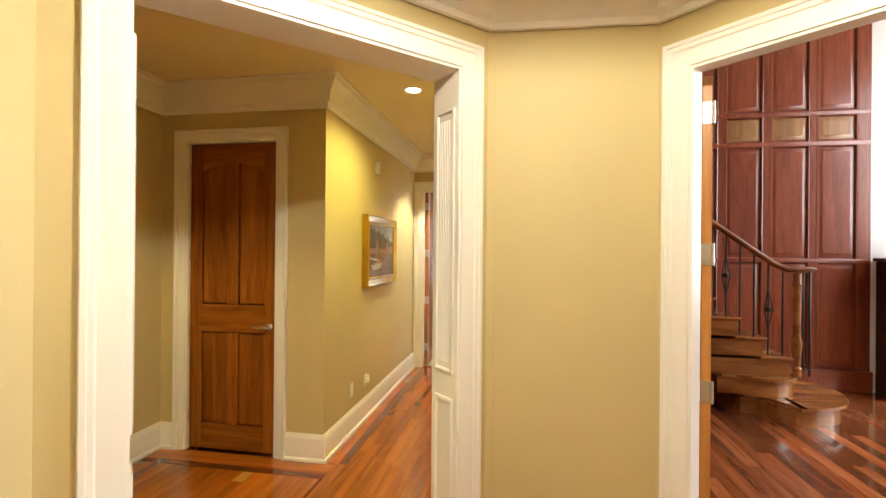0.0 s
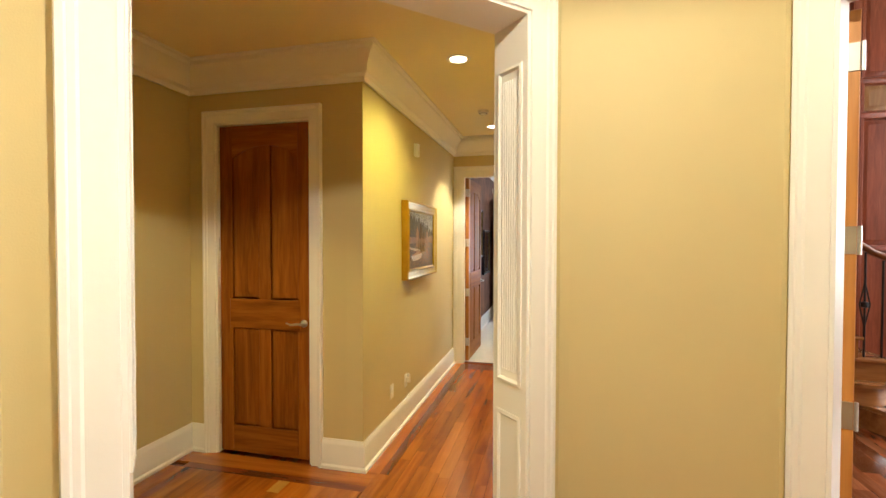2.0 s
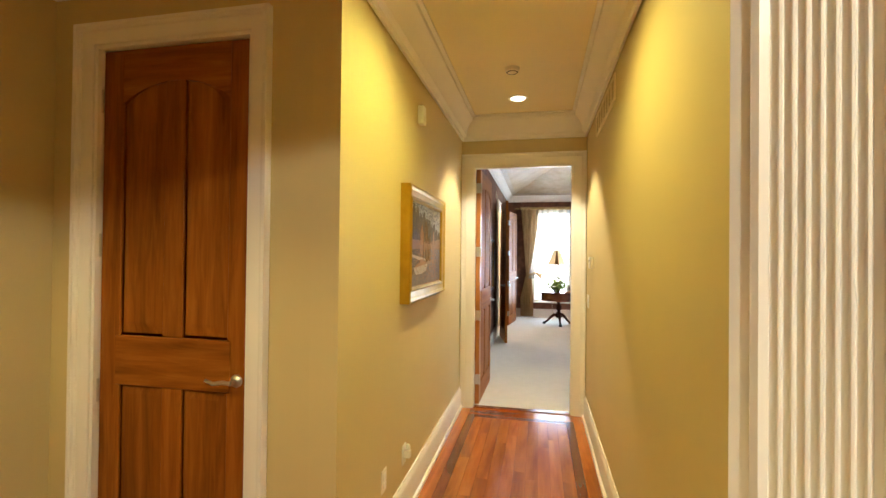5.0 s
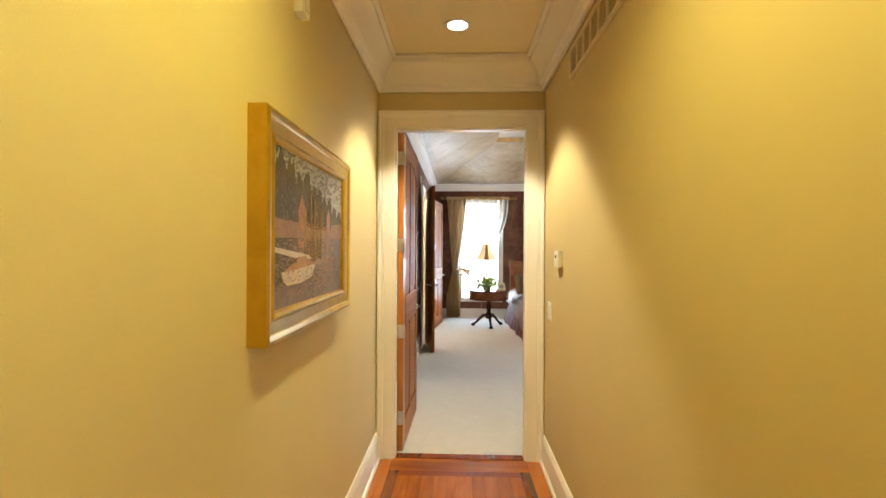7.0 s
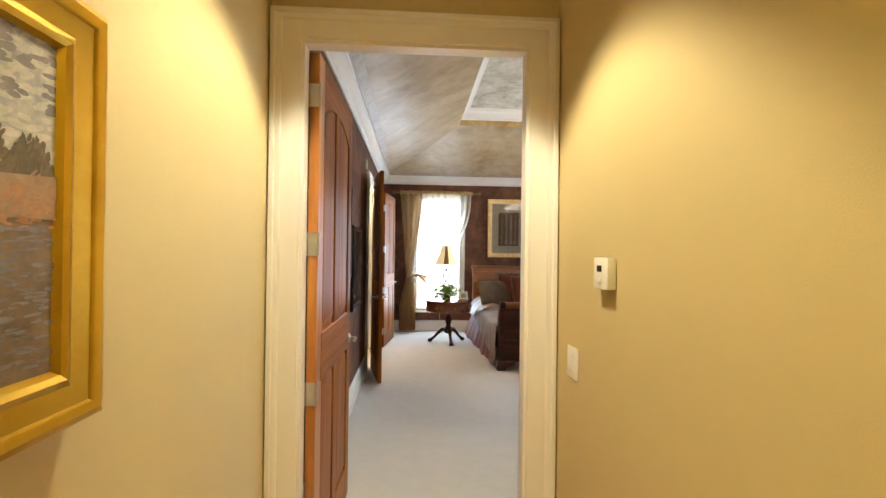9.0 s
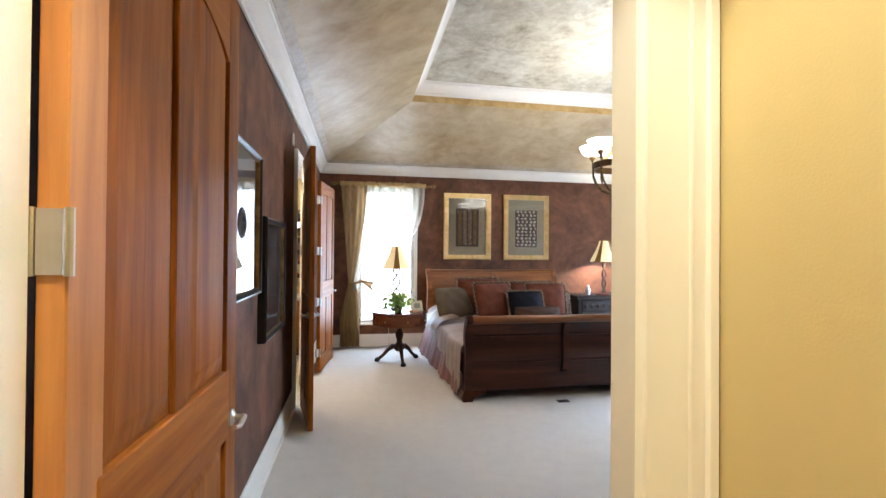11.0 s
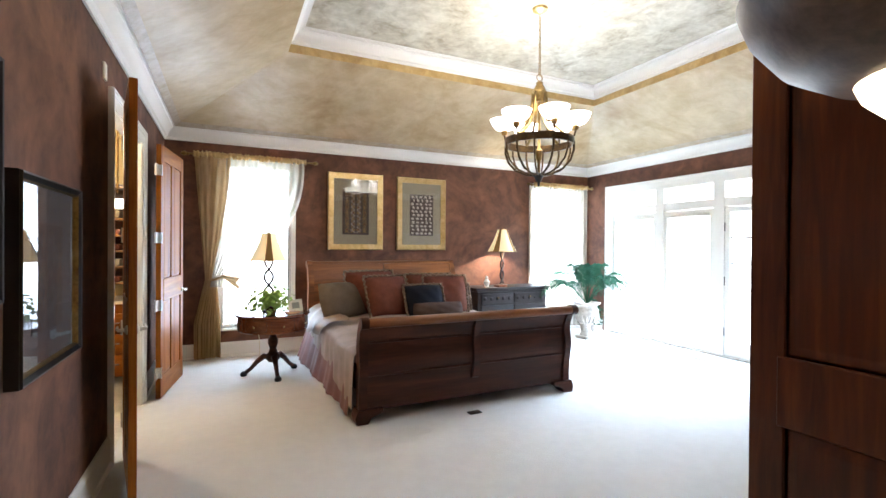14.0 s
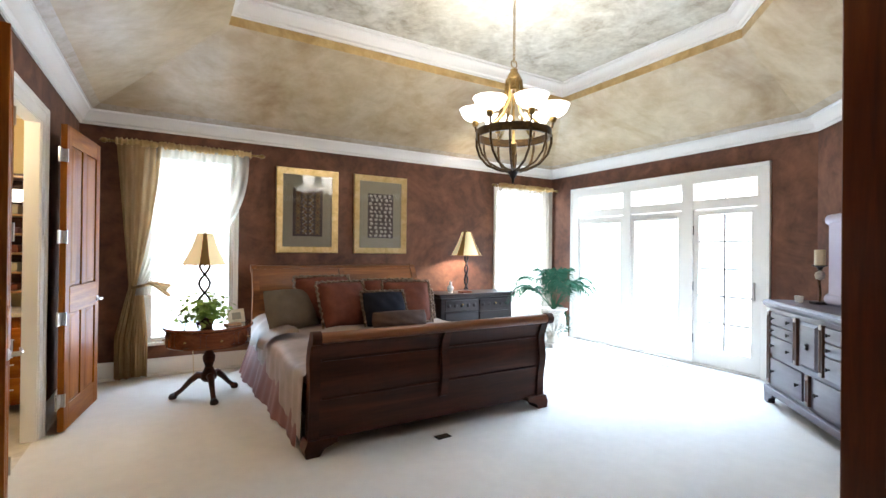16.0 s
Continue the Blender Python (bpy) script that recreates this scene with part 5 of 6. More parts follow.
def cushion(x, y, z, w, h, d, tilt, turn, fabric, label, fringe=True):
    w, h, z = w * 1.0, h * 1.02, z - 0.13
    c = thing("cushion", pose(1.39 + x, 10.70 + y - 0.28, z, -tilt, 0, turn), label, "cushion", "cushions on the bed")

    def f(sign):
        def g(u, v):
            a, b = u * 2 - 1, v * 2 - 1
            k = max(0.0, (1 - abs(a) ** 2.6)) ** 0.6 * max(0.0, (1 - abs(b) ** 2.6)) ** 0.6
            pinch = 1 - 0.05 * (abs(a * b))
            return (a * w / 2 * pinch, sign * d / 2 * k + 0.004 * math.sin(a * 9 + b * 7), h / 2 + b * h / 2 * pinch)
        return g
    bm = cloth_sheet(f(1), 18, 18)
    part("front", cloth_sheet(f(-1), 18, 18), fabric, c, smooth=60)
    part("back", bm, fabric, c, smooth=60)
    if fringe:
        pts, n = [], 96
        for i in range(n):
            q = i / n * 4
            e = q - int(q)
            a, b = ((e * 2 - 1, -1), (1, e * 2 - 1), (1 - e * 2, 1), (-1, 1 - e * 2))[int(q)]
            k = 1.03 + 0.03 * math.sin(i * 2.4)
            pts.append((a * w / 2 * k, 0.010 * math.sin(i * 1.9), h / 2 + b * h / 2 * k))
        part("fringe", tube(pts, [0.014 + 0.005 * math.sin(i * 3.1) for i in range(n)], 6, closed=True), M["fringe"], c, "bronze fringe")
    return c


cushion(-0.80, 2.16, 0.75, 0.60, 0.46, 0.24, 26, 12, M["olive"], "olive-taupe silk pillow with a flanged edge", False)
cushion(-0.42, 2.26, 0.78, 0.66, 0.54, 0.22, 20, 6, M["rust"], "large rust-brown fringed cushion")
cushion(0.42, 2.34, 0.76, 0.66, 0.50, 0.2, 20, -4, M["rust"], "large rust-brown fringed cushion")
cushion(-0.26, 2.00, 0.76, 0.58, 0.52, 0.2, 24, 10, M["rust"], "rust velvet cushion with bronze fringe")
cushion(0.50, 2.02, 0.76, 0.58, 0.50, 0.2, 22, -12, M["rust"], "rust velvet cushion with bronze fringe")
cushion(0.15, 1.84, 0.75, 0.52, 0.42, 0.18, 26, 0, M["navy"], "black velvet cushion with bronze fringe")
cushion(0.22, 1.66, 0.75, 0.66, 0.20, 0.2, 12, -2, M["umber"], "dark brown bolster cushion", False)
cushion(0.74, 2.30, 0.74, 0.50, 0.38, 0.18, 20, -10, M["umber"], "taupe-brown pillow with a flanged edge")

# ---- round drum table ----
tb = thing("drum_table", pose(-0.245, 12.67, 0), "round mahogany drum table on a tripod pedestal", "table")
part("tabletop", lathe([(0.0, 0.695), (0.40, 0.695), (0.412, 0.703), (0.412, 0.715), (0.404, 0.724), (0.0, 0.724)], 48), M["table"], tb, "polished mahogany top")
apron = part("apron", lathe([(0.0, 0.53), (0.375, 0.53), (0.385, 0.538), (0.385, 0.69), (0.0, 0.695)], 48), M["table"], tb)
for k in range(8):
    a = math.tau * k / 8 + 0.2
    part("drawer_front", tube([(0.386 * math.cos(a + t), 0.386 * math.sin(a + t), z) for t, z in ((-0.33, 0.56), (-0.33, 0.67), (0.0, 0.675), (0.33, 0.67), (0.33, 0.56), (0.0, 0.555))], 0.003, 6, closed=True), M["bed"], apron)
    part("knob", lathe([(0.004, 0), (0.004, 0.012), (0.011, 0.018), (0.009, 0.026), (0, 0.028)], 10), M["antique_brass"], apron, at=pose(0.385 * math.cos(a), 0.385 * math.sin(a), 0.61, 0, 90, math.degrees(a)))
part("pedestal", lathe([(0.0, 0.15), (0.05, 0.15), (0.075, 0.18), (0.075, 0.23), (0.05, 0.26), (0.035, 0.30), (0.055, 0.36), (0.058, 0.40), (0.035, 0.45), (0.03, 0.47), (0.06, 0.50), (0.09, 0.53), (0, 0.53)], 24), M["bed"], tb, "turned pedestal")
for k in range(3):
    a = (radians(170), radians(275), radians(35))[k]
    c, s = math.cos(a), math.sin(a)
    leg = part("leg", tube([(c * r, s * r, z) for r, z in ((0.04, 0.20), (0.10, 0.215), (0.17, 0.16), (0.24, 0.08), (0.30, 0.035))], [0.035, 0.036, 0.028, 0.022, 0.024], 10), M["bed"], tb, "sabre leg")
    part("paw_foot", lathe([(0.0, 0.0), (0.034, 0.0), (0.04, 0.018), (0.03, 0.045), (0.012, 0.055), (0, 0.056)], 12, c * 0.315, s * 0.315), M["iron"], leg, "dark cast paw foot")

# ---- table lamps with twisted iron stems ----


def table_lamp(m, base, top, r0, r1, label, power):
    """Eight-panelled tapering shade over a twisted open iron stem; base at z 0."""
    d = thing("table_lamp", m, label, "table lamp", "bedside lamps")
    part("foot", lathe([(0, 0), (0.075, 0.0), (0.078, 0.014), (0.05, 0.024), (0.018, 0.032), (0, 0.034)], 24), M["iron"], d)
    h = base - 0.04
    for ph in (0, math.pi):
        part("scroll_bar", tube([(0.056 * math.cos(t * math.pi * 3 + ph) * (1.0 - 0.2 * t), 0.014 * math.sin(t * math.pi * 3 + ph), 0.03 + h * t) for t in [i / 30 for i in range(31)]],
                                [0.0150 - 0.003 * i / 30 for i in range(31)], 8), M["iron"], d, "twisted iron bar")
    for k in range(4):
        part("leaf", lathe([(0, -0.016), (0.011, 0), (0, 0.022)], 6), M["iron"], d, at=pose(0.045 * (-1) ** k, 0, 0.10 + 0.05 * k, 0, 40 * (-1) ** k, 0))
    part("socket", lathe([(0.012, h + 0.02), (0.016, h + 0.04), (0.016, h + 0.08)], 12), M["antique_brass"], d)
    sh = part("shade_trim", tube([(r0 * 1.005 * math.cos(math.tau * i / 8 + 0.39), r0 * 1.005 * math.sin(math.tau * i / 8 + 0.39), base) for i in range(8)], 0.005, 6, closed=True), M["antique_brass"], d)
    part("shade_trim", tube([(r1 * 1.01 * math.cos(math.tau * i / 8 + 0.39), r1 * 1.01 * math.sin(math.tau * i / 8 + 0.39), top) for i in range(8)], 0.005, 6, closed=True), M["antique_brass"], d)
    for i in range(8):
        mid = math.tau * i / 8 + math.tau / 16 + 0.39
        a0, a1, cols = (mid - 0.24, mid + 0.24, 2) if i % 2 else (mid - math.tau / 8 + 0.24, mid + math.tau / 8 - 0.24, 4)
        bm = bmesh.new()
        rows = []
        for k in range(7):
            t = k / 6
            r = r0 + (r1 - r0) * t - 0.012 * math.sin(t * math.pi)
            z = base + (top - base) * t
            ring = [(1, a0 + (a1 - a0) * c / cols) for c in range(cols + 1)]
            ring += [(0.985, a) for _, a in ring[::-1]]
            rows.append([bm.verts.new((r * q * math.cos(a), r * q * math.sin(a), z)) for q, a in ring])
        for p, q in zip(rows, rows[1:]):
            for k in range(len(p)):
                j = (k + 1) % len(p)
                bm.faces.new((p[k], p[j], q[j], q[k]))
        part("shade_panel", bm, M["shade_gold" if i % 2 else "shade_cream"], d, "gold fabric panel" if i % 2 else "glowing cream panel")
    part("finial", lathe([(0.004, top), (0.012, top + 0.01), (0.004, top + 0.03), (0, top + 0.034)], 10), M["antique_brass"], d)
    x, y, z = m.translation
    bulb("lamp_bulb", x, y, z + base + (top - base) * 0.35, power, (1.0, 0.85, 0.66), 0.03)
    return d


table_lamp(pose(-0.29, 12.74, 0.725, 0, 0, -3), 0.60, 0.91, 0.20, 0.075, "lit panelled-shade lamp with a twisted iron stem on the drum table", 7)
table_lamp(pose(3.36, 13.42, 0.865, 0, 0, 32), 0.56, 0.92, 0.235, 0.075, "lit table lamp with a twisted iron stem beside the bed", 80)

# things on the drum table
pl = thing("potted_ivy", pose(-0.28, 12.50, 0.725), "bushy yellow-green potted ivy on the drum table", "plant")
part("pot", lathe([(0, 0), (0.05, 0), (0.062, 0.04), (0.068, 0.09), (0.060, 0.09), (0, 0.085)], 20), M["bronze"], pl)
rnd = random.Random(21)
bm = bmesh.new()
for k in range(460):
    a, el = rnd.uniform(0, math.tau), rnd.uniform(-0.5, 1.4)
    r = rnd.uniform(0.05, 0.225) * (1 + 0.3 * math.sin(a * 3))
    c = Vector((r * math.cos(a) * math.cos(el) * 1.15, r * math.sin(a) * math.cos(el), 0.11 + r * math.sin(el) * 0.85))
    mm = Matrix.Translation(c) @ Euler((rnd.uniform(-1, 1), rnd.uniform(-1, 1), rnd.uniform(0, 6.3))).to_matrix().to_4x4()
    s = rnd.uniform(0.017, 0.032)
    v = [bm.verts.new(mm @ Vector(p)) for p in ((0, -s, 0), (s * 0.8, 0, 0.004), (0, s * 1.3, -0.002), (-s * 0.8, 0, 0.004))]
    bm.faces.new(v)
part("foliage", bm, M["ivy"], pl, "small variegated leaves")
tk = thing("tealight_tree", pose(-0.47, 12.46, 0.725), "small wire ornament with glass cups", "ornament")
for k in range(5):
    a = k * 1.3
    part("stem", tube([(0, 0, 0), (0.03 * math.cos(a), 0.03 * math.sin(a), 0.05), (0.06 * math.cos(a), 0.06 * math.sin(a), 0.07 + 0.02 * k)], 0.003, 6), M["iron"], tk)
    part("cup", lathe([(0, 0.0), (0.011, 0.004), (0.013, 0.02), (0.010, 0.02), (0, 0.006)], 10), M["steel"], tk, at=pose(0.06 * math.cos(a), 0.06 * math.sin(a), 0.07 + 0.02 * k))
pf = thing("photo_frame", pose(0.005, 12.62, 0.725, -14, 0, 28), "small cream photo frame standing on the drum table", "photo frame")
part("frame", soft_box(-0.095, 0.095, -0.008, 0.008, 0, 0.14, 0.004), M["candle"], pf)
part("photo", soft_box(-0.05, 0.05, -0.0095, -0.007, 0.035, 0.105, 0.002, 1), M["mat_grey"], pf, "blurred grey photo")
part("prop", tube([(0, 0.008, 0.1), (0, 0.06, 0.016)], 0.004, 6), M["candle"], pf)
sb = thing("book", pose(-0.05, 12.50, 0.725, 0, 0, 30), "small red-brown book lying on the drum table", "book")
part("cover", soft_box(-0.07, 0.07, -0.05, 0.05, 0, 0.018, 0.003, 1), M["door_edge"], sb)
part("page_block", soft_box(-0.067, 0.071, -0.047, 0.047, 0.003, 0.015, 0.001, 1), M["candle"], sb, "cream pages")
lc = thing("lamp_cord", pose(0, 0, 0), "thin pale lamp cord hanging behind the drum table", "cord")
part("cord", tube([(-0.38, 13.02, 0.70), (-0.385, 13.05, 0.55), (-0.37, 13.06, 0.3), (-0.36, 13.1, 0.02), (-0.5, 13.0, 0.008)], 0.004, 6), M["candle"], lc)

# ---- carved bedside chest ----
ch = thing("bedside_chest", pose(3.38, 13.35, 0), "dark carved bedside chest with drawers and glossy top", "chest")
part("top", soft_box(-0.69, 0.69, -0.27, 0.27, 0.835, 0.865, 0.008), M["chest"], ch, "glossy top")
part("body", soft_box(-0.64, 0.64, -0.23, 0.25, 0.10, 0.80, 0.006), M["chest"], ch)
part("cornice", sweep([(0, 0), (0.03, 0.01), (0.03, 0.035), (0, 0.035)][::-1], [(-0.64, -0.23), (-0.64, 0.25), (0.64, 0.25), (0.64, -0.23)], flat_place(0.80), True), M["chest"], ch)
for k in range(3):
    z = (0.62, 0.38, 0.14)[k]
    for x0, x1 in ((-0.58, -0.02), (0.02, 0.58)):
        dr = part("drawer", soft_box(x0, x1, -0.25, -0.225, z, z + (0.15 if k == 0 else 0.21), 0.006), M["chest"], ch)
        for q in range(5 if k == 0 else 0):
            part("carving", lathe([(0, 0), (0.03, 0), (0.022, 0.01), (0.01, 0.014), (0, 0.014)], 10), M["chest"], dr, at=pose(x0 + 0.06 + q * 0.11, -0.25, z + 0.075, 90, 0, 0))
        part("knob", lathe([(0.005, 0), (0.005, 0.015), (0.014, 0.02), (0.01, 0.03), (0, 0.03)], 12), M["antique_brass"], dr, at=pose((x0 + x1) / 2, -0.25, z + 0.09, 90, 0, 0))
for x in (-0.6, 0.6):
    for y in (-0.19, 0.2):
        part("foot", lathe([(0, 0), (0.035, 0), (0.045, 0.05), (0.03, 0.1), (0, 0.1)], 14, x, y), M["chest"], ch)
or1 = single("figurine", lathe([(0, 0), (0.035, 0), (0.03, 0.02), (0.045, 0.05), (0.05, 0.08), (0.02, 0.12), (0.024, 0.14), (0.018, 0.165), (0, 0.17)], 16), M["crown"], "small white bird-like ornament on the bedside chest", "ornament", m=pose(3.0, 13.30, 0.865))
bk = thing("book", pose(3.22, 13.24, 0.865, 0, 0, 8), "red-brown book lying on the bedside chest", "book")
part("cover", soft_box(-0.09, 0.09, -0.06, 0.06, 0, 0.025, 0.003, 1), M["rust"], bk)
part("page_block", soft_box(-0.086, 0.091, -0.057, 0.057, 0.004, 0.021, 0.001, 1), M["candle"], bk, "cream pages")

# ---- urn with a palm ----
ur = thing("stone_urn", pose(4.66, 12.86, 0), "weathered pale stone pedestal urn on the carpet", "urn")
part("base", soft_box(-0.13, 0.13, -0.13, 0.13, 0, 0.05, 0.008), M["stone"], ur)
part("bowl", lathe([(0, 0.05), (0.11, 0.05), (0.10, 0.09), (0.06, 0.14), (0.05, 0.19), (0.07, 0.225), (0.075, 0.245), (0.10, 0.26), (0.165, 0.32), (0.19, 0.40), (0.185, 0.47), (0.16, 0.52), (0.17, 0.55), (0.215, 0.575), (0.22, 0.595), (0.19, 0.6), (0.16, 0.56), (0, 0.55)], 32), M["stone"], ur, "moulded stone bowl")
for k in range(16):
    a = math.tau * k / 16
    part("lobe", tube([(0.09 * math.cos(a), 0.09 * math.sin(a), 0.255), (0.165 * math.cos(a), 0.165 * math.sin(a), 0.32), (0.192 * math.cos(a), 0.192 * math.sin(a), 0.39)], [0.012, 0.022, 0.012], 8), M["stone"], ur)
pm = thing("palm_plant", pose(4.66, 12.86, 0.556), "blue-green feathery palm growing in the stone urn", "plant")
rnd = random.Random(5)
for k in range(17):
    a = k * 2.4 + rnd.uniform(-0.2, 0.2)
    reach, rise = rnd.uniform(0.55, 0.88), rnd.uniform(0.42, 0.68)
    if k % 4 == 0:
        reach, rise = rnd.uniform(0.22, 0.40), rnd.uniform(0.66, 0.84)
    droop = rnd.uniform(0.16, 0.42)
    pts = []
    for i in range(15):
        t = i / 14
        pts.append(Vector((reach * t * math.cos(a), reach * t * math.sin(a), rise * math.sin(t * 1.75) / 0.98 - droop * t ** 3)))
    fr = part("frond", tube(pts, [0.007 - 0.005 * i / 14 for i in range(15)], 5), M["frond"], pm)
    bm = bmesh.new()
    for i in range(4, 15):
        for sub in (0, 0.55):
            if i + sub > 14:
                continue
            p = pts[i].lerp(pts[min(14, i + 1)], sub)
            d = (pts[min(14, i + 1)] - pts[max(0, i - 1)]).normalized()
            side = d.cross(Vector((0, 0, 1))).normalized()
            up = side.cross(d)
            n = 0.25 * math.sin(math.pi * (0.25 + 0.7 * (i + sub - 4) / 11)) * rnd.uniform(0.8, 1.1)
            for sg in (-1, 1):
                out = (side * sg * 0.85 + d * 0.6 + up * 0.12).normalized()
                tip = p + out * n + Vector((0, 0, -0.35 * n))
                mid = p + out * n * 0.5 + Vector((0, 0, 0.03 * n))
                wd = d * 0.014
                v = [bm.verts.new(q) for q in (p - wd * 0.4, mid - wd, tip, mid + wd)]
                bm.faces.new(v)
    part("leaf_spray", bm, M["frond"], fr, "narrow leaflets")
iv = thing("trailing_plant", pose(4.92, 13.05, 0), "bushy dark ivy in a low stone pot behind the urn", "plant")
part("pot", lathe([(0, 0), (0.14, 0), (0.17, 0.12), (0.18, 0.20), (0.16, 0.20), (0, 0.17)], 20), M["stone"], iv)
bm = bmesh.new()
for k in range(420):
    a, z = rnd.uniform(0, math.tau), rnd.uniform(0.08, 0.62)
    r = 0.06 + 0.17 * math.sin(math.pi * min(1, z / 0.62)) * rnd.uniform(0.5, 1.1)
    mm = Matrix.Translation((r * math.cos(a), r * math.sin(a), z)) @ Euler((rnd.uniform(-1.2, 1.2), rnd.uniform(-1.2, 1.2), rnd.uniform(0, 6.3))).to_matrix().to_4x4()
    s = rnd.uniform(0.014, 0.026)
    bm.faces.new([bm.verts.new(mm @ Vector(p)) for p in ((0, -s, 0), (s * 0.8, 0, 0.004), (0, s * 1.3, -0.002), (-s * 0.8, 0, 0.004))])
part("foliage", bm, M["frond"], iv, "small dark leaves")

# ---- dresser on the diagonal, with candle stand and covered screen ----
# x runs along the front, y towards the room is negative
dm = Matrix.Translation((4.635, 9.83, 0)) @ Matrix.Rotation(radians(-135), 4, "Z")
ds = thing("dresser", dm, "long walnut dresser with dark pilasters and bail-less knobs", "dresser")
DL, DD = 1.62, 0.5
part("body", soft_box(0.03, DL - 0.03, 0.03, DD, 0.12, 0.95, 0.005), M["dresser"], ds)
part("top", sweep([(0, 0), (0.012, 0.0), (0.03, 0.022), (0.04, 0.03), (0.045, 0.055), (0.035, 0.07), (0, 0.07)], [(0.03, 0.03), (0.03, DD), (DL - 0.03, DD), (DL - 0.03, 0.03)][::1], flat_place(0.95), True), M["dresser"], ds, "moulded top edge")
part("top_board", soft_box(0.0, DL, 0.0, DD + 0.02, 1.005, 1.03, 0.006), M["dresser"], ds, "glossy top board")
part("plinth", soft_box(-0.005, DL + 0.005, -0.005, DD, 0.10, 0.17, 0.012, 3), M["dresser"], ds)
for x0, s in ((0.0, 1), (DL, -1)):
    bm = bmesh.new()
    prism(bm, [(x0, 0), (x0 + s * 0.09, 0), (x0 + s * 0.10, 0.05), (x0 + s * 0.17, 0.075), (x0 + s * 0.17, 0.105), (x0, 0.105)], 0.0, 0.06)
    part("bracket_foot", bm, M["dresser"], ds)
    bm = bmesh.new()
    prism(bm, [(x0, 0), (x0 + s * 0.09, 0), (x0 + s * 0.10, 0.105), (x0, 0.105)], DD - 0.06, DD)
    part("bracket_foot", bm, M["dresser"], ds)


def knob(parent, x, z):
    part("knob", lathe([(0.008, 0), (0.006, 0.012), (0.016, 0.02), (0.014, 0.03), (0, 0.032)], 12), M["iron"], parent, "dark knob", at=pose(x, 0.012, z, 90, 0, 0))


for x0, x1, z0, z1 in ((0.10, 0.55, 0.80, 0.91), (0.10, 0.55, 0.69, 0.785), (0.10, 0.55, 0.50, 0.675), (0.10, 0.72, 0.21, 0.46), (0.90, 1.52, 0.21, 0.46), (1.07, 1.52, 0.80, 0.91), (1.07, 1.52, 0.69, 0.785), (1.07, 1.52, 0.50, 0.675)):
    dr = part("drawer", soft_box(x0, x1, 0.012, 0.035, z0, z1, 0.006), M["dresser"], ds)
    knob(dr, x0 + 0.07, (z0 + z1) / 2), knob(dr, x1 - 0.07, (z0 + z1) / 2)
bm = bmesh.new()
raised(bm, [(0.66, 0.50), (0.96, 0.50), (0.96, 0.91), (0.66, 0.91)], 0.030, 0.010, 0.035)
cd = part("cupboard_door", bm, M["dresser"], ds, "fielded cupboard door")
part("drop_pull", lathe([(0, -0.03), (0.016, -0.02), (0.012, 0.0), (0.02, 0.02), (0, 0.03)], 10), M["iron"], cd, at=pose(0.81, 0.006, 0.70))
for x, z0, z1 in ((0.06, 0.20, 0.92), (0.60, 0.50, 0.92), (1.02, 0.50, 0.92), (0.81, 0.20, 0.46), (1.56, 0.20, 0.92)):
    pil = part("pilaster", soft_box(x - 0.028, x + 0.028, 0.004, 0.035, z0, z1, 0.005), M["dresser_dark"], ds, "dark fluted pilaster")
    for q in (-0.012, 0.0, 0.012):
        part("flute", tube([(x + q, 0.004, z0 + 0.04), (x + q, 0.004, z1 - 0.04)], 0.004, 6), M["dresser_dark"], pil)
cs = thing("candle_stand", dm @ pose(0.38, 0.30, 1.03), "ivory pillar candle on a dark wrought stand", "candle stand")
part("base", soft_box(-0.06, 0.06, -0.06, 0.06, 0, 0.022, 0.005), M["iron"], cs)
part("stem", tube([(0, 0, 0.02), (0.012, 0, 0.10), (-0.008, 0, 0.20), (0, 0, 0.25)], 0.009, 8), M["bronze"], cs)
part("ball", lathe([(0, 0.22), (0.03, 0.235), (0.04, 0.265), (0.03, 0.295), (0, 0.31)], 18), M["stone"], cs, "pale stone ball")
part("dish", lathe([(0, 0.31), (0.012, 0.315), (0.03, 0.345), (0.06, 0.352), (0.06, 0.36), (0, 0.36)], 20), M["iron"], cs)
part("candle", lathe([(0, 0.36), (0.042, 0.36), (0.042, 0.50), (0.036, 0.503), (0, 0.495)], 22), M["candle"], cs, "ivory pillar candle")
for x in (-0.10, -0.16):
    single("votive_cup", lathe([(0, 0), (0.02, 0), (0.026, 0.06), (0.022, 0.06), (0, 0.01)], 14), M["trim"], "small white votive cup on the dresser", "votive", "votive cups", m=dm @ pose(0.36 + x, 0.2, 1.03))
sc = thing("covered_screen", dm @ pose(1.02, 0.36, 1.03), "pale lilac cloth-covered screen with rolled edges on the dresser", "screen")
part("cover", soft_box(-0.55, 0.55, -0.035, 0.035, 0.06, 0.76, 0.02, 3), M["lilac"], sc)
part("roll", tube([(-0.585, 0, 0.775), (0.585, 0, 0.775)], 0.05, 16), M["lilac"], sc, "rolled upper edge")
part("roll", tube([(-0.585, 0, 0.055), (0.585, 0, 0.055)], 0.055, 16), M["lilac"], sc, "rolled lower edge")
for x in (-0.55, 0.55):
    part("side_edge", tube([(x, 0, 0.09), (x, 0, 0.74)], 0.03, 12), M["lilac"], sc)

# ---- chandelier ----
cx, cy = 1.99, 10.63
cl = thing("chandelier", pose(cx, cy, 0), "bronze basket chandelier with six lit alabaster bowls", "chandelier")
part("canopy", lathe([(0, 3.80), (0.075, 3.80), (0.07, 3.775), (0.04, 3.76), (0.012, 3.745), (0, 3.745)], 24), M["pale_gold"], cl)
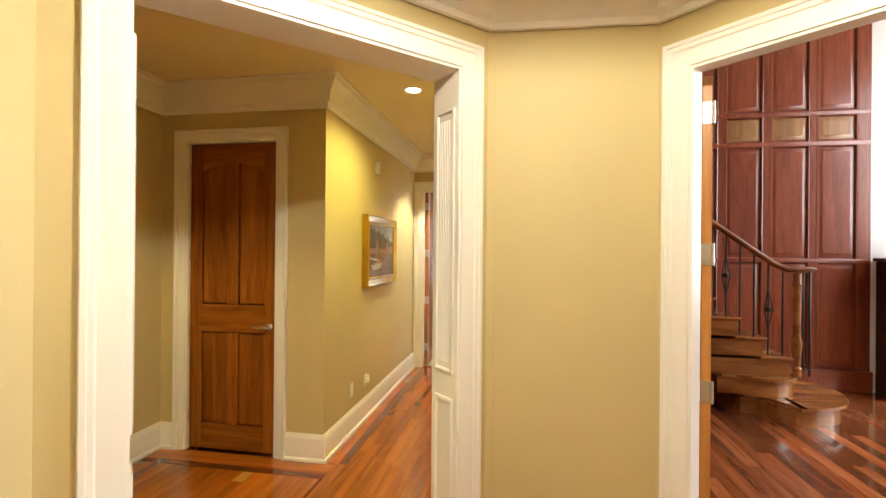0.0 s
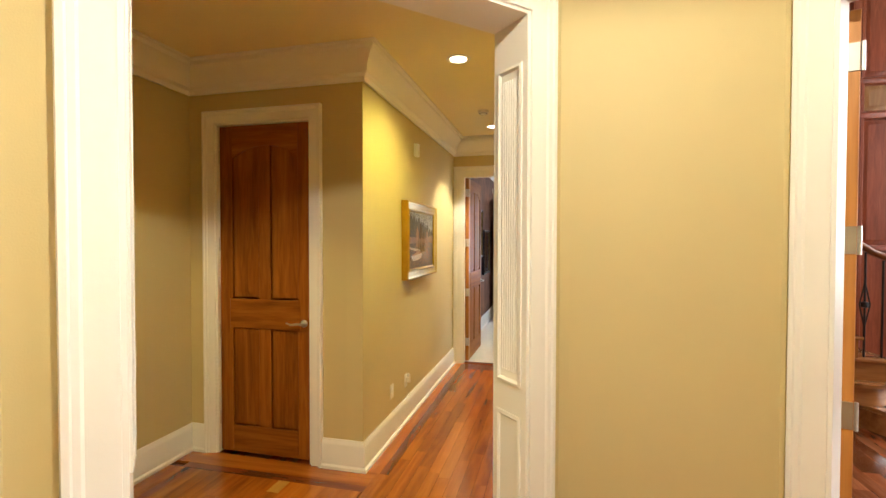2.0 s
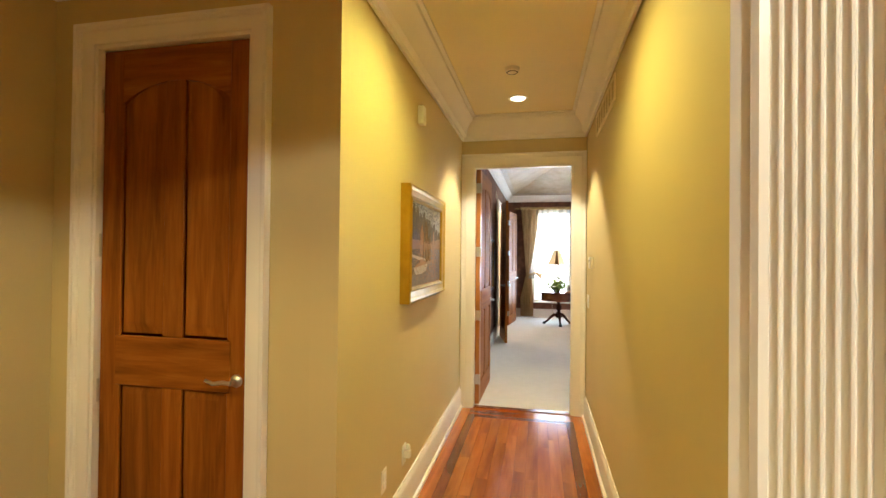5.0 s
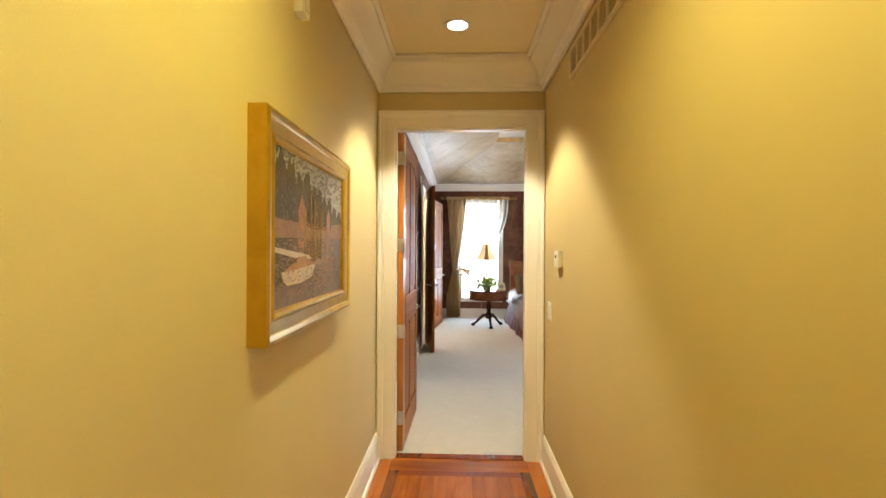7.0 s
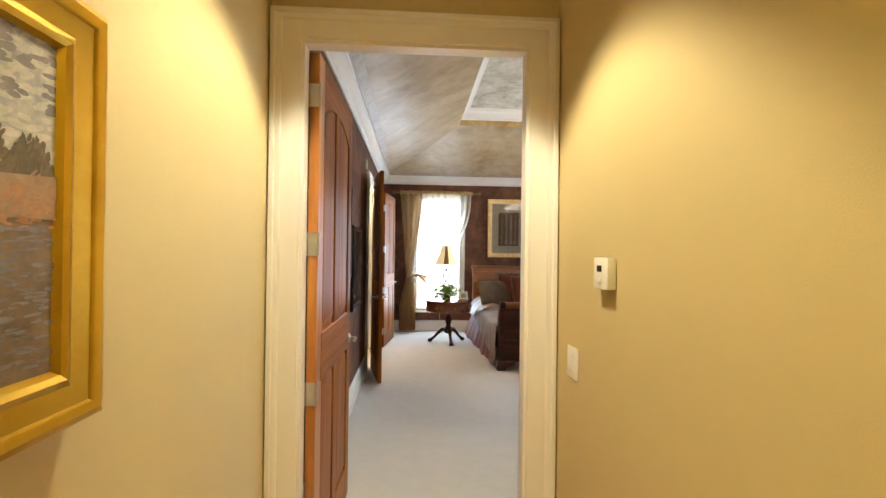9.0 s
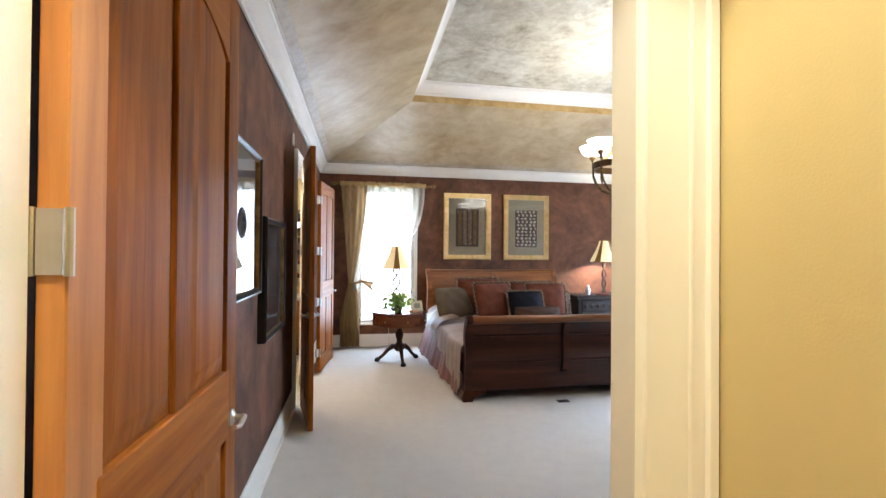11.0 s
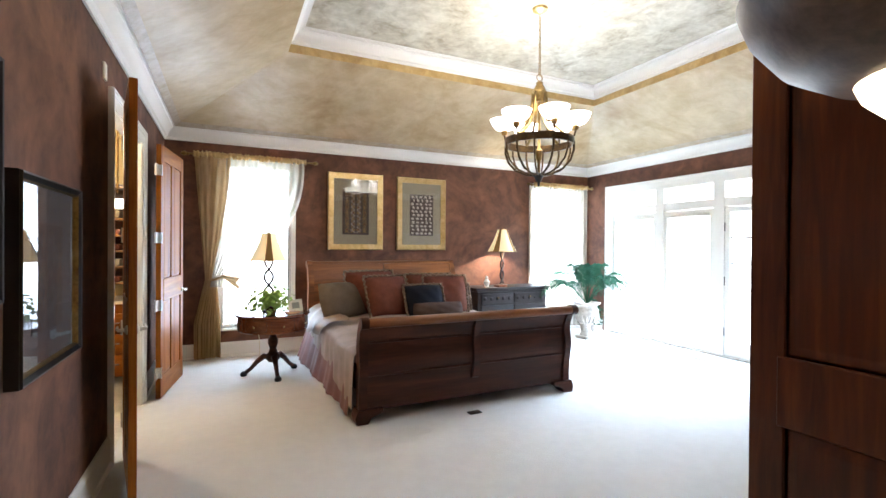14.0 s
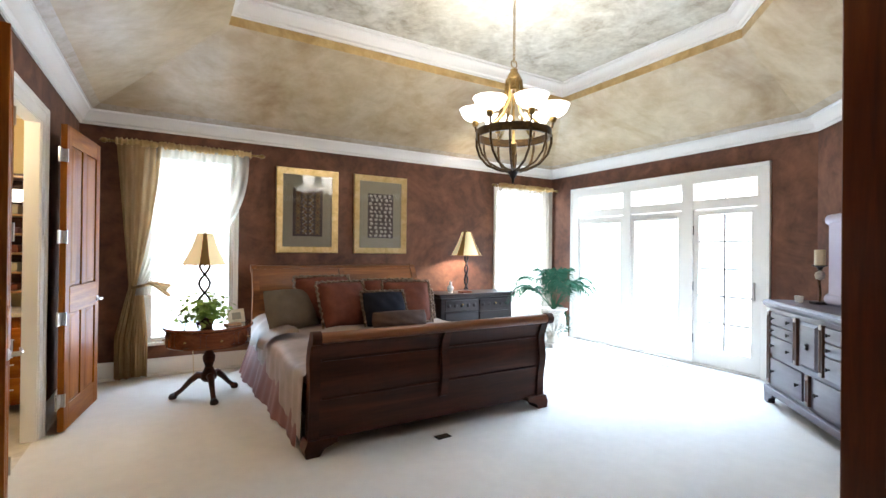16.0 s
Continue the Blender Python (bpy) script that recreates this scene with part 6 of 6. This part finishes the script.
for k in range(19):
    z = 3.745 - k * 0.031
    part("chain_link", tube([(0.011 * math.cos(a) if k % 2 else 0, 0 if k % 2 else 0.011 * math.cos(a), z - 0.018 + 0.024 * math.sin(a)) for a in [math.tau * i / 10 for i in range(10)]], 0.003, 5, closed=True), M["antique_brass"], cl)
part("loop", tube([(0.032 * math.cos(a), 0, 3.135 + 0.032 * math.sin(a)) for a in [math.tau * i / 16 for i in range(16)]], 0.005, 6, closed=True), M["antique_brass"], cl)
part("hub", lathe([(0, 2.90), (0.05, 2.90), (0.052, 2.97), (0.068, 3.0), (0.05, 3.04), (0.03, 3.07), (0.035, 3.085), (0.012, 3.10), (0, 3.105)], 20), M["antique_brass"], cl)
part("ring", lathe([(0.308, 2.475), (0.328, 2.475), (0.332, 2.53), (0.328, 2.545), (0.308, 2.545)], 56, ring=True), M["bronze"], cl, "broad bronze ring")
for k in range(6):
    a = math.tau * k / 6 + 0.28
    c, s = math.cos(a), math.sin(a)
    part("strap", tube([(c * r, s * r, z) for r, z in ((0.06, 3.0), (0.07, 2.88), (0.085, 2.78), (0.14, 2.67), (0.24, 2.58), (0.318, 2.54))], 0.010, 8, flat=1.6), M["antique_brass"], cl)
    part("rib", tube([(c * r, s * r, z) for r, z in ((0.326, 2.50), (0.325, 2.42), (0.295, 2.33), (0.225, 2.25), (0.12, 2.205), (0.03, 2.195))], 0.011, 8), M["bronze"], cl)
    arm = part("arm", tube([(c * r, s * r, z) for r, z in ((0.30, 2.545), (0.33, 2.56), (0.338, 2.60), (0.338, 2.63))], 0.010, 8), M["bronze"], cl)
    part("cup", lathe([(0, 2.60), (0.022, 2.60), (0.034, 2.63), (0.028, 2.655), (0, 2.655)], 14, c * 0.338, s * 0.338), M["antique_brass"], arm)
    part("bowl", lathe([(0, 2.648), (0.04, 2.65), (0.085, 2.668), (0.117, 2.70), (0.132, 2.745), (0.140, 2.752), (0.134, 2.755), (0.122, 2.742), (0.07, 2.69), (0, 2.675)], 28, c * 0.338, s * 0.338), M["shade_glow"], arm, "lit alabaster bowl")
for k in range(6):
    a = math.tau * (k + 0.5) / 6 + 0.28
    c, s = math.cos(a), math.sin(a)
    part("rib", tube([(c * r, s * r, z) for r, z in ((0.326, 2.50), (0.325, 2.42), (0.295, 2.33), (0.225, 2.25), (0.12, 2.205), (0.03, 2.195))], 0.009, 8), M["bronze"], cl)
part("stem", lathe([(0.012, 2.20), (0.016, 2.33), (0.03, 2.35), (0.034, 2.43), (0.014, 2.46), (0.012, 2.90)], 14), M["antique_brass"], cl)
part("drop", lathe([(0, 2.085), (0.01, 2.09), (0.014, 2.125), (0.03, 2.15), (0.045, 2.185), (0.05, 2.20), (0.03, 2.215), (0, 2.22)], 18), M["iron"], cl, "dark iron drop")
bulb("chandelier_bulbs", cx, cy, 2.95, 68, (1.0, 0.93, 0.82), 0.3)

# ---- floor lamp beside the doorway ----
fx, fy = 0.262, 7.285
fl = thing("floor_lamp", pose(fx, fy, 0), "dark-dished floor lamp with a glowing glass bowl", "floor lamp")
part("base", lathe([(0, 0), (0.15, 0), (0.15, 0.015), (0.10, 0.03), (0.03, 0.05), (0, 0.05)], 28, -0.155, 0.02), M["bronze"], fl)
part("pole", tube([(-0.155, 0.02, 0.04), (-0.155, 0.02, 1.80)], 0.0145, 12), M["iron"], fl, "dark bronze pole")
part("dish", lathe([(0.125, 1.765), (0.17, 1.775), (0.235, 1.815), (0.28, 1.875), (0.298, 1.925), (0.29, 1.925), (0.22, 1.83), (0.125, 1.79)], 48, ring=True), M["marble"], fl, "dark lacquered dish")
part("glass_bowl", lathe([(0, 1.69), (0.04, 1.692), (0.09, 1.71), (0.125, 1.745), (0.135, 1.77), (0.125, 1.78), (0, 1.78)], 32), M["bowl_glow"], fl, "lit amber glass bowl")
part("finial", lathe([(0, 1.575), (0.014, 1.578), (0.016, 1.594), (0.008, 1.604), (0.012, 1.62), (0.032, 1.65), (0.03, 1.668), (0.012, 1.682), (0.02, 1.69), (0, 1.695)], 18), M["finial"], fl, "turned wooden finial")
part("strut", tube([(-0.155, 0.02, 1.78), (-0.19, 0.02, 1.81)], 0.012, 8), M["bronze"], fl)
part("pull_chain", tube([(-0.135, 0.03, 1.76), (-0.11, 0.04, 1.6), (-0.05, 0.06, 1.3), (0.0, 0.08, 0.95), (0.05, 0.09, 0.4), (0.06, 0.10, 0.01)], 0.004, 6), M["antique_brass"], fl, "thin cord")
part("pull_chain", tube([(0.16, 0.03, 1.78), (0.145, 0.04, 1.6), (0.105, 0.06, 1.3), (0.07, 0.08, 0.95), (0.062, 0.09, 0.4), (0.06, 0.10, 0.01)], 0.004, 6), M["antique_brass"], fl, "thin cord")
bulb("floor_lamp_bulb", fx, fy, 1.90, 9, (1.0, 0.75, 0.45), 0.06)

# ---- floor registers ----
for x, y, w, d, turn in ((1.30, 10.63, 0.125, 0.075, 3), (5.05, 11.17, 0.10, 0.30, 0)):
    r = thing("floor_register", pose(x, y, 0.0, 0, 0, turn), "small dark metal floor register set in the carpet", "floor register", "floor registers")
    part("plate", soft_box(-w / 2, w / 2, -d / 2, d / 2, 0, 0.006, 0.002, 1), M["iron"], r)
    for k in range(4):
        part("slot", boxes((-w * 0.4, w * 0.4, d * (-0.3 + 0.2 * k) - 0.005, d * (-0.3 + 0.2 * k) + 0.005, 0.006, 0.008)), M["bronze"], r, smooth=None)

# ---- bathroom seen through its doorway ----
setting("wall_bath_west", boxes((-3.6, -3.5, 10.6, 13.6, 0, 2.9)), M["beige"], "warm cream bathroom wall")
setting("wall_bath_north", boxes((-3.5, -1.55, 13.5, 13.6, 0, 2.9)), M["beige"], "warm cream bathroom wall")
setting("wall_bath_south", boxes((-3.5, -1.55, 10.6, 10.7, 0, 2.9)), M["beige"], "warm cream bathroom wall")
setting("ceiling_bath", boxes((-3.6, -1.55, 10.6, 13.6, 2.75, 2.85)), M["hall_ceiling"], "cream bathroom ceiling")
setting("floor_bath", boxes((-3.6, -1.46, 10.6, 13.6, -0.12, -0.004)), M["tile"], "cream tiled bathroom floor")
va = thing("vanity", pose(-2.32, 13.19, 0), "reddish wooden bathroom vanity with a pale counter", "vanity")
part("body", soft_box(-0.75, 0.75, -0.28, 0.28, 0.08, 0.86, 0.006), M["door"], va)
part("counter", soft_box(-0.78, 0.78, -0.31, 0.29, 0.86, 0.90, 0.008), M["tile"], va, "pale stone counter")
for k in range(3):
    for x in (-0.7, -0.22, 0.26):
        dr = part("drawer", soft_box(x, x + 0.44, -0.297, -0.275, 0.12 + 0.22 * k, 0.32 + 0.22 * k, 0.005), M["door_x"], va)
        part("pull", tube([(x + 0.15, -0.30, 0.22 + 0.22 * k), (x + 0.22, -0.325, 0.22 + 0.22 * k), (x + 0.29, -0.30, 0.22 + 0.22 * k)], 0.006, 6), M["steel"], dr)
sv = thing("open_shelves", pose(-2.26, 13.46, 1.05), "dark open shelves filled with folded clothes", "shelves")
part("back", boxes((-0.7, 0.7, 0.0, 0.02, 0, 1.15)), M["bed"], sv, smooth=None)
for k in range(7):
    part("shelf", soft_box(-0.7, 0.7, -0.25, 0.0, 0.18 * k, 0.18 * k + 0.02, 0.003, 1), M["finial"], sv)
rnd = random.Random(8)
for k in range(6):
    for q in range(6):
        single("folded_cloth", soft_box(-0.09, 0.09, -0.1, 0.1, 0, rnd.uniform(0.05, 0.12), 0.02), M[rnd.choice(["rust", "umber", "navy", "mat_grey", "skirt"])],
               "folded dark garment on an open shelf", "clothes", "folded clothes", m=pose(-2.26 - 0.58 + 0.23 * q, 13.34, 1.07 + 0.18 * k))
gl = thing("pendant_bowl", pose(-1.74, 12.62, 0), "glowing white bowl pendant in the bathroom", "ceiling light")
part("stem", tube([(0, 0, 2.75), (0, 0, 2.02)], 0.008, 8), M["antique_brass"], gl)
part("bowl", lathe([(0, 1.86), (0.06, 1.865), (0.13, 1.90), (0.16, 1.95), (0.15, 1.95), (0, 1.90)], 24), M["bath_glow"], gl, "lit white glass")
bulb("bath_bulb", -2.1, 11.9, 2.4, 70, GOLDEN, 0.1)

# ---- library with a staircase, seen through the study doorway ----
LT = 5.6
setting("wall_library_north", boxes((-0.1, 4.02, 6.76, 6.82, 0, LT)), M["library"], "mahogany panelled library wall")
setting("wall_library_west", boxes((-0.105, 0.0, 2.97, 6.8, 0, LT)), M["library"], "mahogany library wall")
setting("ceiling_library", boxes((-0.1, 6.8, 1.0, 6.9, LT, LT + 0.1)), M["hall_ceiling"], "cream library ceiling")
setting("wall_library_south", boxes((1.98, 6.8, 0.9, 1.0, 0, LT)), M["library"], "mahogany library wall")
setting("wall_over_foyer", boxes((-0.1, 0.0, 2.9, 3.0, 2.9, LT)), M["library"], "mahogany library wall")
setting("wall_library_east", boxes((6.7, 6.8, 1.0, 3.2, 0, LT), (6.7, 6.8, 6.3, 6.9, 0, LT), (6.7, 6.8, 3.2, 6.3, 0, 0.8), (6.7, 6.8, 3.2, 6.3, 4.6, LT), (6.7, 6.8, 4.7, 4.8, 0.8, 4.6)), M["trim"], "white library wall with tall windows")
setting("backdrop_library", boxes((9.3, 9.4, -1.0, 8.0, -1.0, 8.0)), M["day_glow"], "bright daylight beyond the library windows")
setting("wall_library_north_bay", boxes((4.02, 6.8, 6.76, 6.82, 0, LT)), M["trim"], "white library bay wall")
panels = bpy.data.objects["wall_library_north"]
for k in range(9):
    x0 = 4.0 - 0.50 * (k + 1) - 0.07
    if x0 < 0:
        break
    part("stile", soft_box(x0 + 0.44, x0 + 0.54, 6.735, 6.76, 0.24, LT, 0.004, 1), M["library"], panels)
    for z0, z1 in ((0.30, 1.48), (1.56, 2.86), (2.96, 3.22), (3.32, 4.75)):
        bm = bmesh.new()
        raised(bm, [(x0 + 0.03, z0), (x0 + 0.41, z0), (x0 + 0.41, z1), (x0 + 0.03, z1)], 6.757, 6.735, 0.045)
        part("panel", bm, M["finial"] if z1 - z0 < 0.3 else M["library"], panels, "lighter burl panel" if z1 - z0 < 0.3 else "")
        part("panel_bead", sweep([(0, 0), (0, 0.022), (0.012, 0.028), (0.022, 0.012), (0.022, 0)], [(x0 + 0.0, z0 - 0.03), (x0 + 0.44, z0 - 0.03), (x0 + 0.44, z1 + 0.03), (x0, z1 + 0.03)], lambda x, z, h: (x, 6.76 - h, z), True), M["library"], panels)
for z in (1.52, 2.91, 3.27):
    part("rail", soft_box(0.0, 4.0, 6.733, 6.76, z - 0.025, z + 0.025, 0.005), M["library"], panels)
part("plinth", soft_box(0.0, 4.02, 6.70, 6.76, 0.0, 0.24, 0.012), M["library"], panels)
cbn = thing("dark_cabinet", pose(4.42, 6.5, 0), "dark wooden library cabinet", "cabinet")
part("body", soft_box(-0.37, 0.4, -0.22, 0.22, 0, 1.52, 0.01), M["bed"], cbn)
part("top", soft_box(-0.4, 0.43, -0.25, 0.23, 1.52, 1.56, 0.01), M["bed"], cbn)
single("bronze_bust", lathe([(0, 0), (0.06, 0), (0.05, 0.05), (0.025, 0.08), (0.05, 0.16), (0.055, 0.22), (0.03, 0.28), (0, 0.3)], 16), M["iron"], "dark rounded ornament on the library cabinet", "ornament", m=pose(4.32, 6.45, 1.56))

st = thing("staircase", pose(0.03, 0, 0), "oak staircase with a curved starting step and iron balusters", "staircase")
RISE, RUN = 0.192, 0.235
SY0, SY1 = 5.70, 6.70


def round_step(x_end, reach, y_front, z0, z1):
    """A starting step with a rounded end."""
    pts = [(x_end - 1.0, SY1), (x_end - 1.0, SY0), (x_end - 0.86, SY0)]
    pts += [(x_end - 0.80 + 0.16 * i / 4, SY0 + (y_front - SY0) * math.sin(math.pi / 2 * (i + 1) / 5)) for i in range(5)]
    for i in range(13):
        a = -math.pi / 2 + math.pi * i / 12
        r = (SY1 - y_front) / 2
        pts.append((x_end - r + r * math.cos(a) * reach, (SY1 + y_front) / 2 + r * math.sin(a)))
    return slab(bmesh.new(), pts, z0, z1)


part("riser", round_step(3.16, 1.0, 5.36, 0, RISE - 0.03), M["stair"], st, "curved riser")
part("tread", round_step(3.20, 1.0, 5.32, RISE - 0.03, RISE), M["stair"], st, "curved bullnose tread")
part("riser", round_step(2.95, 0.7, 5.60, RISE, 2 * RISE - 0.03), M["stair"], st)
part("tread", round_step(2.99, 0.7, 5.56, 2 * RISE - 0.03, 2 * RISE), M["stair"], st)
for k in range(2, 10):
    x1 = 2.60 - RUN * (k - 2)
    z = RISE * (k + 1)
    part("riser", boxes((x1 - RUN - 0.6 if k > 7 else x1 - RUN * (10 - k), x1, SY0, SY1, z - RISE, z - 0.03)), M["stair"], st, smooth=None)
    part("tread", soft_box(x1 - RUN - 0.03, x1 + 0.03, SY0 - 0.03, SY1, z - 0.03, z, 0.012, 3), M["stair"], st)
nx, ny = 2.70, 5.76
part("newel", lathe([(0, 0.384), (0.045, 0.384), (0.045, 0.46), (0.03, 0.48), (0.034, 0.56), (0.045, 0.66), (0.05, 0.72), (0.03, 0.80), (0.034, 0.84), (0.03, 0.9), (0.036, 1.1), (0.03, 1.25), (0.045, 1.30), (0.03, 1.34), (0.04, 1.40), (0, 1.42)], 20, nx, ny), M["stair"], st, "turned newel post")
rail = [(nx + 0.16, ny + 0.12, 1.445), (nx + 0.14, ny + 0.0, 1.445), (nx + 0.02, ny - 0.02, 1.445), (nx - 0.10, ny - 0.01, 1.445), (nx - 0.22, ny - 0.01, 1.50), (nx - 0.4, ny - 0.01, 1.63), (nx - 1.1, ny - 0.01, 2.14), (nx - 2.0, ny - 0.01, 2.80)]
part("handrail", tube(rail, 0.035, 14, flat=0.8), M["bed_top"], st, "polished dark handrail")
for k in range(15):
    x = nx - 0.13 - 0.131 * k
    idx = max(2, 2 + int((2.60 + RUN - x) / RUN))
    z0 = RISE * (idx if x < 2.60 else 2)
    z1 = 1.445 + max(0, (nx - 0.16 - x)) * 0.735 - 0.02
    b = part("baluster", tube([(x, ny, z0), (x, ny, z1)], 0.009, 6), M["iron"], st, "iron baluster")
    if k % 3 == 1:
        zm = (z0 + z1) / 2
        part("basket", lathe([(0, zm - 0.035), (0.03, zm - 0.02), (0.03, zm + 0.02), (0, zm + 0.035)], 8, x, ny), M["iron"], b)
        for sg in (-1, 1):
            part("basket_bar", tube([(x, ny, zm - 0.2), (x + sg * 0.04, ny, zm), (x, ny, zm + 0.2)], 0.006, 6), M["iron"], b)
for x, y in ((nx + 0.10, ny - 0.02), (nx + 0.15, ny + 0.06), (nx + 0.13, ny + 0.14)):
    part("baluster", tube([(x, y, 0.384), (x, y, 1.43)], 0.010, 6), M["iron"], st, "iron baluster")

# ---- floors laid board by board ----


def boards(name, parent, x0, x1, y0, y1, width, length, material, z=0.0, gap=0.0015):
    x, k = x0, 0
    while x < x1 - 0.01:
        w = min(width, x1 - x)
        y = y0 - random.random() * length * 0.8
        while y < y1 - 0.005:
            n = length * random.uniform(0.7, 1.35)
            a, b = max(y, y0), min(y + n, y1)
            y += n
            if b - a < 0.02:
                continue
            ob = new(name, board_mesh(round(w - gap, 4), round(b - a - gap, 4), material))
            ob.location = (x + w / 2, (a + b) / 2, z)
            ob.parent = parent
            k += 1
        x += w
    return k


BOARDS = {}


def board_mesh(w, n, material):
    key = (w, n, material.name)
    if key not in BOARDS:
        bm = boxes((-w / 2, w / 2, -n / 2, n / 2, -0.018, -0.001))
        top = [v for v in bm.verts if v.co.z > -0.01]
        inner = bmesh.ops.inset_region(bm, faces=[f for f in bm.faces if all(v in top for v in f.verts)], thickness=0.0012)
        for f in bm.faces:
            if f.normal.z > 0.5 and all(abs(v.co.x) < w / 2 - 0.0005 for v in f.verts):
                for v in f.verts:
                    v.co.z = 0.0
        BOARDS[key] = finish("floor_plank", bm, material)
    return BOARDS[key]


floor_hall = setting("floor_hall", boxes((-2.86, -0.23, 0.6, 6.80, -0.03, -0.017)), M["inlay"], "reddish cherry plank floor with a dark inlaid border")
random.seed(4)
boards("floor_plank", floor_hall, -1.265, -0.424, 2.6, 6.55, 0.084, 1.0, M["plank"])
boards("floor_plank", floor_hall, -2.62, -1.948, 1.0, 3.66, 0.084, 1.0, M["plank"])
boards("floor_plank", floor_hall, -1.948, -1.864, 1.0, 3.52, 0.084, 1.0, M["plank"])
boards("floor_plank", floor_hall, -1.948, -1.864, 3.52, 3.66, 0.084, 2.0, M["pale_plank"])
boards("floor_plank", floor_hall, -1.864, -1.35, 1.0, 3.66, 0.084, 1.0, M["plank"])
for x0, x1, y0, y1, m in ((-1.33, -1.265, 3.9, 6.62, "inlay"), (-0.424, -0.359, 2.9, 6.62, "inlay"), (-1.452, -1.33, 3.9, 6.80, "plank"), (-0.359, -0.235, 2.9, 6.80, "plank"),
                          (-1.265, -0.424, 6.55, 6.62, "inlay"), (-1.33, -0.359, 6.62, 6.80, "plank"), (-2.72, -1.35, 3.66, 3.73, "inlay"), (-2.855, -1.35, 3.73, 3.905, "plank"),
                          (-2.69, -2.62, 1.0, 3.66, "inlay"), (-2.855, -2.69, 0.8, 3.66, "plank"), (-1.35, -1.265, 2.6, 3.9, "plank"), (-1.35, -0.424, 1.4, 2.6, "plank")):
    if x1 - x0 > y1 - y0:
        n = x1 - x0
        ob = new("border_plank", board_mesh(round(y1 - y0 - 0.0015, 4), round(n - 0.0015, 4), M[m]))
        ob.rotation_euler = (0, 0, radians(90))
    else:
        ob = new("border_plank", board_mesh(round(x1 - x0 - 0.0015, 4), round(y1 - y0 - 0.0015, 4), M[m]))
    ob.location, ob.parent = ((x0 + x1) / 2, (y0 + y1) / 2, 0.0), floor_hall


def joined_boards(name, x0, x1, y0, y1, width, length, material, label, keep, turn=0.0, drop=0.0):
    bm = bmesh.new()
    rot = Matrix.Rotation(radians(turn), 3, "Z")
    mid = Vector(((x0 + x1) / 2, (y0 + y1) / 2, 0))
    reach = max(x1 - x0, y1 - y0) * 0.75
    x = -reach
    while x < reach:
        y = -reach - random.random() * length
        while y < y1 - mid.y - 0.005:
            n = length * random.uniform(0.7, 1.35)
            end = y + n
            y = max(y, y0 - mid.y)
            n = min(end, y1 - mid.y) - y
            if n < 0.02:
                y = end
                continue
            c = mid + rot @ Vector((x + width / 2, y + n / 2, 0))
            if keep(c.x, c.y):
                v = []
                for z in (-0.018, 0.0):
                    for dx, dy in ((0.001, 0.001), (width - 0.001, 0.001), (width - 0.001, n - 0.001), (0.001, n - 0.001)):
                        q = mid + rot @ Vector((x + dx, y + dy, 0))
                        v.append(bm.verts.new((q.x, q.y, z - drop)))
                for f in ((4, 5, 6, 7), (0, 1, 5, 4), (1, 2, 6, 5), (2, 3, 7, 6), (3, 0, 4, 7)):
                    bm.faces.new([v[i] for i in f])
            y = end
        x += width
    return setting(name, bm, material, label)


def in_foyer(x, y):
    return C.x - 0.3 < x < D.x + 0.1 and -1.25 < y < 3.0 and (Vector((x, y)) - A).dot(NA) > -0.26 and (Vector((x, y)) - B).dot(NB) > -0.12 and y < 2.94


joined_boards("floor_foyer", -1.6, 2.0, -1.22, 3.0, 0.084, 1.0, M["plank"], "reddish cherry plank foyer floor", in_foyer, drop=0.001)
floor_library = joined_boards("floor_library", 0.0, 6.6, 1.0, 6.75, 0.10, 1.2, M["lib_plank"], "glossy mixed-tone plank floor",
                              lambda x, y: -0.05 < x < 6.6 and (Vector((x, y)) - B).dot(NB) < -0.10 and not (1.0 < x < 4.0 and y > 4.0), 0, 0.002)
boards("floor_plank", floor_library, 0.9, 4.1, 3.4, 6.75, 0.10, 1.2, M["lib_plank"])
